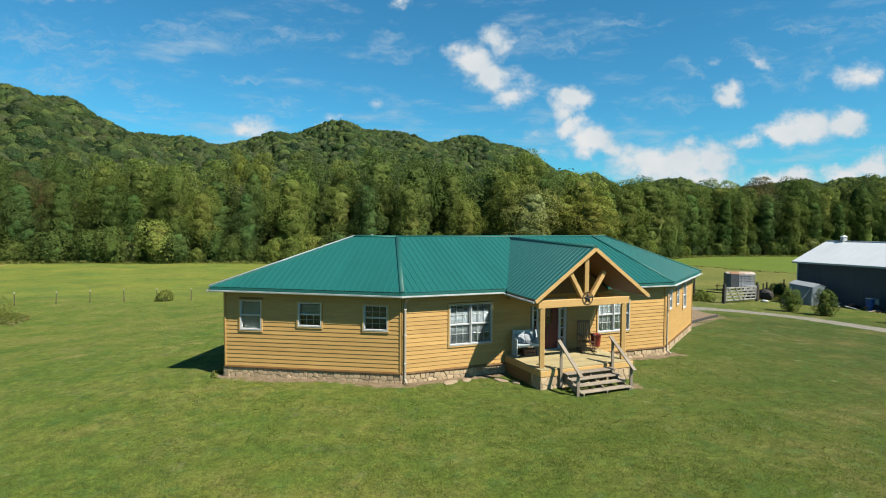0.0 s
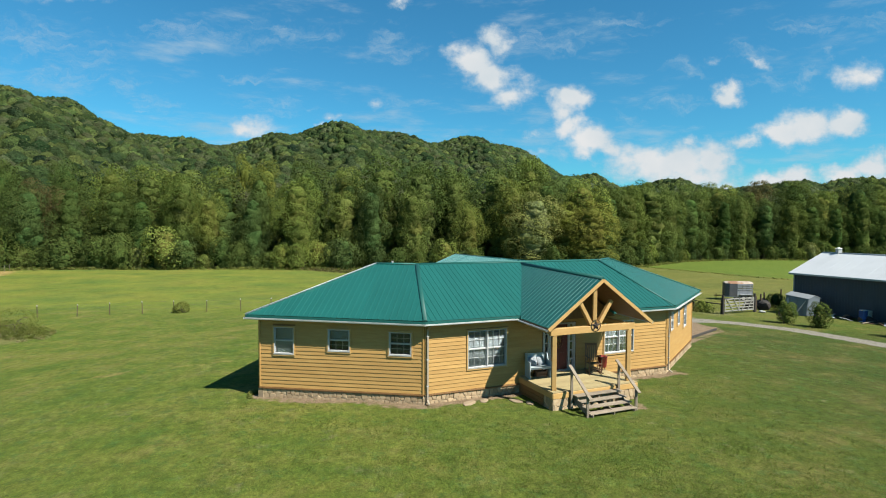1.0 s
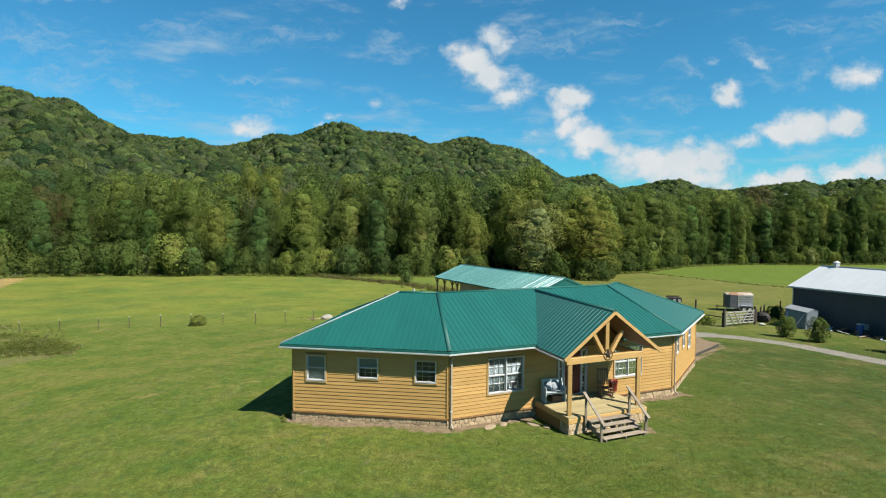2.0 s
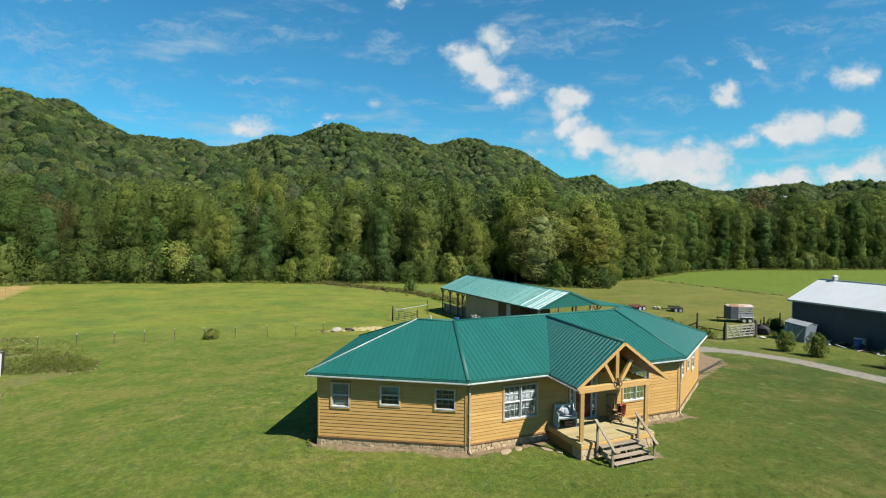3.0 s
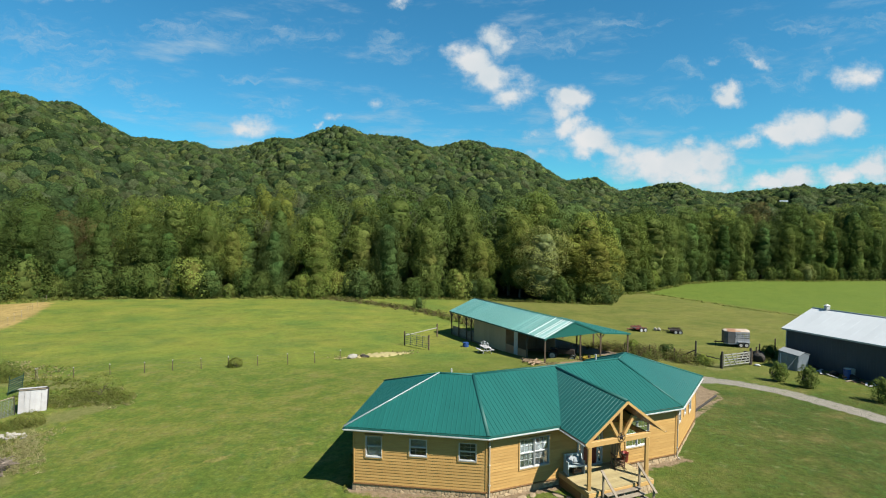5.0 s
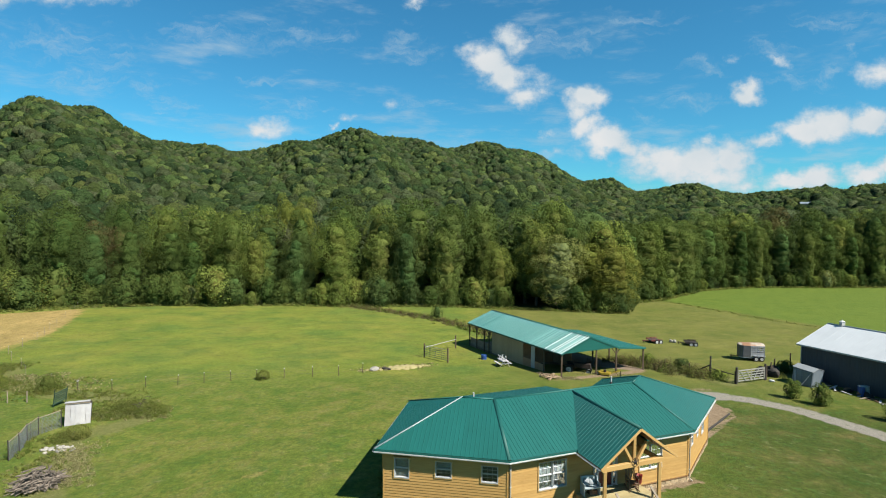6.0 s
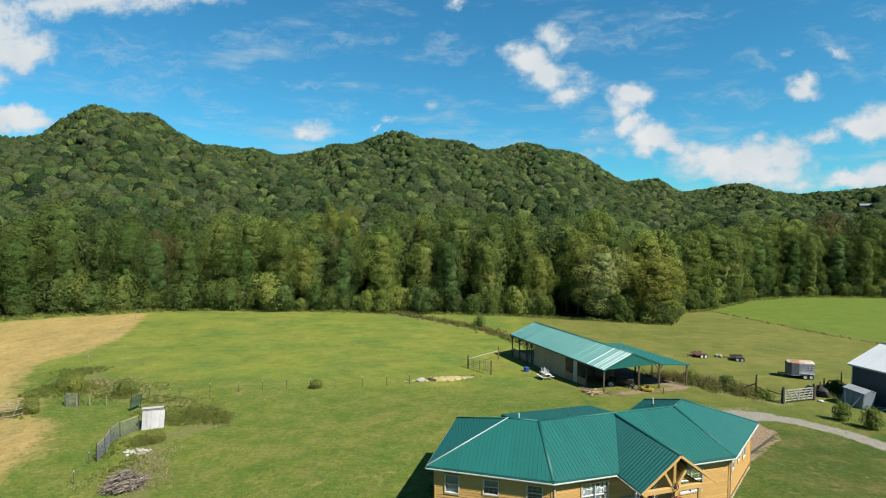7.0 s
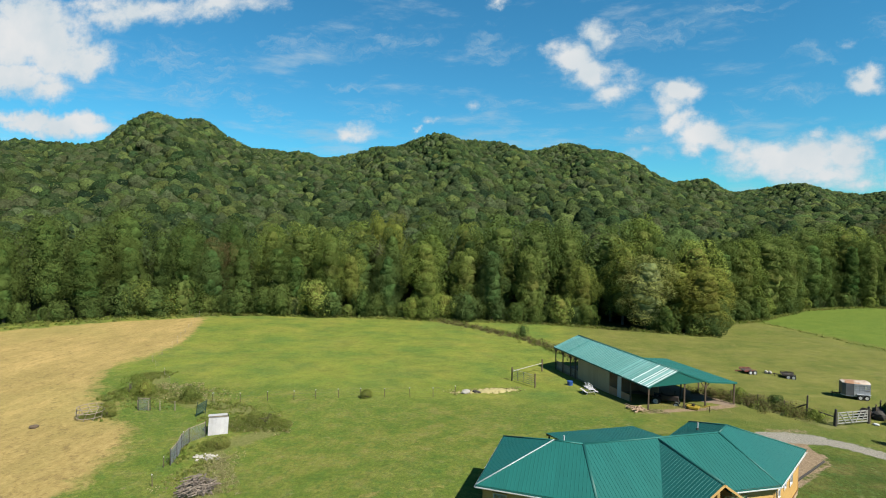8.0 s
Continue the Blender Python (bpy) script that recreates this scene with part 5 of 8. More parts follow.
        r = Geo().beam(hp(uc, gv - 0.03, rz - 0.09), hp(uc + sgn * uh, gv - 0.03, ez - 0.09), 0.045, 0.13, 0.006)
        r.make("rake_board", TIMBER, roof, "honey-coloured rake board")
        side = HU * sgn
        g = Geo().prism(GUTTER_PROFILE, hp(uc + sgn * uh, gv, ez - 0.13), hp(uc + sgn * uh, lo_v + 0.1, eb - 0.13), side)
        g.make("gutter", GUTTER, house, "white metal gutter")
    cap_strip(hp(uc, gv, rz), hp(uc, top_v, rb), HU + Vector((0, 0, 1)), -HU + Vector((0, 0, 1)), roof, CAP)
    # boarded gable wall over the door
    wall_v = -0.06
    Geo().slab([hp(uc - uh + 0.1, wall_v, ez - 0.14), hp(uc + uh - 0.1, wall_v, ez - 0.14), hp(uc, wall_v, rz - 0.09)], HV * 0.04).make("gable_boarding", GABLE_WOOD, house)
    # stairs
    n, w0, w1 = 4, -1.02, 0.98
    stairs = thing("porch_stairs", pose(*hp(0, -2.6, 0.0), 0, 0, 22.6), "weathered grey wooden porch stairs with sloping handrails", "stairs")
    for k in range(n):
        z, v = DECK_Z - 0.135 * (k + 1), FRONT_V - 0.06 - 0.27 * k
        for j in range(2):
            vv = v - 0.07 - 0.135 * j
            Geo().beam(hp(w0 - 0.04, vv, z - 0.02), hp(w1 + 0.04, vv, z - 0.02), 0.128, 0.04, 0.006).make("tread", GREYWOOD, stairs)
    for u in (w0 + 0.06, -0.02, w1 - 0.06):
        p = [hp(u, FRONT_V - 0.03, DECK_Z - 0.18), hp(u, FRONT_V - 0.03, DECK_Z - 0.46), hp(u, FRONT_V - 1.1, -0.1), hp(u, FRONT_V - 1.16, 0.09)]
        Geo().slab([q - HU * 0.02 for q in p], HU * 0.04).make("stringer", GREYWOOD, stairs)
    for u in (w0 - 0.09, w1 + 0.09):
        Geo().beam(hp(u, FRONT_V - 0.07, 0.02), hp(u, FRONT_V - 0.07, 1.50), 0.09, 0.09, 0.008).make("newel_post", GREYWOOD, stairs)
        Geo().beam(hp(u, FRONT_V - 1.02, -0.12), hp(u, FRONT_V - 1.02, 0.80), 0.09, 0.09, 0.008).make("newel_post", GREYWOOD, stairs)
        Geo().beam(hp(u, FRONT_V + 0.08, 1.62), hp(u, FRONT_V - 1.20, 0.68), 0.14, 0.04, 0.006).make("handrail", GREYWOOD, stairs)


build_house()


# ---- woods ----
def crown_points(rng, height, radius, lobes, leaves, low=0.12, lean=0.0):
    """An uneven crown of many lobes: leaf places and directions, lobe centres and radii."""
    c, r = [], []
    for k in range(lobes):
        t = ((k + rng.uniform(0, 1)) / lobes) ** 0.8
        z = height * (low + (0.97 - low) * t)
        prof = math.sin(math.pi * min(1, (t * 0.70 + 0.20))) ** 0.6
        ang, rad = rng.uniform(0, 2 * math.pi), radius * prof * rng.uniform(0.42, 0.76)
        c.append((rad * math.cos(ang) + lean * t, rad * math.sin(ang), z))
        r.append(radius * rng.uniform(0.24, 0.40) * (0.65 + 0.45 * prof))
    c, r = np.array(c), np.array(r)
    many = leaves * 3
    pick = rng.choice(len(c), many, p=r**2 / (r**2).sum())
    d = rng.normal(size=(many, 3))
    d[:, 2] = d[:, 2] * 0.9 + 0.25
    d /= np.linalg.norm(d, axis=1, keepdims=True)
    p = c[pick] + d * (r[pick] * rng.uniform(0.86, 1.09, many))[:, None]
    for k in range(9):
        t = 0.04 + 0.84 * k / 8
        prof = math.sin(math.pi * min(1, (t * 0.70 + 0.20))) ** 0.6
        c = np.vstack([c, [lean * t, 0, height * (low + (0.93 - low) * t)]])
        r = np.append(r, radius * prof * 0.52)
    # leaves buried in a neighbouring lobe are left out
    gap = np.min(np.linalg.norm(p[:, None] - c[None], axis=2) / r[None], axis=1)
    keep = np.flatnonzero(gap > 0.84)[:leaves]
    n = d + rng.normal(size=d.shape) * 0.22 + np.array([0, 0, 0.15])
    return p[keep], n[keep], c, r


def crown_mesh(rng, points, leaf, material, flat=0.9):
    """A crown: loose leaves over a dense uneven core of foliage."""
    p, n, c, r = points
    c, r = c[-9:], r[-9:]
    me = quad_mesh("crown", p, n, rng.uniform(*leaf, len(p)), material, rng=rng)
    mass = SHADED_LEAF_MASS.get(material.name)
    if mass is None:
        return me
    ball = bmesh.new()
    bmesh.ops.create_icosphere(ball, subdivisions=2, radius=1.0)
    bv, bf = np.array([v.co[:] for v in ball.verts]), np.array([[v.index for v in f.verts] for f in ball.faces])
    ball.free()
    rough = rng.uniform(0.70, 1.15, (len(c), len(bv), 1))
    vv = (c[:, None] + bv[None] * rough * r[:, None, None] * np.array([0.92, 0.92, 0.92 * flat])).reshape(-1, 3)
    ff = (bf[None] + (np.arange(len(c)) * len(bv))[:, None, None]).reshape(-1, 3)
    old = np.empty(len(me.vertices) * 3, np.float32)
    me.vertices.foreach_get("co", old)
    nv, nq, nt = len(me.vertices), len(me.polygons), len(ff)
    both = bpy.data.meshes.new("crown")
    both.vertices.add(nv + len(vv)), both.loops.add(4 * nq + 3 * nt), both.polygons.add(nq + nt)
    both.vertices.foreach_set("co", np.concatenate([old, vv.astype(np.float32).ravel()]))
    both.loops.foreach_set("vertex_index", np.concatenate([np.arange(4 * nq), ff.ravel() + nv]).astype(np.int32))
    both.polygons.foreach_set("loop_start", np.concatenate([np.arange(nq) * 4, 4 * nq + np.arange(nt) * 3]).astype(np.int32))
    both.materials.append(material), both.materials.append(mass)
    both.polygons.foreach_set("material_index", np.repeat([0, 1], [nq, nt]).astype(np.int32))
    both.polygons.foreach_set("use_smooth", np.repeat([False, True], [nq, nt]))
    both.update(calc_edges=True)
    bpy.data.meshes.remove(me)
    return both


def make_trunk(rng, height, r, reach, name="trunk"):
    g = Geo()
    p, k, pts = Vector((0, 0, -0.4)), 6, []
    for i in range(k + 1):
        pts.append((p.copy(), r * (1 - 0.8 * i / k) + 0.03))
        p = p + Vector((rng.uniform(-0.2, 0.2), rng.uniform(-0.2, 0.2), height * 0.8 / k))
    for (a, ra), (b, rb) in zip(pts, pts[1:]):
        g.tube(a, b, ra, 7, rb, caps=False)
    for i in range(7):
        a, ra = pts[2 + i % 4]
        ang = rng.uniform(0, 2 * math.pi)
        b = a + Vector((math.cos(ang) * reach, math.sin(ang) * reach, reach * rng.uniform(0.5, 1.1)))
        m = (a + b) / 2 + Vector((0, 0, 0.3))
        g.tube(a, m, ra * 0.5, 5, ra * 0.32, caps=False).tube(m, b, ra * 0.32, 5, 0.02, caps=False)
    me = bpy.data.meshes.new(name)
    me.from_pydata(g.v, [], g.f)
    me.polygons.foreach_set("use_smooth", [True] * len(me.polygons))
    me.materials.append(BARK)
    return me


def tree(name, x, y, trunk, crown, scale, turn, label, category, group, material=None):
    z = float(land(x, y))
    ob = thing(name, pose(x, y, z, 0, 0, turn) @ Matrix.Diagonal((scale[0], scale[0], scale[1], 1)), label, category, group)
    for nm, me in (("trunk", trunk), ("crown", crown)):
        if me is None:
            continue
        c = new(nm, me)
        c.parent = ob
    return ob


def build_woods():
    rng = np.random.default_rng(11)
    pr = random.Random(11)
    kinds = []
    for k in range(7):
        h, r = 20.0, pr.uniform(5.2, 6.8)
        low = pr.choice((0.10, 0.16, 0.22))
        kinds.append((make_trunk(pr, h, 0.32, 2.6), [crown_points(rng, h, r, 34, count, low=low) for count in (9000, 5200)]))
    crowns = {}

    def crown_of(k, mat, far=0):
        if (k, mat.name, far) not in crowns:
            crowns[k, mat.name, far] = crown_mesh(rng, kinds[k][1][far], ((0.085, 0.18), (0.11, 0.23))[far], mat)
        return crowns[k, mat.name, far]

    words = {"summer leaves": "tall broadleaf tree in full green leaf at the wood's edge", "dark leaves": "dark green dense tree at the wood's edge",
             "yellowing leaves": "tree with yellowing crown at the wood's edge", "pale grey green leaves": "spreading tree with pale silvery green crown",
             "rusty autumn leaves": "tree turning rusty brown at the wood's edge"}
    spots = []
    x = -128.0
    while x < 140:
        spots.append((x + pr.uniform(-1, 1), wood_edge(x) + pr.uniform(1.5, 4.5), pr.uniform(0.72, 0.98)))
        x += pr.uniform(5.6, 9.4) * (1.0 if x < 34 else 0.85)
    x = -128.0
    while x < 142:
        spots.append((x + pr.uniform(-1, 1), wood_edge(x) + pr.uniform(7, 11.5), pr.uniform(0.88, 1.14)))
        x += pr.uniform(6.4, 10.0)
    x = -130.0
    while x < 145:
        spots.append((x + pr.uniform(-1, 1), wood_edge(x) + pr.uniform(14, 21), pr.uniform(0.95, 1.22)))
        x += pr.uniform(7.0, 10.5)
    special = [(17.0, 103.0, 0.74, 1.12, LEAF_PALE), (27.3, 100.6, 0.66, 0.95, LEAF_GOLD), (23.5, 104.0, 0.66, 0.85, LEAF_GOLD), (-82.6, 107.0, 0.86, 0.8, LEAF_RUST), (-79.0, 110.0, 0.80, 0.75, LEAF_RUST), (4.5, 107.5, 0.66, 0.62, LEAF),
               (-46.0, 124.0, 1.20, 0.8, LEAF_GOLD), (-41.5, 124.5, 1.16, 0.75, LEAF_GOLD), (13.0, 108.0, 0.9, 0.9, LEAF), (20.0, 107, 0.92, 0.85, LEAF_DARK)]
    for x, y, s in spots:
        if any(math.hypot(x - q[0], y - q[1]) < 3.6 for q in special):
            continue
        k = pr.randrange(7)
        mat = pr.choices((LEAF, LEAF_DARK, LEAF_GOLD, LEAF_PALE, LEAF_RUST), (0.56, 0.38, 0.04, 0.0, 0.02))[0]
        w = s * pr.uniform(0.78, 1.12)
        if x < -84:
            mat = LEAF_DARK
        if 18 < x < 46:
            s = min(s, 0.9)
        tree("tree", x, y, kinds[k][0], crown_of(k, mat, int(y > wood_edge(x) + 6)), (w, s), pr.uniform(0, 360), words[mat.name], "tree", "trees at the wood's edge")
    for x, y, s, w, mat in special:
        k = pr.randrange(7)
        tree("tree", x, y, kinds[k][0], crown_of(k, mat), (w, s), pr.uniform(0, 360), words[mat.name], "tree", "trees at the wood's edge")
    # undergrowth along the foot of the wood
    shrubs = []
    for k in range(4):
        pts = crown_points(rng, 3.4, 2.3, 34, 2600, low=0.06)
        shrubs.append([crown_mesh(rng, pts, (0.05, 0.13), m) for m in (LEAF, LEAF_DARK, LEAF_PALE)])
    x = -128.0
    while x < 140:
        big = pr.uniform(0.7, 1.6) * (1.35 if -100 < x < -55 else 1.0)
        if not 8 < x < 16:
            tree("shrub", x, wood_edge(x) + pr.uniform(-1.0, 2.0), None, pr.choices(shrubs[pr.randrange(4)], (0.38, 0.60, 0.02))[0], (big, big * pr.uniform(0.8, 1.2)), pr.uniform(0, 360), "green shrub at the foot of the wood", "shrub", "shrubs at the wood's edge")
        x += pr.uniform(2.2, 4.2) * (1.0 if x < 30 else 1.3)
    # woods behind, up to the ridges
    rng = np.random.default_rng(23)
    rows = []
    for x0, x1, y0, y1, step, grown in ((-190, 190, 100, 190, 6.5, 0), (-420, 420, 90, 420, 7.6, 1), (-640, 640, 190, 640, 8.8, 2), (-1200, 1200, 330, 1560, 9.4, 3)):
        gx, gy = np.meshgrid(np.arange(x0, x1, step), np.arange(y0, y1, step))
        gx, gy = gx.ravel() + rng.uniform(-0.45, 0.45, gx.size) * step, gy.ravel() + rng.uniform(-0.45, 0.45, gx.size) * step
        az, r = np.degrees(np.arctan2(gx + 3, gy + 5)), np.hypot(gx + 3, gy + 5)
        keep = (np.abs(az) < 56) & (gy > wood_edge(gx) + 20)
        # a clearing before the house on the hill
        keep &= ~((np.abs(gx * 0.8448 - gy * 0.5350) < 9) & (r > 480) & (r < 585))
        if grown == 0:
            keep &= r < 185
        if grown == 1:
            keep &= (r >= 185) & (r < 380)
        if grown == 2:
            keep &= (r >= 380) & (r < 630)
        if grown == 3:
            ridge = 1080 + 350 * ease((az - 9) / 12) - 350 * ease((az - 26) / 8) + 80 * np.sin(az * 0.17)
            keep &= (r >= 630) & (r < ridge + 50) & (az < 48)
        rows.append((gx[keep], gy[keep], step, grown))
    balls = []
    for level in (2, 1):
        ball = bmesh.new()
        bmesh.ops.create_icosphere(ball, subdivisions=level, radius=1.0)
        balls.append((np.array([v.co[:] for v in ball.verts]), np.array([[v.index for v in f.verts] for f in ball.faces if f.calc_center_median().z > -0.45])))
        ball.free()
    for gx, gy, step, grown in rows:
        n = len(gx)
        leaves = (170, 60, 30, 12)[grown]
        h = rng.uniform(13.5, 21.0, n) * (1.05, 0.95, 0.95, 0.95)[grown]
        rad = rng.uniform(0.50, 0.80, n) * step * (1.05, 1.0, 1.0, 1.0)[grown]
        base = land(gx, gy)
        d = rng.normal(size=(n, leaves, 3))
        d[..., 2] = np.abs(d[..., 2]) * 0.9 + (0.0 if grown else -0.35)
        d /= np.linalg.norm(d, axis=2, keepdims=True)
        lump = rng.uniform(0, 6.28, (n, 2))
        ang = np.arctan2(d[..., 1], d[..., 0])
        wob = rng.uniform(0.85, 1.06, (n, leaves)) * (1 + 0.16 * np.sin(3 * ang + lump[:, :1]) * np.sin(4 * d[..., 2] + lump[:, 1:]))
        p = np.stack([gx[:, None] + d[..., 0] * rad[:, None] * wob, gy[:, None] + d[..., 1] * rad[:, None] * wob, (base + h * (0.58, 0.69, 0.69, 0.69)[grown])[:, None] + d[..., 2] * (h * (0.40, 0.30, 0.30, 0.30)[grown])[:, None] * wob], axis=-1)
        nrm = d + rng.normal(size=d.shape) * 0.24
        size = rng.uniform(0.35, 0.62, (n, leaves)) * (1.0, 0.8, 1.05, 1.5)[grown]
        tone = rng.uniform(0, 1, n)
        tint = np.repeat(tone, leaves)
        bv, bf = balls[grown > 2]
        cx, cy, cz, cr, ch, ct = [], [], [], [], [], []
        for k in range((4, 4, 3, 2)[grown]):
            a = rng.uniform(0, 6.28, n)
            off = rad * (0.0, 0.58, 0.62, 0.60)[k]
            cx.append(gx + off * np.cos(a)), cy.append(gy + off * np.sin(a)), cz.append(base + h * (0.70, 0.62, 0.54, 0.66)[k] * rng.uniform(0.94, 1.06, n))
            cr.append(rad * (0.86, 0.68, 0.66, 0.58)[k]), ch.append(h * (0.27, 0.24, 0.26, 0.20)[k]), ct.append(tone)
        cx, cy, cz, cr, ch, ct = (np.concatenate(q) for q in (cx, cy, cz, cr, ch, ct))
        m = len(cx)
        turn = rng.uniform(0, 6.28, m)[:, None]
        rough = rng.uniform(0.80, 1.14, (m, len(bv)))
        vx, vy = bv[:, 0] * np.cos(turn) - bv[:, 1] * np.sin(turn), bv[:, 0] * np.sin(turn) + bv[:, 1] * np.cos(turn)
        vv = np.stack([cx[:, None] + vx * rough * cr[:, None], cy[:, None] + vy * rough * cr[:, None], cz[:, None] + bv[:, 2] * rough * ch[:, None]], -1).reshape(-1, 3)
        ff = (bf[None] + (np.arange(m) * len(bv))[:, None, None]).reshape(-1)
        me = bpy.data.meshes.new("far_canopy")
        me.vertices.add(len(vv)), me.loops.add(len(ff)), me.polygons.add(len(ff) // 3)
        me.vertices.foreach_set("co", vv.astype(np.float32).ravel())
        me.loops.foreach_set("vertex_index", ff.astype(np.int32))
        me.polygons.foreach_set("loop_start", np.arange(0, len(ff), 3, dtype=np.int32))
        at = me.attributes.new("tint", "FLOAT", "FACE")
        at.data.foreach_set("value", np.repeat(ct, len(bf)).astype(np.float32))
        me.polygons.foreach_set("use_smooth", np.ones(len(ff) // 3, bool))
        me.materials.append(CANOPY_HAZED)
        me.update(calc_edges=True)
        tagged(new("far_canopy", me), "rounded green crowns of hillside woods", "woods", kind="stuff")
        me = quad_mesh("far_woods", p.reshape(-1, 3), nrm.reshape(-1, 3), size.ravel(), LEAF_HAZED, tint=tint, ratio=0.8, rng=rng)
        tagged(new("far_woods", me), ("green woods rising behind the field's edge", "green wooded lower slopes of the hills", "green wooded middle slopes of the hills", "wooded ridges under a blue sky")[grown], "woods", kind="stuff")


build_woods()


# ---- the open barn ----
BARN = dict(x=6.89, y=47.83, turn=radians(117.5), length=20.4, width=7.92, lean=4.1, eave=1.71, top=3.22, low=1.28, floor=-1.30)
BA = Vector((math.cos(BARN["turn"]), math.sin(BARN["turn"]), 0))
BB = Vector((BA.y, -BA.x, 0))


def bp(s, k, z):
    """A place by the barn's axes: s back along its length, k across it."""
    p = Vector((BARN["x"], BARN["y"], 0)) + BA * s + BB * k
    p.z = z
    return p


def build_barn():
    b = BARN
    barn = thing("barn", pose(*bp(0, 0, b["floor"])), "open-sided post barn with faded green metal roof and plywood room", "barn")
    ln, w, top, eave = b["length"], b["width"], b["top"], b["eave"]
    f1 = [bp(0, 0, eave), bp(ln, 0, eave), bp(ln, w / 2, top), bp(0, w / 2, top)]
    f2 = [bp(0, w, eave), bp(ln, w, eave), bp(ln, w / 2, top), bp(0, w / 2, top)]
    f3 = [bp(0, w + b["lean"], b["low"]), bp(11.5, w + b["lean"], b["low"]), bp(11.5, w + 0.02, eave - 0.02), bp(0, w + 0.02, eave - 0.02)]
    deck = Geo()
    for f in (f1, f2, f3):
        n = face_normal(f)
        deck.slab([p - n * 0.03 for p in f], (0, 0, -0.05))
    roof = deck.make("roof", OLDPOST, barn, "faded green ribbed metal roof")
    roof_panels(f2, roof, ROOF, ribs=2, rib_h=0.05)
    roof_panels(f3, roof, ROOF, ribs=2, rib_h=0.05)
    # paler strips paint in the ribs' reflected sheen, along with some worn paint
    sheen_rng = random.Random(8)
    turn_about = itertools.cycle((1.0, 0.0))
    roof_panels(f1, roof, lambda t: (ROOF_OLD, ROOF_HALF_SHEEN, ROOF_SHEEN)[min(2, max(0, int(0.12 + 0.95 * max(t, 0.0) + next(turn_about) + sheen_rng.gauss(0, 0.18))))], width=0.19, ribs=1, rib_h=0.05)
    cap_strip(f1[3], f1[2], face_normal(f1), face_normal(f2), roof, CAP, 0.2)
    Geo().slab([bp(0.02, 0.2, eave + 0.0), bp(0.02, w - 0.2, eave), bp(0.02, w / 2, top - 0.1)], BA * 0.04).make("gable_sheet", ROOF, barn, "green metal gable sheeting")
    for k0, k1, z0, z1 in ((0, w / 2, eave, top), (w, w / 2, eave, top), (w + b["lean"], w, b["low"], eave)):
        Geo().beam(bp(-0.03, k0, z0 - 0.07), bp(-0.03, k1, z1 - 0.07), 0.03, 0.16, 0.004).make("fascia", CAP, barn)
    Geo().beam(bp(0, -0.02, eave - 0.07), bp(ln, -0.02, eave - 0.07), 0.03, 0.14, 0.004).make("fascia", CAP, barn)
    fl = b["floor"]
    for s, k, zt in [(0.2, 0.2, eave), (0.2, w - 0.15, eave), (0.2, w + b["lean"] - 0.2, b["low"]), (5.6, w + b["lean"] - 0.2, b["low"]), (11.2, w + b["lean"] - 0.2, b["low"]), (4, w - 0.15, eave), (8, w - 0.15, eave), (12, w - 0.15, eave), (ln - 0.2, w - 0.15, eave),
                     (ln - 0.2, 0.2, eave), (ln - 2.2, 0.2, eave), (ln - 4.2, 0.2, eave), (ln - 5.4, 0.2, eave), (3.4, 0.3, eave), (0.2, w * 0.62, eave + 0.5)]:
        post = Geo().beam(bp(s, k, fl - 0.35), bp(s, k, zt - 0.03), 0.16, 0.16, 0.012).make("post", OLDPOST, barn, "round-edged brown barn post")
        if s > ln - 6 and k < 1:
            for t in (-1, 1):
                Geo().beam(bp(s, k, zt - 0.75), bp(s + t * 0.62, k, zt - 0.1), 0.09, 0.09, 0.008).make("knee_brace", OLDPOST, post)
        if s < 1 and 5 < k < 9:
            for t in (-1, 1):
                Geo().beam(bp(s, k, zt - 0.75), bp(s, k + t * 0.62, zt - 0.1), 0.09, 0.09, 0.008).make("knee_brace", OLDPOST, post)
    slab = Geo().slab([bp(0.05, 0.3, fl + 0.05), bp(0.05, w + b["lean"], fl + 0.05), bp(ln, w, fl + 0.05), bp(ln, 0.3, fl + 0.05)], (0, 0, -0.5))
    slab.make("floor_slab", surface("dusty barn floor", (0.150, 0.108, 0.074), (0.092, 0.064, 0.043), 1.0, 12.0, 0.95), barn, "dusty beaten floor")
    ply = surface("tan plywood", (0.310, 0.232, 0.142), (0.250, 0.180, 0.104), 0.8, 9.0, 0.8, 0, 0.1, (1, 1, 0.3))
    osb = surface("reddish plywood", (0.330, 0.180, 0.098), (0.235, 0.120, 0.062), 1.2, 14.0, 0.85)
    s0, s1 = 7.6, 14.6
    for k in range(6):
        a, c = s0 + (s1 - s0) * k / 6, s0 + (s1 - s0) * (k + 1) / 6
        Geo().beam(bp((a + c) / 2, 0.42, fl), bp((a + c) / 2, 0.42, eave - 0.02), c - a - 0.004, 0.08, 0.004, BB).make("wall_panel", ply, barn, "tan plywood wall panel")
    Geo().slab([bp(s0, 0.47, fl), bp(s0, w * 0.6, fl), bp(s0, w * 0.6, eave + 0.3), bp(s0, 0.47, eave)], BA * 0.08).make("cross_wall", osb, barn)
    Geo().slab([bp(s1, 0.47, fl), bp(s1, w * 0.6, fl), bp(s1, w * 0.6, eave + 0.3), bp(s1, 0.47, eave)], BA * -0.08).make("cross_wall", ply, barn)
    Geo().slab([bp(4.2, w * 0.6, fl), bp(s1, w * 0.6, fl), bp(s1, w * 0.6, eave + 0.9), bp(4.2, w * 0.6, eave + 0.9)], BB * 0.08).make("back_wall", osb, barn)
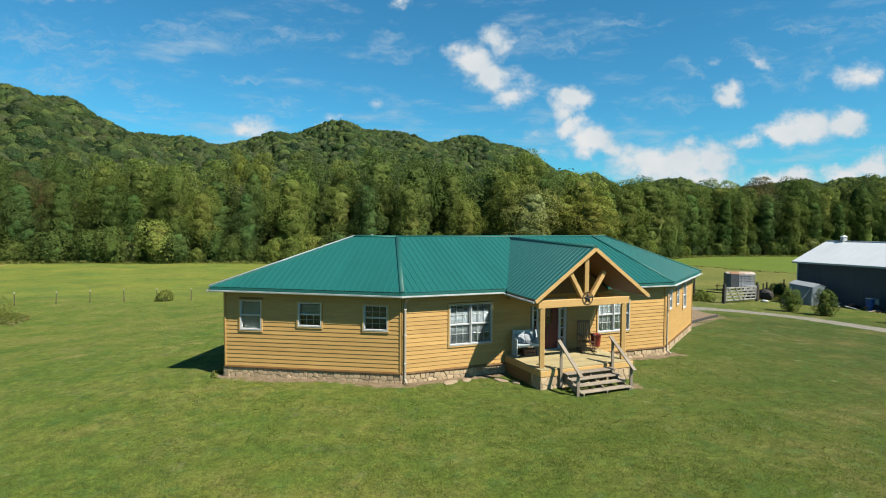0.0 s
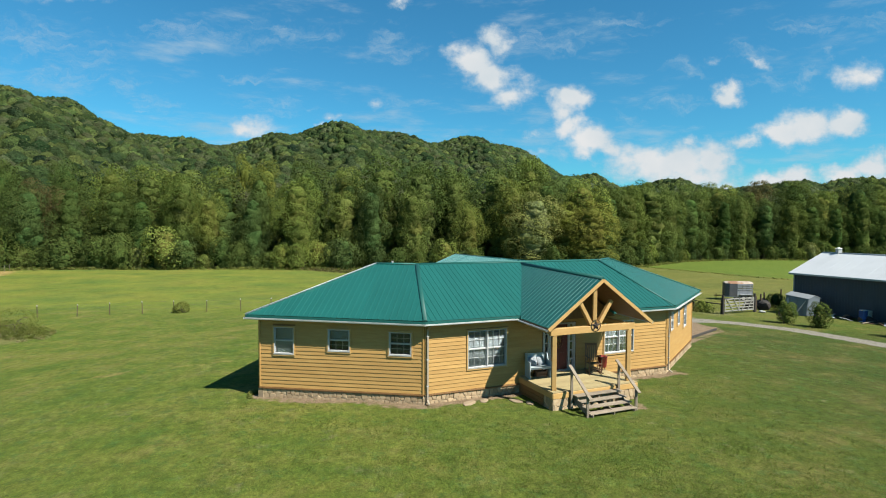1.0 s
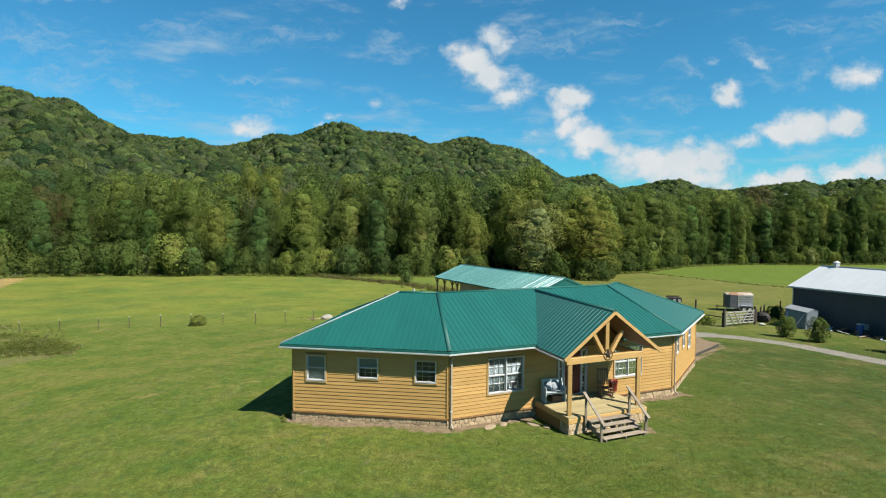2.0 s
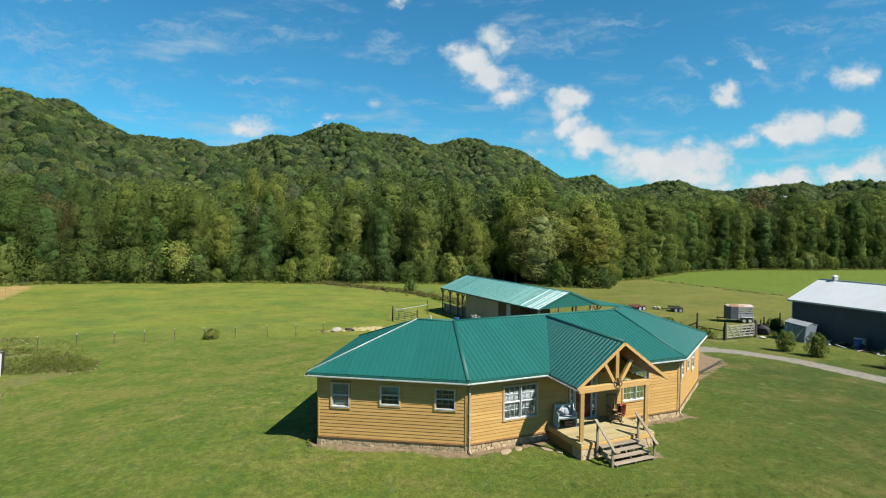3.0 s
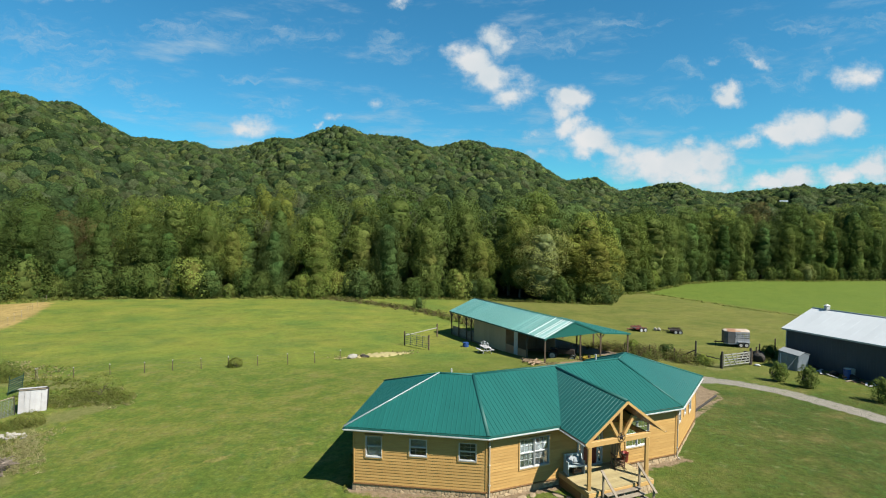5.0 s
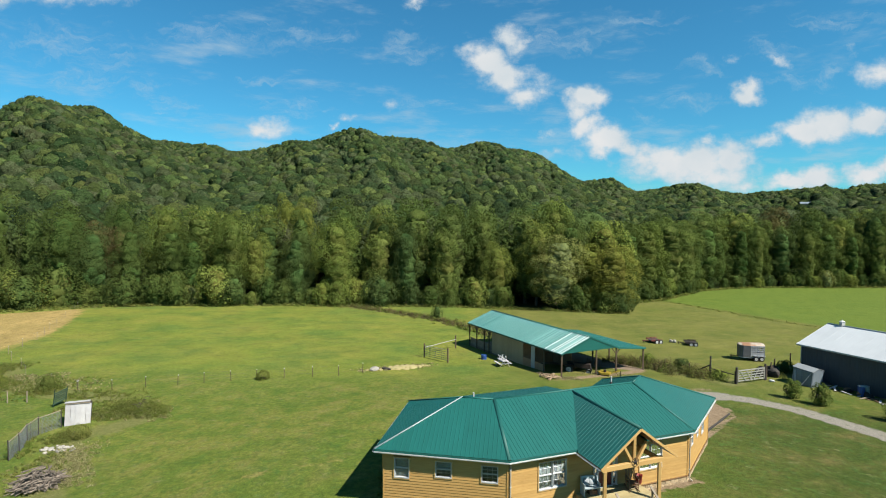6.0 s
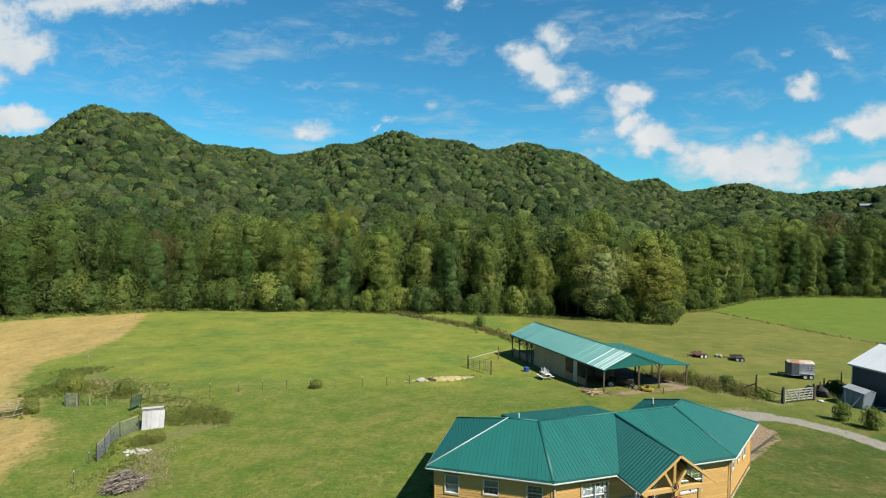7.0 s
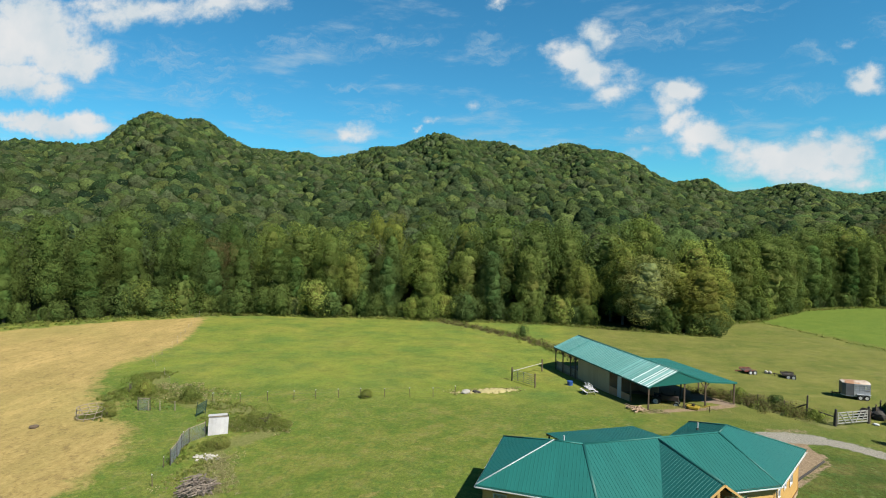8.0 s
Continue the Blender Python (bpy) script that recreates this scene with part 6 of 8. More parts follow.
    # low boarded walls
    Geo().beam(bp(3.4, 0.42, fl + 0.55), bp(s0, 0.42, fl + 0.55), 0.06, 1.0, 0.006).make("half_wall", osb, barn, "reddish plywood half wall")
    Geo().beam(bp(5.6, 0.40, fl), bp(5.6, 0.40, eave - 0.1), 0.72, 0.05, 0.006, BB).make("side_door", VINYL, barn, "white side door left open")
    for k in range(5):
        Geo().beam(bp(s1 + 0.1, 0.42, fl + 0.12 + k * 0.2), bp(ln - 0.1, 0.42, fl + 0.12 + k * 0.2), 0.04, 0.19, 0.006).make("rail_board", GREYWOOD, barn)
    return barn


build_barn()


# ---- the long shed ----
def build_shed():
    white = surface("white painted sheet roof", (0.36, 0.37, 0.38), (0.31, 0.32, 0.33), 0.6, 8.0, 0.45, 0, 0.04, vary=0.03)
    navy = surface("slate blue sheet cladding", (0.046, 0.048, 0.056), (0.034, 0.036, 0.043), 0.8, 10.0, 0.55, 0, 0.06, vary=0.05)
    a, turn = Vector((33.3, 51.0, 0)), radians(-66)
    d = Vector((math.cos(turn), math.sin(turn), 0))
    n = Vector((-d.y, d.x, 0))
    fl, eave, top, ln, w = -1.35, 2.40, 4.30, 26.0, 10.4

    def sp(s, k, z):
        p = a + d * s + n * k
        p.z = z
        return p

    shed = thing("shed", pose(*sp(0, 0, fl)), "long slate-blue metal shed with a white low-pitched roof", "shed")
    f1 = [sp(-0.3, 0, eave), sp(ln, 0, eave), sp(ln, w / 2, top), sp(-0.3, w / 2, top)]
    f2 = [sp(-0.3, w, eave), sp(ln, w, eave), sp(ln, w / 2, top), sp(-0.3, w / 2, top)]
    roof = Geo()
    for f in (f1, f2):
        q = face_normal(f)
        roof.slab([p - q * 0.03 for p in f], (0, 0, -0.05))
    roof = roof.make("roof", white, shed, "white sheet metal roof")
    for f in (f1, f2):
        roof_panels(f, roof, white, ribs=1, rib_h=0.006)
    cap_strip(f1[3], f1[2], face_normal(f1), face_normal(f2), roof, white, 0.2)
    Geo().beam(sp(-0.3, -0.02, eave - 0.08), sp(ln, -0.02, eave - 0.08), 0.04, 0.16, 0.006).make("fascia", VINYL, shed)
    for k0 in (0, w):
        Geo().beam(sp(-0.32, k0, eave - 0.08), sp(-0.32, w / 2, top - 0.08), 0.04, 0.16, 0.006).make("fascia", VINYL, shed)
    s = 0.0
    while s < ln - 0.1:
        g = Geo().slab([sp(s, 0.35, fl - 0.4), sp(s + 0.99, 0.35, fl - 0.4), sp(s + 0.99, 0.35, eave + 0.05), sp(s, 0.35, eave + 0.05)], n * 0.06)
        for k in range(4):
            g.prism([(-0.03, 0), (0.03, 0), (0.015, 0.014), (-0.015, 0.014)], sp(s + 0.12 + k * 0.25, 0.35, fl - 0.4), sp(s + 0.12 + k * 0.25, 0.35, eave - 0.16), d, -n)
        g.make("wall_sheet", navy, shed)
        s += 1.0
    for s in (0.0, ln - 0.06):
        Geo().slab([sp(s, 0.42, fl - 0.4), sp(s, w - 0.3, fl - 0.4), sp(s, w - 0.3, eave), sp(s, w / 2, top - 0.05), sp(s, 0.42, eave)], d * 0.06).make("end_wall", navy, shed)
    Geo().slab([sp(0, w - 0.36, fl - 0.4), sp(ln, w - 0.36, fl - 0.4), sp(ln, w - 0.36, eave + 0.05), sp(0, w - 0.36, eave + 0.05)], n * 0.06).make("rear_wall", navy, shed)
    Geo().beam(sp(0.02, 0.32, fl - 0.3), sp(0.02, 0.32, eave - 0.1), 0.08, 0.08, 0.006).make("corner_trim", VINYL, shed)
    c = sp(1.2, w / 2, top)
    cup = Geo().beam(c - Vector((0, 0, 0.15)), c + Vector((0, 0, 0.42)), 0.40, 0.40, 0.02).make("roof_vent", GUTTER, shed, "square white roof vent")
    g = Geo()
    h = [c + Vector((0.25 * x, 0.25 * y, 0.42)) for x, y in ((-1, -1), (1, -1), (1, 1), (-1, 1))]
    g.add(h + [c + Vector((0, 0, 0.60))], [(0, 1, 4), (1, 2, 4), (2, 3, 4), (3, 0, 4), (3, 2, 1, 0)]).make("vent_hood", GUTTER, cup)
    return sp


SHED_PLACE = build_shed()


# ---- things on the porch ----
def frame_at(x, y, z, turn):
    m = pose(x, y, z, 0, 0, turn)

    def at(a, b, c):
        return m @ Vector((a, b, c))

    return m, at


def on_deck(u, v, turn=0.0):
    p = hp(u, v, DECK_Z)
    return frame_at(p.x, p.y, p.z, 22.6 + turn)


PALEBLUE = surface("worn pale blue paint", (0.31, 0.35, 0.36), (0.22, 0.255, 0.27), 3.0, 25.0, 0.7, 0, 0.2)
REDPOT = surface("faded red paint", (0.192, 0.024, 0.017), (0.125, 0.014, 0.011), 4.0, 30.0, 0.5, 0, 0.1)
CUSHION = surface("printed blue cushion cloth", (0.40, 0.41, 0.42), (0.07, 0.09, 0.11), 9.0, 40.0, 0.9, 0, 0.2)
CHAIRWOOD = surface("brown rocking chair wood", (0.144, 0.079, 0.043), (0.086, 0.043, 0.024), 3.0, 25.0, 0.5, 0, 0.15)
RUST = surface("rusty sheet metal", (0.173, 0.096, 0.053), (0.082, 0.041, 0.024), 3.0, 18.0, 0.85, 0.1, 0.25)
ALU = surface("dull aluminium", (0.29, 0.305, 0.33), (0.20, 0.215, 0.24), 2.5, 22.0, 0.5, 0.3, 0.1, stain=(0.150, 0.105, 0.075), stain_at=0.64)
TYRE = surface("black rubber", (0.014, 0.014, 0.014), (0.008, 0.008, 0.008), 6.0, 40.0, 0.85)
RIM = surface("white wheel rim", (0.405, 0.405, 0.393), (0.301, 0.301, 0.289), 6.0, 40.0, 0.5)
TARPBLUE = surface("blue plastic", (0.017, 0.058, 0.202), (0.012, 0.038, 0.144), 3.0, 20.0, 0.45)
SHEDTIN = surface("grey blue shed tin", (0.173, 0.202, 0.230), (0.115, 0.139, 0.163), 1.6, 14.0, 0.5, 0.2, 0.08)
WHITEBOARD = surface("weathered white boards", (0.370, 0.355, 0.360), (0.270, 0.255, 0.255), 1.6, 14.0, 0.8, 0, 0.15, stain=(0.144, 0.130, 0.115), stain_at=0.62)
GATEWOOD = surface("bleached gate boards", (0.235, 0.228, 0.205), (0.160, 0.155, 0.138), 1.6, 14.0, 0.85, 0, 0.15)
DARKWOOD = surface("dark and shaded boards", (0.041, 0.034, 0.028), (0.019, 0.016, 0.013), 2.5, 20.0, 0.9, 0, 0.2)
YELLOW = surface("yellow machine paint", (0.264, 0.192, 0.022), (0.182, 0.125, 0.014), 4.0, 24.0, 0.5)
PALEROCK = surface("pale rubble", (0.279, 0.259, 0.226), (0.192, 0.173, 0.144), 4.0, 26.0, 0.9, 0, 0.4)
STRAW = surface("dry straw and sawdust", (0.317, 0.269, 0.125), (0.221, 0.178, 0.072), 2.0, 22.0, 0.95, 0, 0.4)
LOGBARK = surface("dead grey branch wood", (0.200, 0.160, 0.128), (0.040, 0.030, 0.023), 2.5, 20.0, 0.95, 0, 0.4, vary=0.45)


def build_bench():
    m, at = on_deck(-1.22, -0.02, -8)
    b = thing("porch_bench", m, "pale blue painted wooden bench against the porch wall", "bench")
    w, d = 0.43, 0.25
    Geo().beam(at(-w, 0, 0.44), at(w, 0, 0.44), 2 * d, 0.04, 0.008).make("seat", PALEBLUE, b)
    Geo().beam(at(-w, d - 0.02, 0.68), at(w, d - 0.02, 0.68), 0.035, 0.48, 0.01).make("backrest", PALEBLUE, b)
    for s in (-1, 1):
        pts = [(-d, 0), (d, 0), (d, 0.94), (d - 0.12, 0.94), (0.02, 0.66), (-d, 0.66)]
        Geo().slab([at(s * (w + 0.002), y, z) for y, z in pts], (at(0.035 * s, 0, 0) - at(0, 0, 0))).make("side_panel", PALEBLUE, b)
    Geo().beam(at(-w, -d + 0.05, 0.39), at(w, -d + 0.05, 0.39), 0.025, 0.06, 0.005).make("apron", PALEBLUE, b)
    for k, (x, t) in enumerate(((-0.19, -20), (0.15, 24))):
        c = thing("cushion", m @ pose(x, 0.10, 0.465), "blue and white printed cushion leaning on the bench", "cushion", "bench cushions")
        g = Geo()
        mm = m @ pose(x, 0.10, 0.63, 70, 0, t * 0.4)
        n = 7
        verts, faces = [], []
        for side in (1, -1):
            for i in range(n):
                for j in range(n):
                    a, bb = i / (n - 1) * 2 - 1, j / (n - 1) * 2 - 1
                    puff = 0.075 * max(0, (1 - a**4)) ** 0.5 * max(0, (1 - bb**4)) ** 0.5
                    verts.append(mm @ Vector((a * 0.165 * (1 - 0.06 * bb * bb), bb * 0.165 * (1 - 0.06 * a * a), side * (puff + 0.003))))
        for side in range(2):
            o = side * n * n
            for i in range(n - 1):
                for j in range(n - 1):
                    q = (o + i * n + j, o + (i + 1) * n + j, o + (i + 1) * n + j + 1, o + i * n + j + 1)
                    faces.append(q if side == 0 else q[::-1])
        g.add(verts, faces)
        g.make("cover", CUSHION, c, smooth=True)
    c = thing("wooden_crate", m @ pose(0.12, 0.0, 0.0), "small brown slatted wooden crate under the bench", "crate")
    for s in (-1, 1):
        for z in (0.07, 0.19):
            Geo().beam(at(0.12 - 0.22, s * 0.15, z), at(0.12 + 0.22, s * 0.15, z), 0.015, 0.10, 0.004).make("slat", RUST, c)
            Geo().beam(at(0.12 + s * 0.215, -0.14, z), at(0.12 + s * 0.215, 0.14, z), 0.015, 0.10, 0.004).make("slat", RUST, c)
    Geo().beam(at(-0.10, 0, 0.012), at(0.34, 0, 0.012), 0.28, 0.02, 0.004).make("bottom", RUST, c)


def build_rocker():
    m, at = on_deck(1.28, -0.35, -18)
    c = thing("rocking_chair", m, "brown wooden slatted rocking chair on the porch", "chair")
    for s in (-1, 1):
        g = Geo()
        n = 9
        for i in range(n):
            a0, a1 = [(-0.62 + 1.2 * (k / n)) for k in (i, i + 1)]
            z0, z1 = [0.03 + 0.16 * a * a for a in (a0, a1)]
            g.beam(at(s * 0.25, a0 * 0.75, z0), at(s * 0.25, a1 * 0.75, z1), 0.03, 0.045, 0.004)
        g.make("rocker", CHAIRWOOD, c)
        Geo().tube(at(s * 0.25, -0.24, 0.05), at(s * 0.25, -0.24, 0.66), 0.022, 8).make("front_leg", CHAIRWOOD, c)
        Geo().tube(at(s * 0.25, 0.22, 0.05), at(s * 0.24, 0.36, 1.16), 0.022, 8).make("back_leg", CHAIRWOOD, c)
        Geo().beam(at(s * 0.26, -0.30, 0.67), at(s * 0.26, 0.30, 0.65), 0.08, 0.025, 0.006).make("armrest", CHAIRWOOD, c)
    for k in range(6):
        y = -0.24 + k * 0.09
        Geo().beam(at(-0.26, y, 0.42 - k * 0.008), at(0.26, y, 0.42 - k * 0.008), 0.075, 0.02, 0.004).make("seat_slat", CHAIRWOOD, c)
    for k in range(5):
        x = -0.18 + k * 0.09
        Geo().beam(at(x, 0.24, 0.46), at(x, 0.355, 1.10), 0.045, 0.014, 0.003).make("back_slat", CHAIRWOOD, c)
    Geo().beam(at(-0.25, 0.36, 1.12), at(0.25, 0.36, 1.12), 0.03, 0.10, 0.008).make("top_rail", CHAIRWOOD, c)
    for z, y in ((0.2, -0.24), (0.30, -0.24)):
        Geo().tube(at(-0.25, y, z), at(0.25, y, z), 0.014, 7).make("stretcher", CHAIRWOOD, c)
    m, at = on_deck(1.92, -0.12)
    p = thing("red_tub", m, "round red tub standing beside the rocking chair", "tub")
    g = Geo()
    n = 16
    rings = [(0.15, 0.0), (0.165, 0.02), (0.20, 0.42), (0.215, 0.44), (0.215, 0.47), (0.195, 0.47), (0.15, 0.05)]
    verts = [at(r * math.cos(2 * math.pi * k / n), r * math.sin(2 * math.pi * k / n), z + 0.12) for r, z in rings for k in range(n)]
    faces = [(a * n + k, a * n + (k + 1) % n, (a + 1) * n + (k + 1) % n, (a + 1) * n + k) for a in range(len(rings) - 1) for k in range(n)]
    faces += [tuple(range(n))[::-1], tuple(range((len(rings) - 1) * n, len(rings) * n))]
    g.add(verts, faces).make("tub", REDPOT, p, smooth=True)
    for k in range(3):
        a = 2 * math.pi * k / 3
        Geo().beam(at(0.12 * math.cos(a), 0.12 * math.sin(a), 0), at(0.11 * math.cos(a), 0.11 * math.sin(a), 0.121), 0.03, 0.03, 0.004).make("foot", CHAIRWOOD, p)


def build_star():
    u, v, z = 0.13, -1.90, 3.00
    s = thing("star_ornament", pose(*hp(u, v, z), 0, 0, 22.6), "dark iron five-pointed star in a ring on the porch beam", "ornament")
    g = Geo()
    ring = []
    for k in range(10):
        r = 0.205 if k % 2 == 0 else 0.092
        a = math.pi / 2 + k * math.pi / 5
        ring.append(hp(u + r * math.cos(a), v, z + r * math.sin(a)))
    g.add(ring + [hp(u, v - 0.05, z), hp(u, v + 0.012, z)], [f for k in range(10) for f in (((k + 1) % 10, k, 10), (k, (k + 1) % 10, 11))])
    g.make("star", BLACKMETAL, s)
    g = Geo()
    n = 28
    for k in range(n):
        a0, a1 = 2 * math.pi * k / n, 2 * math.pi * (k + 1) / n
        g.beam(hp(u + 0.215 * math.cos(a0), v, z + 0.215 * math.sin(a0)), hp(u + 0.215 * math.cos(a1), v, z + 0.215 * math.sin(a1)), 0.02, 0.02, 0.003, HV)
    g.make("ring", BLACKMETAL, s)


build_bench()
build_rocker()
build_star()


# ---- loose stones, rubble and piles ----
def boulder(name, x, y, size, material, label, category, group="", seed=0, sink=0.25):
    rng = random.Random(seed)
    bm = bmesh.new()
    bmesh.ops.create_icosphere(bm, subdivisions=2, radius=1.0)
    off = Vector((rng.uniform(0, 99), rng.uniform(0, 99), rng.uniform(0, 99)))
    for vt in bm.verts:
        k = 1 + 0.35 * noise.noise(vt.co * 1.3 + off) + 0.12 * noise.noise(vt.co * 3.5 + off)
        vt.co = Vector((vt.co.x * size[0], vt.co.y * size[1], vt.co.z * size[2])) * k
    me = bpy.data.meshes.new(name)
    bm.to_mesh(me)
    bm.free()
    me.materials.append(material)
    ob = new(name, me)
    ob.matrix_basis = pose(x, y, float(land(x, y)) + size[2] * (1 - 2 * sink), 0, 0, rng.uniform(0, 360))
    return tagged(ob, label, category, group)


for k, (u, v, a, b) in enumerate(((-4.35, -0.15, 0.42, 0.22), (-3.7, -0.1, 0.30, 0.18), (-2.55, -0.55, 0.38, 0.22), (-2.2, -1.0, 0.25, 0.16))):
    p = hp(u, v)
    boulder("flat_stone", p.x, p.y, (a * 0.85, b * 0.85, 0.045), MORTAR, "flat tan stone lying at the foot of the wall", "stone", "stones at the house wall", 30 + k, 0.32)
boulder("concrete_lump", -13.3, 51.5, (0.62, 0.34, 0.30), PALEROCK, "grey concrete lump lying in the field", "concrete lump", seed=3)
boulder("dark_log", -12.0, 51.9, (0.60, 0.22, 0.20), DARKWOOD, "dark rotting log section in the field", "log", seed=5)
g = Geo()
rng = random.Random(77)
n = 34
spine = [(-15.2 + 8.0 * k / n, 51.2 + 2.9 * k / n + 0.25 * math.sin(k * 1.7)) for k in range(n + 1)]
verts, faces = [], []
for k, (x, y) in enumerate(spine):
    w = 0.16 + 1.0 * math.sin(math.pi * ((k + 0.4) / (n + 0.8)) ** 1.7) * rng.uniform(0.5, 1.25)
    for j in range(7):
        t = j / 6 * 2 - 1
        px, py = x - t * w * 0.45, y + t * w * 0.9
        verts.append((px, py, float(land(px, py)) - 0.03 + (0.05 + 0.14 * w) * (1 - abs(t) ** 3) * rng.uniform(0.4, 1.35)))
faces = [(a * 7 + j, (a + 1) * 7 + j, (a + 1) * 7 + j + 1, a * 7 + j + 1) for a in range(n) for j in range(6)]
g.add(verts, faces).make("sawdust_heap", STRAW, None, "long low heap of pale sawdust on the grass", "heap", smooth=True)


def log_heap(name, x, y, radius, height, count, label, material, seed, long=(0.8, 2.2), thick=(0.04, 0.11)):
    rng = random.Random(seed)
    z = float(land(x, y))
    heap = thing(name, pose(x, y, z), label, "woodpile")
    for k in range(count):
        a, r = rng.uniform(0, 6.28), radius * math.sqrt(rng.random()) * 0.8
        cx, cy = x + r * math.cos(a), y + r * math.sin(a)
        top = height * (1 - (r / radius) ** 1.5)
        cz = float(land(cx, cy)) + 0.05 + top * rng.random()
        b, ln = rng.uniform(0, 6.28), rng.uniform(*long) / 2
        d = Vector((math.cos(b), math.sin(b), rng.uniform(-0.22, 0.22))) * ln
        t = rng.uniform(*thick)
        c = Vector((cx, cy, max(cz, float(land(cx, cy)) + abs(d.z) * 0.6 + t)))
        bend = Vector((rng.uniform(-0.1, 0.1), rng.uniform(-0.1, 0.1), rng.uniform(0, 0.08)))
        Geo().tube(c - d, c + bend, t, 6, t * 0.9).tube(c + bend, c + d, t * 0.9, 6, t * 0.6).make("branch", material, heap)
    return heap


log_heap("brush_pile", -30.0, 23.7, 1.4, 1.15, 240, "heap of dead grey branches and stumps on the grass", LOGBARK, 41, (0.5, 1.4), (0.014, 0.065))
log_heap("lumber_pile", 5.6, 47.4, 0.9, 0.45, 26, "small pile of split boards by the barn post", surface("split pale lumber", (0.297, 0.212, 0.134), (0.170, 0.106, 0.064), 3.0, 18.0, 0.85), 42, (0.9, 2.0), (0.03, 0.06))
for k in range(34):
    rr = random.Random(100 + k)
    boulder("rubble_stone", -32.9 + rr.gauss(0, 0.6), 29.2 + rr.gauss(0, 0.35), (rr.uniform(0.07, 0.22), rr.uniform(0.06, 0.17), rr.uniform(0.05, 0.12)), PALEROCK, "pale broken rubble in the weeds", "rubble", "white rubble", 200 + k)


ends = [(13.6, 30.4), (15.3, 32.4), (17.0, 34.4), (18.6, 36.4)]
for (ax, ay), (bx, by) in zip(ends, ends[1:]):
    b = thing("edging_timber", pose(ax, ay, float(land(ax, ay))), "dark timber edging the bare earth beside the house", "timber", "edging timbers")
    Geo().beam((ax, ay, float(land(ax, ay)) + 0.06), (bx, by, float(land(bx, by)) + 0.06), 0.11, 0.16, 0.012).make("timber", DARKWOOD, b)


# ---- fences and gates ----
def fence(name, pts, spacing, label, height=1.15, wires=3, radius=0.035, tips=True, material=OLDPOST, seed=0):
    rng = random.Random(seed)
    first = pts[0]
    f = thing(name, pose(first[0], first[1], float(land(*first))), label, "fence")
    tops = []
    for (ax, ay), (bx, by) in zip(pts, pts[1:]):
        n = max(1, round(math.hypot(bx - ax, by - ay) / spacing))
        for k in range(n + 1):
            if k == 0 and tops:
                continue
            x, y = ax + (bx - ax) * k / n + rng.uniform(-0.12, 0.12), ay + (by - ay) * k / n + rng.uniform(-0.12, 0.12)
            z = float(land(x, y))
            lean = Vector((rng.uniform(-0.06, 0.06), rng.uniform(-0.06, 0.06), height * rng.uniform(0.9, 1.05)))
            b = Vector((x, y, z))
            post = Geo().tube(b - Vector((0, 0, 0.3)), b + lean, radius, 7, radius * 0.9).make("post", material, f)
            if tips:
                Geo().tube(b + lean * 0.92, b + lean * 1.01, radius * 1.08, 7).make("white_tip", VINYL, post)
            tops.append((b, lean))
    for w in range(wires):
        t = 0.35 + 0.6 * w / max(1, wires - 1)
        g = Geo()
        for (b0, l0), (b1, l1) in zip(tops, tops[1:]):
            g.tube(b0 + l0 * t, b1 + l1 * t, 0.004, 4, caps=False)
        g.make("wire", WIRE, f)
    return f


fence("wire_fence", [(-40.8, 42.4), (-32.4, 45.1), (-25.0, 47.4), (-16.9, 49.1), (-14.4, 50.4)], 2.7, "wire fence on thin posts with white tips across the field", tips=True, seed=1)
fence("wire_fence", [(-40.8, 42.4), (-50.0, 47.5), (-60.5, 57.5), (-63.5, 66.0), (-80.0, 97.5)], 4.6, "wire fence with white-tipped posts along the stubble field", radius=0.02, tips=True, material=GREYWOOD, seed=2)
fence("wire_fence", [(-33.6, 23.6), (-35.0, 26.9), (-36.8, 31.7)], 2.6, "short run of wire fence beside the weeds", height=1.0, seed=3)
fence("wire_fence", [(17.6, 55.2), (20.0, 53.9), (22.0, 52.2), (23.5, 50.7), (25.0, 48.0)], 2.2, "weedy wire fence with wooden posts by the gate", height=1.3, radius=0.06, tips=False, seed=4)
fence("wire_fence", [(29.0, 49.5), (32.0, 53.5), (35.5, 56.2)], 3.2, "wire fence with dark wooden posts behind the small shed", height=1.5, radius=0.08, tips=False, seed=5)
fence("rail_fence", [(-47.6, 38.9), (-46.1, 38.7), (-44.8, 38.9), (-43.3, 39.3)], 1.4, "grey broken rails among the weeds", height=1.1, radius=0.05, tips=False, material=GREYWOOD, wires=2, seed=6)


def ground_frame(x, y, turn):
    return frame_at(x, y, float(land(x, y)), turn)


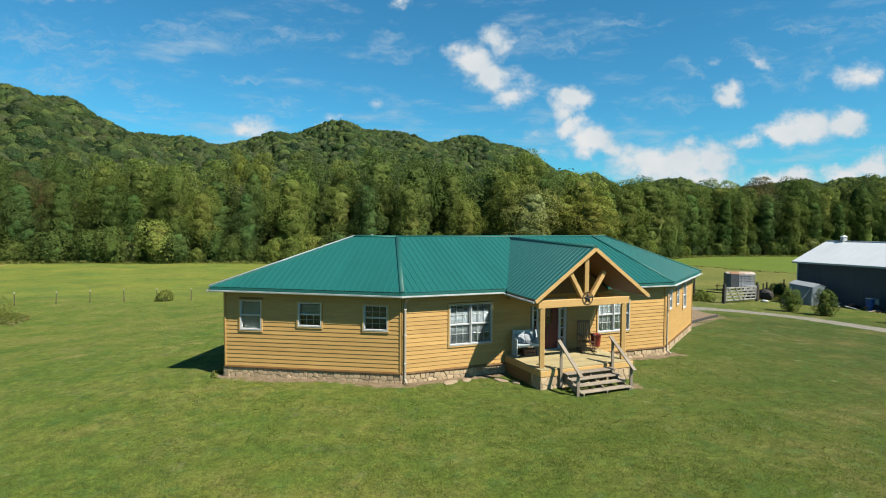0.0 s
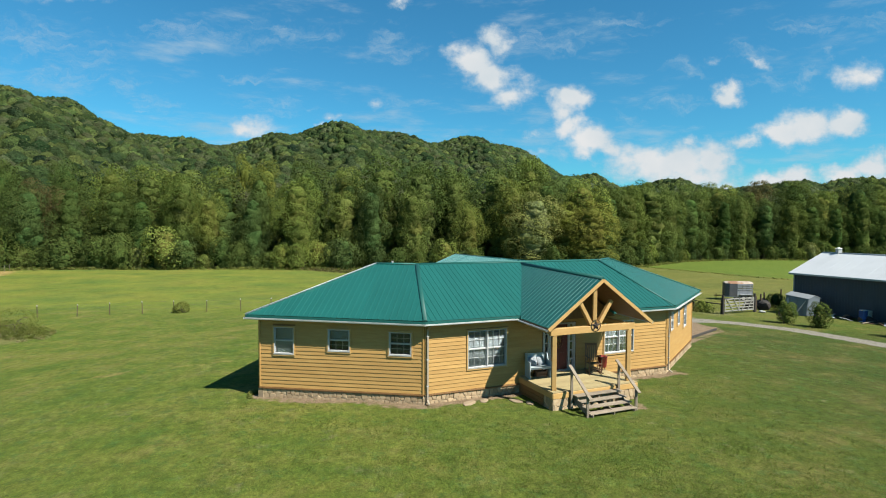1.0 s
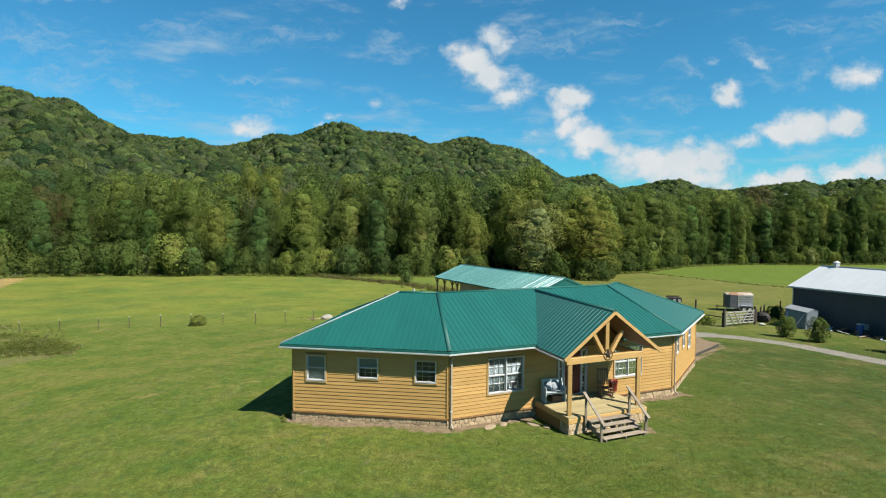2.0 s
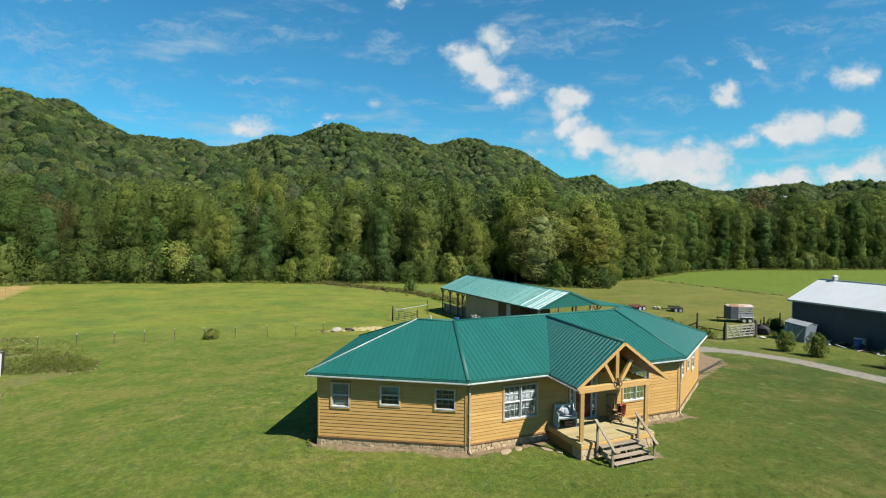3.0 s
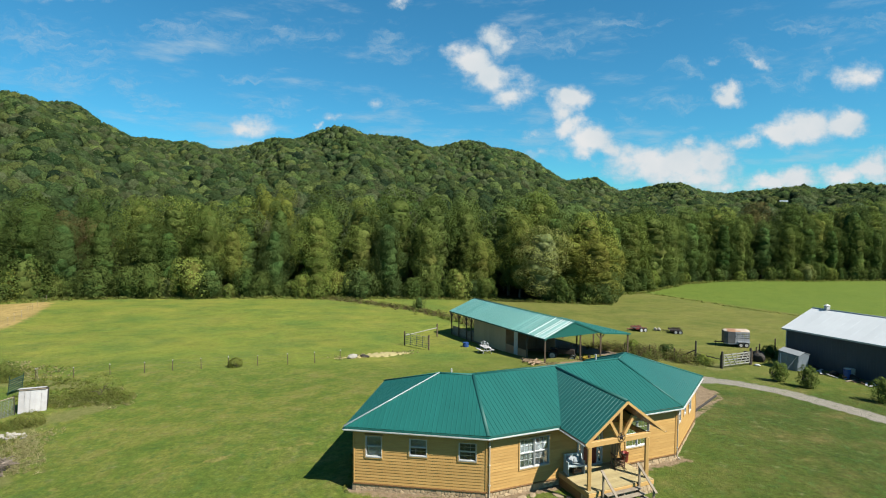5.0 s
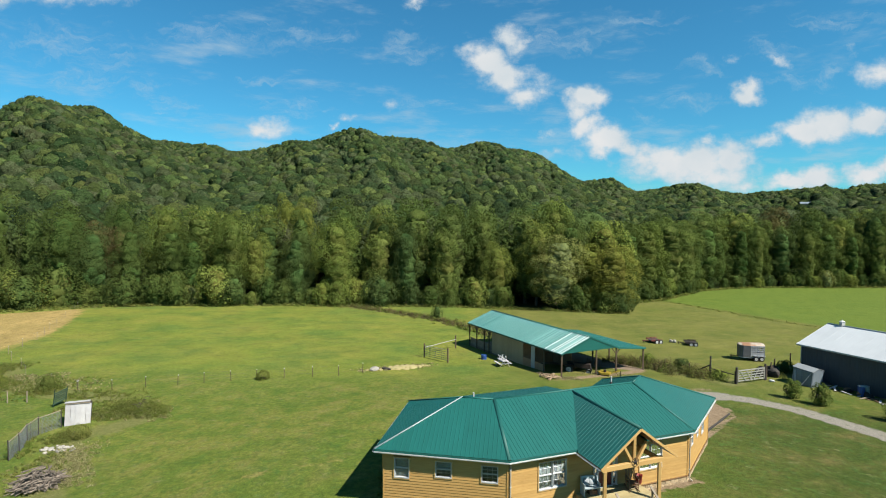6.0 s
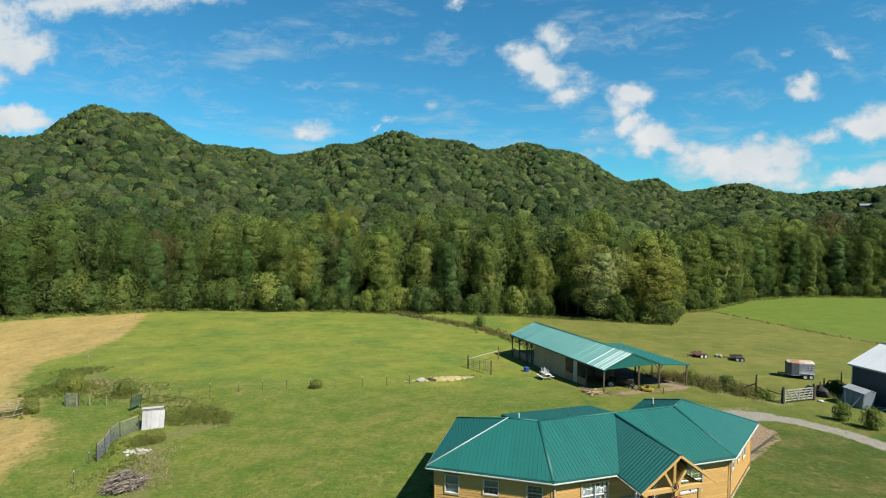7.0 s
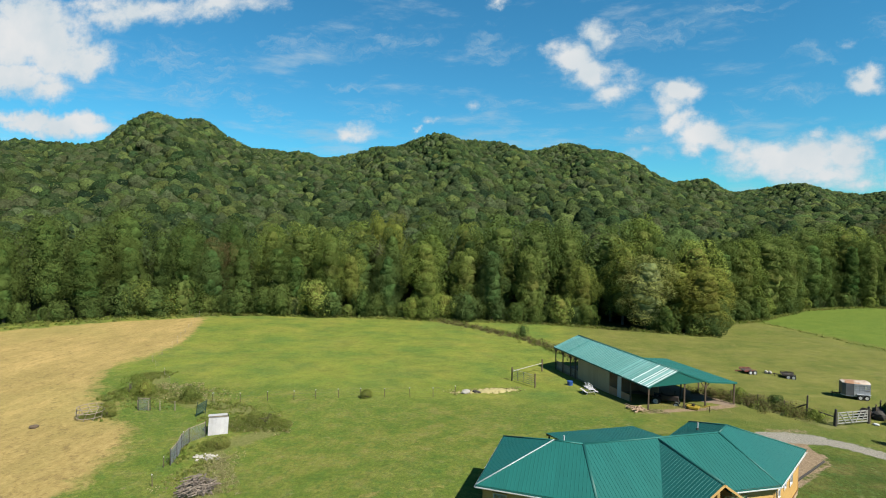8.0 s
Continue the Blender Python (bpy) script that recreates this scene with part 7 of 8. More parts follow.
def build_gate():
    a, b = Vector((25.05, 47.9, 0)), Vector((28.85, 49.5, 0))
    turn = math.degrees(math.atan2(b.y - a.y, b.x - a.x))
    ln = (b - a).length
    m, at = ground_frame(a.x, a.y, turn)
    gate = thing("farm_gate", m, "weathered white wooden five-bar farm gate, shut", "gate")
    drop = float(land(b.x, b.y)) - float(land(a.x, a.y))
    for x in (-0.02, ln + 0.02):
        Geo().tube(at(x, 0, -0.4), at(x, 0, 1.75), 0.12, 9, 0.11).make("gate_post", DARKWOOD, gate, "thick dark gate post")
    for k in range(5):
        z = 0.28 + k * 0.27
        Geo().beam(at(0.16, -0.03, z), at(ln - 0.16, -0.03, z + drop), 0.03, 0.12, 0.006).make("bar", GATEWOOD, gate)
    for x in (0.2, ln * 0.5, ln - 0.2):
        Geo().beam(at(x, -0.07, 0.2), at(x, -0.07, 1.45), 0.10, 0.03, 0.006, at(0, 1, 0) - at(0, 0, 0)).make("upright", GATEWOOD, gate)
    for x0, x1 in ((0.35, 1.25), (1.25, 2.0), (2.35, 3.1), (3.1, 3.8)):
        up = (0.25, 1.42) if x0 > 2.2 else (1.42, 0.25)
        Geo().beam(at(x0, -0.10, up[0]), at(x1, -0.10, up[1]), 0.03, 0.10, 0.006).make("diagonal", GATEWOOD, gate)
    p = thing("brace_post", pose(23.6, 50.6, float(land(23.6, 50.6))), "dark wooden corner post with slanting brace", "post")
    z = float(land(23.6, 50.6))
    Geo().tube((23.6, 50.6, z - 0.3), (23.6, 50.6, z + 2.3), 0.10, 8, 0.09).make("post", DARKWOOD, p)
    Geo().tube((23.55, 50.65, z + 1.3), (22.2, 51.9, z + 0.2), 0.06, 7).make("brace", DARKWOOD, p)
    Geo().tube((23.65, 50.55, z + 0.95), (25.05, 47.95, z + 0.95), 0.05, 7).make("rail", DARKWOOD, p)


build_gate()


def build_pen():
    pts = [(-8.1, 58.4), (-5.1, 55.6)]
    z = float(land(*pts[0]))
    pen = thing("corral_panel", pose(*pts[0], z), "grey tubular metal corral panels standing open", "fence panel")
    a, b = Vector((*pts[0], z)), Vector((*pts[1], float(land(*pts[1]))))
    c = Vector((-4.2, 64.0, float(land(-4.2, 64.0))))
    for p in (a, b, c):
        Geo().tube(p - Vector((0, 0, 0.3)), p + Vector((0, 0, 1.75)), 0.09, 8).make("post", OLDPOST, pen)
    for k in range(6):
        h = Vector((0, 0, 0.25 + 0.25 * k))
        Geo().tube(a + h, b + h, 0.028, 6).make("bar", GATEWOOD, pen)
    for t in (0.25, 0.5, 0.75):
        q = a.lerp(b, t)
        Geo().tube(q + Vector((0, 0, 0.2)), q + Vector((0, 0, 1.52)), 0.028, 6).make("upright", GATEWOOD, pen)
    Geo().tube(a + Vector((0, 0, 1.2)), c + Vector((0, 0, 1.2)), 0.05, 6).make("rail", GATEWOOD, pen)


build_pen()


# ---- weeds, scrub and grass ----
def blades(name, spots, material, label, category, seed, rise=(0.5, 1.1), wide=(0.02, 0.05), per=60, spread_r=0.5, lean=0.28):
    """Tall loose growth: upright blades with small leaves, as one mass."""
    rng = np.random.default_rng(seed)
    c = np.array(spots, float)
    idx = np.repeat(np.arange(len(c)), per)
    n = len(idx)
    x = c[idx, 0] + rng.normal(size=n) * spread_r * c[idx, 2]
    y = c[idx, 1] + rng.normal(size=n) * spread_r * c[idx, 2]
    z = land(x, y)
    h = rng.uniform(*rise, n) * c[idx, 2]
    base = np.stack([x, y, z], -1)
    tip = base + np.stack([rng.normal(size=n) * lean * h, rng.normal(size=n) * lean * h, h], -1)
    a = rng.uniform(0, 6.28, n)
    side = np.stack([np.cos(a), np.sin(a), np.zeros(n)], -1) * rng.uniform(*wide, n)[:, None]
    midp = base * 0.45 + tip * 0.55 + rng.normal(size=(n, 3)) * 0.04 * h[:, None]
    verts = np.stack([base - side, base + side, midp + side * 1.1, tip, midp - side * 1.1], axis=1).reshape(-1, 3)
    me = bpy.data.meshes.new(name)
    me.vertices.add(5 * n), me.loops.add(5 * n), me.polygons.add(n)
    me.vertices.foreach_set("co", verts.astype(np.float32).ravel())
    me.loops.foreach_set("vertex_index", np.arange(5 * n, dtype=np.int32))
    me.polygons.foreach_set("loop_start", np.arange(0, 5 * n, 5, dtype=np.int32))
    at = me.attributes.new("tint", "FLOAT", "FACE")
    at.data.foreach_set("value", rng.uniform(0, 1, n).astype(np.float32))
    me.materials.append(material)
    me.update(calc_edges=True)
    return tagged(new(name, me), label, category, kind="stuff")


def scrub(name, spots, material, label, category, seed, per=60, leaf=(0.022, 0.055), tall=0.75):
    """Low leafy growth in rounded uneven clumps, with a few stalks standing out, as one mass."""
    rng = np.random.default_rng(seed)
    c = np.array(spots, float)
    idx = np.repeat(np.arange(len(c)), per)
    n = len(idx)
    d = rng.normal(size=(n, 3))
    d[:, 2] = np.abs(d[:, 2])
    d /= np.linalg.norm(d, axis=1, keepdims=True)
    r = c[idx, 2] * rng.uniform(0.55, 1.05, n)
    x, y = c[idx, 0] + d[:, 0] * r * 0.55, c[idx, 1] + d[:, 1] * r * 0.55
    p = np.stack([x, y, land(x, y) + d[:, 2] * r * tall], -1)
    nrm = d + rng.normal(size=(n, 3)) * 0.4 + np.array([0, 0, 0.5])
    me = quad_mesh(name, p, nrm, rng.uniform(*leaf, n) * np.where(rng.random(n) < 0.08, 1.8, 1.0), material, tint=np.repeat(rng.uniform(0, 1, len(c)), per), ratio=0.55, rng=rng)
    return tagged(new(name, me), label, category, kind="stuff")


def along(pts, step, rng, width, size=(0.7, 1.3)):
    out = []
    for (ax, ay), (bx, by) in zip(pts, pts[1:]):
        n = max(1, int(math.hypot(bx - ax, by - ay) / step))
        for k in range(n):
            t = (k + rng.random()) / n
            out.append((ax + (bx - ax) * t + rng.gauss(0, width), ay + (by - ay) * t + rng.gauss(0, width), rng.uniform(*size)))
    return out


BROWNWEED = foliage("brown seeding weeds", [(0.105, 0.082, 0.038), (0.082, 0.070, 0.032), (0.120, 0.100, 0.050)], 0.16, 0.4)
wr = random.Random(9)


def patch(cx, cy, a, b, n, rng, size=(0.5, 1.1)):
    """Spots strewn over an uneven oval, larger towards its middle."""
    out = []
    while len(out) < n:
        x, y = rng.uniform(-1, 1), rng.uniform(-1, 1)
        r = math.hypot(x, y) * (1 + 0.22 * math.sin(3 * math.atan2(y, x) + cx))
        if r < 1:
            out.append((cx + a * x, cy + b * y, (size[0] + (size[1] - size[0]) * (1 - r)) * rng.uniform(0.75, 1.25)))
    return out


scrub("weeds", along([(15.6, 57.0), (19.6, 54.4), (22.2, 52.0), (24.4, 49.6)], 0.075, wr, 0.9, (0.5, 1.3)), WEED, "green weeds grown along the fence", "weeds", 1, per=110, leaf=(0.03, 0.075), tall=0.95)
scrub("weeds", along([(15.0, 57.4), (19.6, 54.8), (22.0, 52.6), (23.6, 50.8)], 0.05, wr, 0.9, (0.5, 1.4)), BROWNWEED, "dry brown weeds along the fence", "weeds", 2, per=90, leaf=(0.03, 0.07), tall=0.95)
scrub("weeds", patch(-32.3, 37.2, 3.6, 2.3, 240, wr, (0.4, 1.5)), WEED, "scrub of green weeds in the field", "weeds", 3, per=110)
scrub("weeds", patch(-32.0, 37.0, 4.2, 2.8, 60, wr, (0.3, 0.9)), DRYWEED, "dry stalks among the field scrub", "weeds", 15)
scrub("weeds", patch(-33.6, 31.3, 1.4, 1.2, 70, wr, (0.3, 0.9)), WEED, "green weeds below the white hut", "weeds", 4, per=90)
scrub("weeds", patch(-35.2, 29.6, 1.4, 2.4, 70, wr, (0.2, 0.45)), WEED, "green weeds along the mesh panels", "weeds", 17, per=70)
scrub("weeds", along([(-31.8, 29.4), (-30.6, 27.6), (-29.0, 25.6), (-28.0, 23.6)], 0.035, wr, 0.55, (0.18, 0.5)), DRYWEED, "dry straw-coloured weeds round the brush pile", "weeds", 5, per=50, leaf=(0.02, 0.045))
scrub("weeds", patch(-32.0, 26.6, 1.6, 2.6, 90, wr, (0.15, 0.4)), WEED, "low green weeds round the brush pile", "weeds", 18, per=60)
scrub("weeds", patch(-51.6, 43.6, 3.4, 3.2, 200, wr, (0.4, 1.3)), WEED, "rough green scrub round the old pen", "weeds", 6, per=100)
scrub("weeds", patch(-54.6, 49.8, 2.4, 3.2, 120, wr, (0.35, 1.1)), WEED, "rough olive scrub along the stubble", "weeds", 19, per=90)
scrub("weeds", patch(-44.2, 42.6, 2.0, 1.5, 90, wr, (0.35, 1.1)), WEED, "rough green scrub by the fence corner", "weeds", 16, per=90)
scrub("weeds", patch(-38.5, 41.6, 3.4, 1.4, 110, wr, (0.2, 0.6)), WEED, "low rough weeds along the field fence", "weeds", 20, per=70)
scrub("weeds", patch(-48.2, 46.0, 3.4, 3.4, 190, wr, (0.15, 0.4)), DRYWEED, "dry grass in the old pen", "weeds", 7)
scrub("weeds", patch(-49.6, 36.0, 2.0, 1.2, 80, wr, (0.3, 0.95)), WEED, "weeds grown round the hay ring", "weeds", 8, per=80)
scrub("weeds", patch(-47.2, 43.6, 6.5, 4.8, 420, wr, (0.12, 0.42)), WEED, "long rough grass over the old pen", "weeds", 24, per=50)
scrub("weeds", patch(-44.5, 45.0, 5.5, 3.0, 150, wr, (0.10, 0.30)), DRYWEED, "pale dry grass by the field fence", "weeds", 25, per=50)
scrub("weeds", patch(-31.2, 26.4, 2.6, 4.6, 240, wr, (0.08, 0.28)), DRYWEED, "thin dry grass round the brush pile", "weeds", 26, per=40, leaf=(0.015, 0.04))
scrub("weeds", patch(-36.6, 37.8, 2.6, 2.2, 120, wr, (0.15, 0.5)), WEED, "rough green weeds behind the white hut", "weeds", 27, per=60)
scrub("weeds", along([(-14.8, 51.4), (-11.0, 52.7), (-7.0, 54.2)], 0.04, wr, 0.6, (0.08, 0.24)), DRYWEED, "loose pale straw strewn over the heap", "straw", 29, per=40, leaf=(0.02, 0.06))
scrub("weeds", patch(7.2, 47.6, 1.9, 0.9, 160, wr, (0.06, 0.16)), DRYWEED, "loose straw strewn round the barn post", "straw", 21, per=40, leaf=(0.02, 0.05))
scrub("weeds", patch(12.4, 50.6, 3.6, 1.1, 150, wr, (0.06, 0.14)), DRYWEED, "loose straw strewn before the barn", "straw", 22, per=40, leaf=(0.02, 0.05))
scrub("weeds", along([(-27, 104), (-17, 96), (-8, 88.5), (-1, 78), (2.5, 70.5)], 0.18, wr, 0.8, (0.4, 1.2)), BROWNWEED, "brown weeds along the ditch", "weeds", 9, per=40, leaf=(0.05, 0.10))
scrub("weeds", along([(-27, 104.5), (-8, 89.2), (2.5, 71)], 0.22, wr, 0.9, (0.4, 1.1)), WEED, "green weeds along the ditch", "weeds", 10, per=34, leaf=(0.06, 0.13))
scrub("weeds", along([(44.3, 118.4), (48.8, 102.6), (53.6, 90.0), (60, 78)], 0.20, wr, 0.6, (0.05, 0.20)), WEED, "low weeds along the crop's edge", "weeds", 23, per=30, leaf=(0.05, 0.11))
scrub("weeds", along([(30.4, 50.3), (34.2, 54.5)], 0.14, wr, 0.7, (0.4, 0.9)), WEED, "weeds behind the small shed", "weeds", 11)
scrub("weeds", along([tuple(hp(*q)[:2]) for q in ((-12.3, 3.4), (-12.0, 3.9), (-9.6, 10.3))], 0.25, wr, 0.12, (0.12, 0.3)), WEED, "weeds at the foot of the end wall", "weeds", 12, per=40, leaf=(0.02, 0.05))
scrub("wood_edge_grass", [(x, float(wood_edge(x)) - 1.6 + wr.uniform(-1.4, 1.0), wr.uniform(0.4, 1.0)) for x in np.arange(-125, 130, 0.22)], WEED, "green unmown grass along the wood's edge", "grass", 14, per=26, leaf=(0.08, 0.16))

verge = []
for x in np.arange(-116, -66, 0.12):
    lo, hi = float(np.interp(x, [-130, -104.7, -99.5, -92.5, -83.9, -80, -66], [45, 72.8, 79.7, 86.5, 92.6, 95.7, 101])), float(wood_edge(x))
    verge.append((x, wr.uniform(lo + 0.5, hi + 1.0), wr.uniform(0.35, 0.8)))
scrub("verge_grass", verge, WEED, "tall yellow-green grass between the stubble and the wood", "grass", 28, per=40, leaf=(0.08, 0.16))


def lawn_tufts():
    rng = np.random.default_rng(5)
    n = 42000
    x = 2 + rng.normal(size=n) * 11
    y = 2.5 + 26 * rng.beta(1.0, 1.5, n)
    ring = [tuple(hp(*p)[:2]) for p in WALLS]
    inside = np.zeros(n, bool)
    for (ax, ay), (bx, by) in zip(ring, ring[1:] + ring[:1]):
        cross = ((ay > y) != (by > y)) & (x < (bx - ax) * (y - ay) / (by - ay + 1e-9) + ax)
        inside ^= cross
    p = np.stack([x, y], -1) - np.array(HOUSE_AT)
    u, v = p @ np.array([HU.x, HU.y]), p @ np.array([HV.x, HV.y])
    porch = (u > -2.3) & (u < 2.4) & (v > -3.5) & (v < 0.5)
    bare = segment_distance(x, y, ring[:4]) < 0.45
    clump = 0.5 + 0.5 * np.sin(x * 1.1 + 2 * np.sin(y * 0.7)) * np.sin(y * 1.3 + 1.5 * np.sin(x * 0.9))
    keep = ~(inside | porch | bare) & (rng.random(n) < 0.15 + 0.85 * clump) & (np.hypot(x - 2, (y - 8)) < 6 + 14 * rng.random(n))
    spots = np.stack([x[keep], y[keep], rng.uniform(0.6, 1.3, keep.sum())], -1)
    blades("lawn_grass", spots, GRASS, "short uneven mown lawn grass", "grass", 6, rise=(0.02, 0.05), wide=(0.004, 0.008), per=8, spread_r=0.10, lean=1.4)


lawn_tufts()


# ---- shrubs standing alone ----
def build_shrubs():
    rng = np.random.default_rng(31)
    pr = random.Random(31)
    for x, y, w, h, mat, label in ((27.9, 43.1, 0.80, 1.75, LEAF, "feathery grey-green evergreen shrub on the verge"), (29.2, 41.1, 0.88, 1.9, LEAF, "feathery grey-green evergreen shrub on the verge"),
                                   (32.9, 37.2, 1.0, 2.0, LEAF, "feathery evergreen shrub beside the drive"), (-24.5, 47.4, 0.75, 0.80, WEED, "small lone bush in the meadow"), (-7.6, 88.7, 1.3, 2.2, LEAF_DARK, "dark bush standing by the ditch"),
                                   (-33.0, 31.4, 1.0, 0.75, WEED, "straggling bush below the white hut"), (-31.8, 37.4, 1.8, 1.5, WEED, "low spreading bush in the meadow"), (-52.6, 44.2, 1.6, 1.7, WEED, "bush grown over the old pen"),
                                   (-50.0, 43.2, 1.4, 1.5, LEAF, "bush grown over the old pen"), (-44.0, 42.8, 1.3, 1.4, LEAF, "bush beside the old pen"), (-48.9, 36.4, 0.9, 1.4, WEED, "bush grown through the hay ring"),
                                   (21.6, 53.2, 0.9, 1.3, LEAF_DARK, "dark bush in the weedy fence"), (18.6, 55.6, 1.0, 1.2, LEAF, "green bush in the weedy fence"), (24.2, 49.8, 0.7, 0.9, LEAF, "green bush at the fence corner"), (33.0, 53.0, 1.0, 1.2, LEAF_DARK, "dark bush behind the small shed")):
        crown = crown_mesh(rng, crown_points(rng, h, w, 40, 4200, low=0.02), (0.018, 0.045), mat)
        tree("shrub", x, y, make_trunk(pr, h, 0.05, w * 0.4), crown, (1, 1), pr.uniform(0, 360), label, "shrub", "")


build_shrubs()


# ---- white hut, mesh fence and hay ring ----
def build_hut():
    m, at = ground_frame(-34.85, 34.0, 31)
    m = m @ pose(0, 0, 0, 0, 4, 0) @ Matrix.Diagonal((0.86, 1, 1, 1))

    def at(a, b, c):
        return m @ Vector((a, b, c))

    hut = thing("animal_hut", m, "small weathered white board hut with a lean-to roof", "hut")
    for k in range(5):
        x = -0.98 + k * 0.40
        Geo().beam(at(x + 0.2, 0, -0.2), at(x + 0.2, 0, 1.70), 0.395, 0.03, 0.006, at(0, 1, 0) - at(0, 0, 0)).make("front_board", WHITEBOARD, hut)
    # side and back walls are dark: their shade is put into the board colour
    for s in (-1.0, 1.0):
        Geo().slab([at(s, 0.02, -0.2), at(s, 1.3, -0.2), at(s, 1.3, 1.52), at(s, 0.02, 1.80)], at(0.04, 0, 0) - at(0, 0, 0)).make("side_wall", DARKWOOD, hut)
    Geo().slab([at(-1.0, 1.3, -0.2), at(1.04, 1.3, -0.2), at(1.04, 1.3, 1.52), at(-1.0, 1.3, 1.52)], at(0, 0.04, 0) - at(0, 0, 0)).make("back_wall", DARKWOOD, hut)
    Geo().slab([at(-1.08, -0.12, 1.88), at(0.90, -0.12, 1.93), at(0.90, 1.4, 1.60), at(-1.08, 1.4, 1.55)], (0, 0, -0.05)).make("roof", WHITEBOARD, hut)
    Geo().beam(at(-1.0, -0.05, 1.76), at(0.95, -0.05, 1.78), 0.05, 0.10, 0.01).make("lintel", GREYWOOD, hut)
    netting = surface("grey galvanised netting", (0.190, 0.205, 0.205), (0.120, 0.130, 0.130), 4.0, 20.0, 0.6, 0.3)
    for run in ([(-35.7, 33.4), (-36.3, 31.8), (-36.0, 30.3), (-35.2, 28.6), (-34.8, 27.2)], [(-47.1, 38.5), (-45.9, 38.8)]):
        f = thing("mesh_panel", pose(*run[0], float(land(*run[0]))), "grey sagging wire mesh panels on thin posts", "fence panel", "mesh panels")
        feet = [Vector((x, y, float(land(x, y)))) for x, y in run]
        for q in feet:
            Geo().tube(q - Vector((0, 0, 0.4)), q + Vector((0, 0, 1.45)), 0.035, 6).make("post", DARKWOOD, f)
        for q0, q1 in zip(feet, feet[1:]):
            g = Geo()
            n = max(3, int((q1 - q0).length / 0.09))
            for k in range(n + 1):
                q = q0.lerp(q1, k / n)
                sag = 0.10 * math.sin(math.pi * k / n)
                g.tube(q, q + Vector((0, 0, 1.3 - sag)), 0.009, 4, caps=False)
            for k in range(12):
                h = Vector((0, 0, 0.05 + k * 0.11))
                g.tube(q0 + h, q1 + h, 0.009, 4, caps=False)
            g.make("mesh", netting, f)
            Geo().tube(q0 + Vector((0, 0, 1.36)), q1 + Vector((0, 0, 1.30)), 0.03, 6).make("top_rail", GREYWOOD, f)
    green = surface("dark green painted slats", (0.017, 0.043, 0.029), (0.011, 0.029, 0.021), 4.0, 20.0, 0.6)
    m2, at2 = ground_frame(-39.4, 38.4, 70)
    p = thing("slatted_panel", m2, "dark green slatted panel leaning in the weeds", "panel")
    for k in range(6):
        Geo().beam(at2(-0.6, 0.25 - 0.06 * k, 0.25 + 0.2 * k), at2(0.6, 0.35 - 0.06 * k, 0.45 + 0.2 * k), 0.03, 0.11, 0.006).make("slat", green, p)
    for x in (-0.55, 0.55):
        Geo().beam(at2(x, 0.34, -0.1), at2(x, -0.02, 1.65), 0.06, 0.04, 0.006).make("stile", green, p)
    m3, at3 = ground_frame(-50.3, 35.6, 0)
    ring = thing("hay_ring", m3, "grey bent tubular hay ring lying in the weeds", "hay feeder")
    n = 22
    for z, r in ((0.25, 1.25), (0.75, 1.3), (1.15, 1.2)):
        g = Geo()
        for k in range(n):
            a0, a1 = 2 * math.pi * k / n, 2 * math.pi * (k + 1) / n
            g.tube(at3(r * math.cos(a0), r * math.sin(a0), z), at3(r * math.cos(a1), r * math.sin(a1), z), 0.035, 6, caps=False)
        g.make("hoop", GREYWOOD, ring)
    for k in range(9):
        a = 2 * math.pi * k / 9
        Geo().tube(at3(1.25 * math.cos(a), 1.25 * math.sin(a), -0.1), at3(1.2 * math.cos(a + 0.5), 1.2 * math.sin(a + 0.5), 1.2), 0.03, 6).make("bar", GREYWOOD, ring)


build_hut()
boulder("hay_clump", -53.4, 32.1, (0.4, 0.3, 0.2), OLDPOST, "dark clump of old hay dropped on the stubble", "hay", seed=12, sink=0.2)


# ---- vehicles and machines ----
def wheel(parent, at, x, y, z, r, w, axis_y=True):
    d = at(0, 1, 0) - at(0, 0, 0)
    c = at(x, y, z)
    g = Geo()
    n = 20
    side = at(1, 0, 0) - at(0, 0, 0)
    prof = [(-w / 2, r * 0.62), (-w / 2, r * 0.92), (-w * 0.32, r), (w * 0.32, r), (w / 2, r * 0.92), (w / 2, r * 0.62)]
    verts = [c + d * o + (side * math.cos(2 * math.pi * k / n) + Vector((0, 0, 1)) * math.sin(2 * math.pi * k / n)) * rr for k in range(n) for o, rr in prof]
    m = len(prof)
    faces = [(k * m + j, ((k + 1) % n) * m + j, ((k + 1) % n) * m + (j + 1) % m, k * m + (j + 1) % m) for k in range(n) for j in range(m)]
    tyre = g.add(verts, faces).make("wheel", TYRE, parent, "black tyre on a white rim", smooth=False)
    Geo().tube(c - d * w * 0.38, c + d * w * 0.38, r * 0.64, 14).make("rim", RIM, tyre)
    Geo().tube(c - d * w * 0.55, c + d * w * 0.55, r * 0.18, 10).make("hub", ALU, tyre)


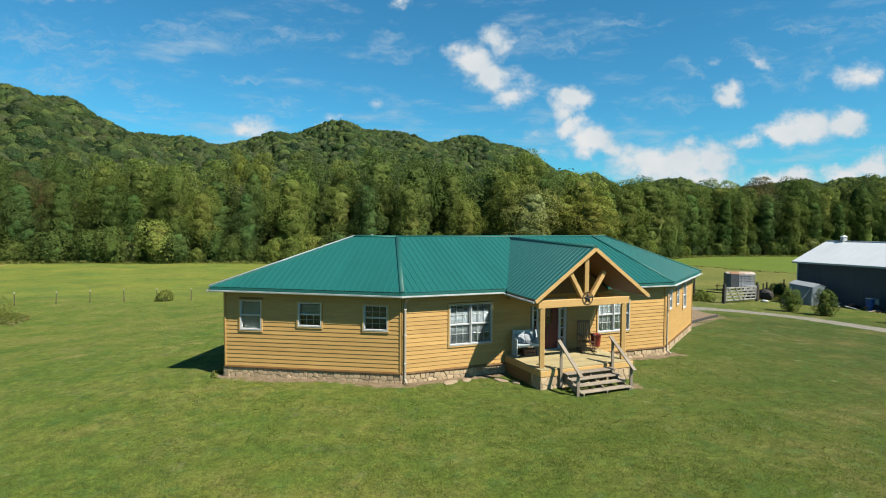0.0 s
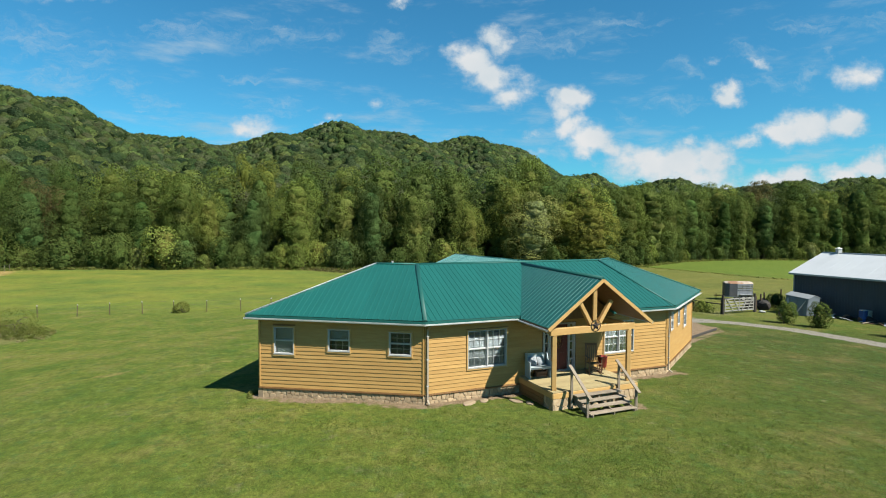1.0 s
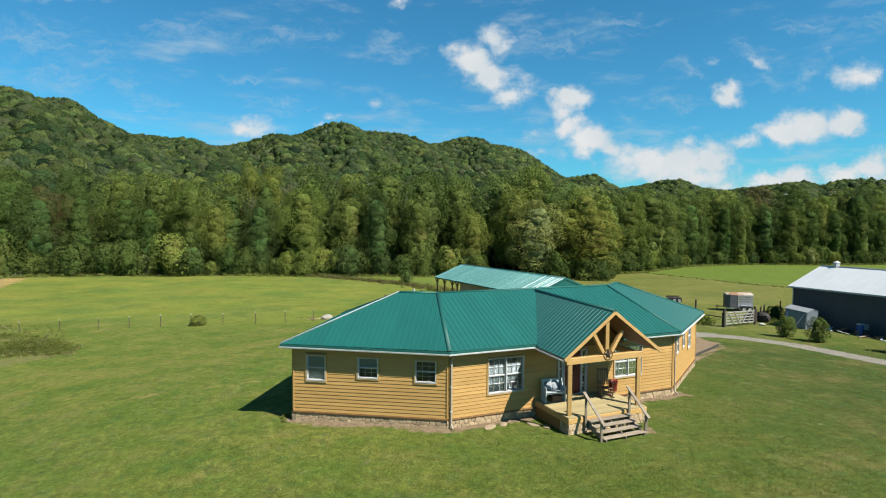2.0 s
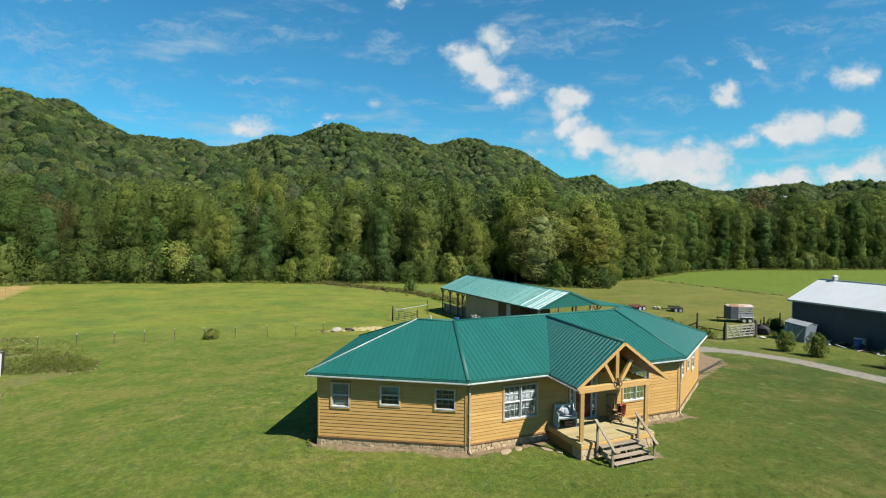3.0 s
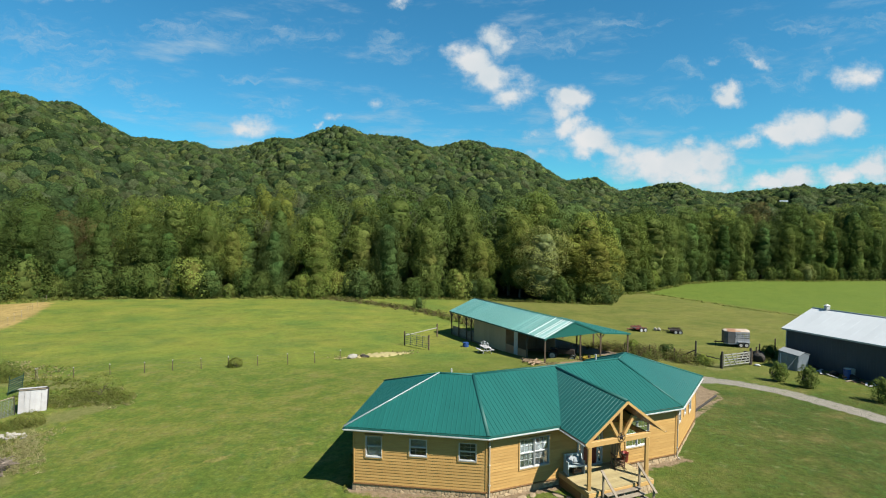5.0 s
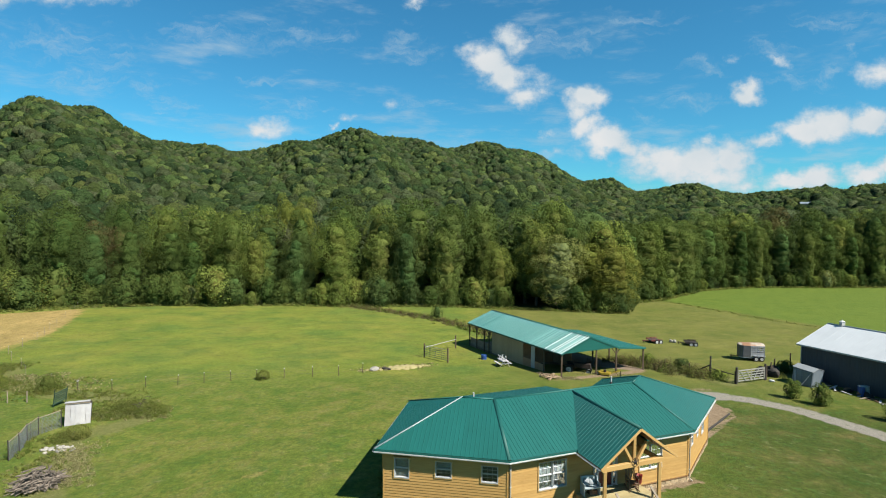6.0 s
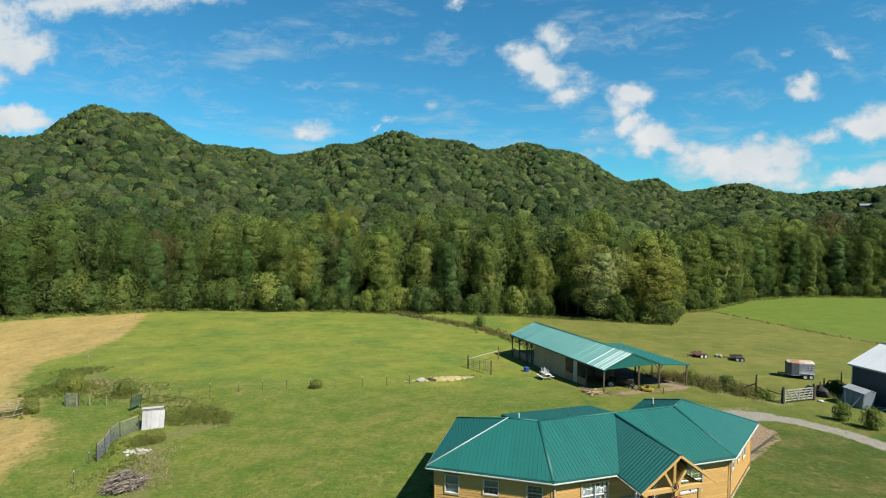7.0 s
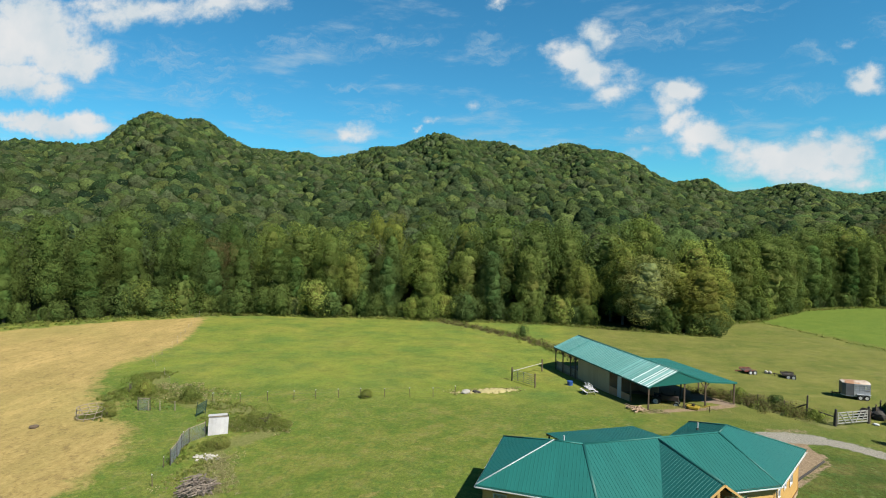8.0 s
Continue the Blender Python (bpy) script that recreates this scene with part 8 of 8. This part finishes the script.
def build_stock_trailer():
    m, at = ground_frame(32.7, 59.3, -6)
    t = thing("livestock_trailer", m, "old silver livestock trailer with rust on its rounded roof", "trailer")
    ln, w, z0, z1 = 1.15, 0.85, 0.50, 1.90
    n = 10
    fore = -0.45
    plan = [(-1.55, -w * 0.5), (-1.25, -w * 0.85), (fore, -w), (ln, -w), (ln, w), (fore, w), (-1.25, w * 0.85), (-1.55, w * 0.5)]
    steel = surface("dull grey trailer steel", (0.105, 0.108, 0.118), (0.070, 0.072, 0.080), 2.0, 18.0, 0.5, 0.2, 0.1)
    Geo().slab([at(x, y, z0) for x, y in plan], (0, 0, -0.12)).make("floor", ALU, t)
    for (ax, ay), (bx, by) in zip(plan, plan[1:] + plan[:1]):
        nose = min(ax, bx) < fore - 0.01
        d = Vector((bx - ax, by - ay)).normalized()
        nose_mat = steel if nose else ALU
        off = (at(d.y * 0.02, -d.x * 0.02, 0) - at(0, 0, 0))
        rows = ((z0, z0 + 0.60), (z0 + 0.70, z0 + 0.84), (z0 + 0.95, z0 + 1.09), (z0 + 1.20, z1)) if not nose else ((z0, z1),)
        for a, b in rows:
            Geo().slab([at(ax, ay, a), at(bx, by, a), at(bx, by, b), at(ax, ay, b)], off).make("side_panel", nose_mat, t)
    for k in range(7):
        x = fore + (ln - fore) * k / 6
        for s in (-1, 1):
            Geo().beam(at(x, s * (w + 0.015), z0 - 0.1), at(x, s * (w + 0.015), z1), 0.05, 0.04, 0.006).make("rib", ALU, t)
    g = Geo()
    verts, faces = [], []
    xs = [-1.6, -1.25, fore, ln + 0.05]
    for x in xs:
        ww = w * (0.55 if x < -1.5 else 0.9 if x < -1.0 else 1.03)
        for k in range(n + 1):
            a = math.pi * k / n
            verts.append(at(x, -ww * math.cos(a), z1 + (0.22 * math.sin(a)) * (0.5 if x < -1.5 else 1)))
    for i in range(len(xs) - 1):
        for k in range(n):
            faces.append((i * (n + 1) + k, (i + 1) * (n + 1) + k, (i + 1) * (n + 1) + k + 1, i * (n + 1) + k + 1))
    faces += [tuple(range(n + 1)), tuple(range(3 * (n + 1), 4 * (n + 1)))[::-1]]
    g.add(verts, faces).make("roof", surface("white roof streaked with rust", (0.359, 0.324, 0.277), (0.277, 0.231, 0.185), 1.5, 12.0, 0.7, 0.1, 0.1, stain=(0.175, 0.090, 0.048), stain_at=0.42), t, "white roof streaked with rust")
    for x in (0.15, 0.80):
        for s in (-1, 1):
            wheel(t, at, x, s * (w + 0.10), 0.31, 0.31, 0.2)
    for s in (-1, 1):
        Geo().beam(at(-0.25, s * (w + 0.10), 0.70), at(1.2, s * (w + 0.10), 0.70), 0.24, 0.04, 0.015).make("fender", ALU, t)
    Geo().beam(at(-1.5, 0, 0.5), at(-2.6, 0, 0.5), 0.1, 0.1, 0.012).make("tongue", BLACKMETAL, t)
    Geo().beam(at(-2.4, 0, -0.02), at(-2.4, 0, 0.7), 0.07, 0.07, 0.01).make("jack", BLACKMETAL, t)


def build_flatbed(x, y, turn, material, label, length=0.85):
    m, at = ground_frame(x, y, turn)
    m = m @ Matrix.Diagonal((0.9, 0.9, 0.72, 1))

    def at(a, b, c):
        return m @ Vector((a, b, c))

    t = thing("flatbed_trailer", m, label, "trailer", "flatbed trailers")
    for k in range(6):
        yy = -0.7 + k * 0.28
        Geo().beam(at(-length, yy, 0.55), at(length, yy, 0.55), 0.26, 0.05, 0.008).make("plank", DARKWOOD, t)
    for s in (-1, 1):
        Geo().beam(at(-length - 0.05, s * 0.86, 0.6), at(length + 0.05, s * 0.86, 0.6), 0.06, 0.22, 0.01).make("side_rail", material, t)
        Geo().beam(at(-length - 0.05, s * 0.86, 0.88), at(length + 0.05, s * 0.86, 0.88), 0.04, 0.05, 0.008).make("top_rail", material, t)
        for k in range(4):
            xx = -length + 2 * length * k / 3
            Geo().beam(at(xx, s * 0.86, 0.7), at(xx, s * 0.86, 0.87), 0.04, 0.04, 0.005).make("stake", material, t)
        for xx in (-0.05, 0.6):
            wheel(t, at, xx, s * 1.02, 0.33, 0.33, 0.2)
    Geo().beam(at(-length - 0.05, 0, 0.45), at(-length - 1.1, 0, 0.45), 0.1, 0.1, 0.01).make("tongue", material, t)
    Geo().beam(at(-length - 0.9, 0, -0.02), at(-length - 0.9, 0, 0.6), 0.06, 0.06, 0.01).make("jack", BLACKMETAL, t)


def build_tractor():
    p = bp(2.2, 4.2, BARN["floor"] + 0.05)
    m, at = frame_at(p.x, p.y, p.z, 160)
    t = thing("tractor", m, "old dark tractor with pale wheel rims parked in the barn", "tractor")
    Geo().beam(at(-1.3, 0, 0.85), at(0.5, 0, 0.85), 0.5, 0.55, 0.05).make("hood", BLACKMETAL, t)
    Geo().beam(at(0.4, 0, 0.6), at(1.3, 0, 0.6), 0.45, 0.4, 0.03).make("gearbox", BLACKMETAL, t)
    Geo().beam(at(0.9, 0, 1.05), at(1.3, 0, 1.05), 0.5, 0.1, 0.03).make("seat", TYRE, t)
    Geo().tube(at(0.3, 0, 1.1), at(0.55, 0, 1.35), 0.03, 8).make("steering_column", BLACKMETAL, t)
    Geo().tube(at(-0.9, 0, 1.1), at(-0.9, 0, 1.75), 0.04, 8).make("exhaust", BLACKMETAL, t)
    for s in (-1, 1):
        wheel(t, at, 1.0, s * 0.70, 0.46, 0.46, 0.28)
        wheel(t, at, -1.1, s * 0.58, 0.30, 0.30, 0.18)
        Geo().beam(at(0.55, s * 0.70, 0.97), at(1.45, s * 0.70, 0.97), 0.32, 0.04, 0.012).make("mudguard", BLACKMETAL, t)
    q = bp(-0.4, 5.6, 0)
    z = float(land(q.x, q.y))
    m, at = frame_at(q.x, q.y, z, 150)
    k = thing("mower_deck", m, "yellow rotary mower deck lying at the barn's front", "mower")
    Geo().slab([at(a, b, 0.34) for a, b in ((-0.6, -0.4), (0.35, -0.55), (0.65, -0.25), (0.65, 0.3), (0.3, 0.55), (-0.6, 0.4))], (0, 0, -0.20)).make("deck", YELLOW, k)
    for s in (-1, 1):
        Geo().beam(at(-0.8, s * 0.45, 0.4), at(-1.7, 0, 0.75), 0.07, 0.07, 0.008).make("hitch_arm", YELLOW, k)
        wheel(k, at, 0.72, s * 0.25, 0.16, 0.16, 0.08)
    Geo().tube(at(0, 0, 0.33), at(0, 0, 0.6), 0.16, 10).make("gear_case", BLACKMETAL, k)
    Geo().tube(at(-1.66, 0, -0.02), at(-1.66, 0, 0.72), 0.035, 8).make("prop_leg", BLACKMETAL, k)


build_stock_trailer()
build_flatbed(24.3, 69.4, 8, surface("red trailer paint", (0.125, 0.026, 0.017), (0.072, 0.014, 0.011), 3.0, 20.0, 0.6), "low red flatbed trailer parked in the meadow")
build_flatbed(28.9, 68.0, -14, BLACKMETAL, "low black flatbed trailer parked in the meadow")
build_tractor()
for k, (x, y) in enumerate(((26.8, 69.6), (27.2, 69.4))):
    boulder("feed_sack", x, y, (0.30, 0.22, 0.24), PALEROCK, "pale sack lying between the trailers", "sack", "pale sacks", 60 + k, 0.05)


# ---- small shed, barrels and scrap ----
def build_toolshed():
    m, at = ground_frame(32.4, 48.2, -64)
    m = m @ pose(0, 0, 0, 0, 5, 0)

    def at(a, b, c):
        return m @ Vector((a, b, c))

    s = thing("tool_shed", m, "small grey-blue metal tool shed with a crooked roof", "shed")
    w, d, h = 1.0, 0.85, 1.68
    for y, nm in ((-d, "front_wall"), (d, "back_wall")):
        Geo().slab([at(-w, y, -0.15), at(w, y, -0.15), at(w, y, h), at(-w, y, h)], at(0, 0.03, 0) - at(0, 0, 0)).make(nm, SHEDTIN, s)
    for x in (-w, w):
        Geo().slab([at(x, -d + 0.03, -0.15), at(x, d, -0.15), at(x, d, h), at(x, 0, h + 0.24), at(x, -d + 0.03, h)], at(0.03, 0, 0) - at(0, 0, 0)).make("end_wall", SHEDTIN, s)
    roofing = surface("pale stained shed roof", (0.200, 0.212, 0.220), (0.130, 0.138, 0.146), 2.0, 16.0, 0.6, 0.1)
    for sg in (-1, 1):
        Geo().slab([at(-w - 0.07, 0, h + 0.29), at(w + 0.07, 0, h + 0.29), at(w + 0.07, sg * (d + 0.08), h + 0.02), at(-w - 0.07, sg * (d + 0.08), h + 0.02)], (0, 0, -0.04)).make("roof_sheet", roofing, s)
    for x in (-0.35, 0.32):
        Geo().beam(at(x, -d - 0.03, 0.02), at(x, -d - 0.03, h - 0.12), 0.60, 0.03, 0.006, at(0, 1, 0) - at(0, 0, 0)).make("door", SHEDTIN, s, "grey-blue tin door")
    for k in range(6):
        Geo().beam(at(-w + 0.15 + k * 0.46, -d - 0.008, 0.0), at(-w + 0.15 + k * 0.46, -d - 0.008, h - 0.05), 0.05, 0.012, 0.003).make("seam", SHEDTIN, s)
    for a, b in (((-0.25, -1.45, -0.05), (-0.75, -0.95, 1.45)), ((0.25, -1.5, -0.05), (0.85, -0.95, 1.50))):
        q = thing("leaning_pole", m @ pose(*a), "pale board leaning against the small shed", "board", "boards leaning on the shed")
        Geo().beam(at(*a), at(*b), 0.10, 0.04, 0.008).make("board", WHITEBOARD, q)


build_toolshed()


def drum(x, y, material, label, r=0.30, h=0.88, lid=None):
    m, at = ground_frame(x, y, 0)
    d = thing("drum", m, label, "barrel", "barrels")
    g = Geo()
    n = 16
    prof = [(r * 0.96, 0.0), (r, 0.03), (r * 0.97, 0.06), (r * 0.97, h * 0.32), (r * 1.02, h * 0.34), (r * 0.97, h * 0.36), (r * 0.97, h * 0.65), (r * 1.02, h * 0.67), (r * 0.97, h * 0.69), (r * 0.97, h - 0.05), (r, h - 0.02), (r * 0.94, h)]
    verts = [at(rr * math.cos(2 * math.pi * k / n), rr * math.sin(2 * math.pi * k / n), z) for rr, z in prof for k in range(n)]
    faces = [(a * n + k, a * n + (k + 1) % n, (a + 1) * n + (k + 1) % n, (a + 1) * n + k) for a in range(len(prof) - 1) for k in range(n)]
    faces += [tuple(range(n))[::-1], tuple(range((len(prof) - 1) * n, len(prof) * n))]
    g.add(verts, faces).make("body", material, d)
    if lid:
        Geo().tube(at(0, 0, h), at(0, 0, h + 0.05), r * 0.98, 16).make("lid", lid, d)
    return d


for s, k, mat, lid in ((6.8, -0.9, TARPBLUE, VINYL), (6.9, -0.4, GATEWOOD, None)):
    q = SHED_PLACE(s, k, 0)
    drum(q.x, q.y, mat, "blue plastic drum by the shed wall", 0.31, 0.95, lid)
for j, (s, k, turn, ln, mat) in enumerate(((4.2, -0.9, 20, 1.2, WHITEBOARD), (3.6, -1.1, -30, 0.9, GREYWOOD), (4.7, -1.4, 60, 0.8, WHITEBOARD), (7.6, -1.4, 10, 1.6, GREYWOOD), (8.2, -1.0, -15, 1.3, RUST), (2.8, -0.8, 40, 1.0, DARKWOOD), (9.4, -1.2, 5, 1.5, WHITEBOARD), (10.6, -0.9, -25, 1.2, GREYWOOD))):
    q = SHED_PLACE(s, k, 0)
    m, at = ground_frame(q.x, q.y, turn)
    b = thing("scrap_board", m, "loose board dumped along the shed wall", "board", "scrap by the shed")
    Geo().beam(at(-ln / 2, 0, 0.04), at(ln / 2, 0.05, 0.22), 0.18, 0.05, 0.008).make("board", mat, b)
for j in range(12):
    rr = random.Random(300 + j)
    q = SHED_PLACE(rr.uniform(1.5, 11), rr.uniform(-1.2, -0.2), 0)
    boulder("scrap_lump", q.x, q.y, (rr.uniform(0.2, 0.5), rr.uniform(0.2, 0.4), rr.uniform(0.15, 0.38)), rr.choice((BLACKMETAL, DARKWOOD, RUST, BLACKMETAL)), "dark lump of scrap by the shed wall", "scrap", "scrap by the shed", 400 + j, 0.15)
for j, (x, y) in enumerate(((29.4, 51.2), (30.0, 52.0), (30.6, 51.0), (31.4, 52.4))):
    boulder("scrap_lump", x, y, (0.7, 0.5, 0.55), (DARKWOOD, BLACKMETAL)[j % 2], "dark heap of scrap behind the small shed", "scrap", "scrap behind the small shed", 500 + j, 0.15)
for j in range(16):
    rr = random.Random(700 + j)
    q = SHED_PLACE(rr.uniform(4.6, 12.5), rr.uniform(-1.9, -0.5), 0)
    m, at = ground_frame(q.x, q.y, rr.uniform(0, 180))
    ln = rr.uniform(0.35, 1.1)
    b = thing("scrap_board", m, "broken board strewn by the shed wall", "board", "scrap by the shed")
    Geo().beam(at(-ln / 2, 0, 0.03), at(ln / 2, 0.04, rr.uniform(0.05, 0.30)), rr.uniform(0.08, 0.2), 0.04, 0.006).make("board", rr.choice((WHITEBOARD, GREYWOOD, WHITEBOARD, RUST, DARKWOOD)), b)
boulder("white_sack", 29.3, 49.0, (0.34, 0.20, 0.12), VINYL, "white sack lying beside the gate", "sack", seed=9, sink=0.1)


# ---- picnic table and blue barrel by the barn ----
def build_table():
    m, at = ground_frame(1.3, 53.9, -70)
    t = thing("picnic_table", m, "weathered pale picnic table on the grass by the barn", "table")
    for k in range(4):
        Geo().beam(at(-0.85, -0.3 + k * 0.2, 0.74), at(0.85, -0.3 + k * 0.2, 0.74), 0.185, 0.04, 0.006).make("top_plank", WHITEBOARD, t)
    for s in (-1, 1):
        Geo().beam(at(-0.85, s * 0.68, 0.44), at(0.85, s * 0.68, 0.44), 0.22, 0.04, 0.006).make("bench_plank", WHITEBOARD, t)
        for e in (-1, 1):
            Geo().beam(at(e * 0.6, s * 0.62, -0.05), at(e * 0.6, s * 0.22, 0.72), 0.09, 0.04, 0.006).make("leg", WHITEBOARD, t)
        Geo().beam(at(s * 0.6, -0.75, 0.41), at(s * 0.6, 0.75, 0.41), 0.04, 0.09, 0.006).make("cross_beam", WHITEBOARD, t)
    for x in (-0.48, 0.42):
        q = thing("folding_stool", m @ pose(x, 0, 0.76), "white folding stool set on the picnic table", "stool", "stools on the table")
        for s in (-1, 1):
            Geo().beam(at(x - 0.26, s * 0.16, 0.78), at(x + 0.26, s * 0.16, 1.22), 0.05, 0.06, 0.006).make("leg", VINYL, q)
            Geo().beam(at(x + 0.26, s * 0.21, 0.78), at(x - 0.26, s * 0.21, 1.22), 0.05, 0.06, 0.006).make("leg", VINYL, q)
        Geo().beam(at(x, -0.21, 1.0), at(x, 0.21, 1.0), 0.03, 0.03, 0.004).make("pivot", VINYL, q)


build_table()
drum(-0.7, 57.8, TARPBLUE, "short blue plastic drum beside the barn", 0.36, 0.55)


# ---- house on the far hill ----
def build_hill_house():
    x, y = 299.2, 472.5
    z = float(land(x, y)) + 9.0
    m, at = frame_at(x, y, z, -20)
    h = thing("hill_house", m, "distant pale house among the trees on the hill", "house")
    Geo().beam(at(-3.8, 0, 1.4), at(3.8, 0, 1.4), 5.0, 2.8, 0.05).make("walls", SHEDTIN, h)
    # pillar added to carry the raised house down to the slope
    Geo().beam(at(-3.7, 0, -6.0), at(3.7, 0, -6.0), 4.8, 11.9, 0.05).make("basement", DARKWOOD, h)
    for s in (-1, 1):
        Geo().slab([at(-4.3, 0, 4.2), at(4.3, 0, 4.2), at(4.3, s * 3.0, 2.6), at(-4.3, s * 3.0, 2.6)], (0, 0, -0.2)).make("roof", SHEDTIN, h)
    for k in range(3):
        Geo().beam(at(-2.4 + k * 2.4, -2.5, 0.8), at(-2.4 + k * 2.4, -2.5, 2.0), 1.2, 0.1, 0.02, at(0, 1, 0) - at(0, 0, 0)).make("window", DARKROOM, h)


build_hill_house()
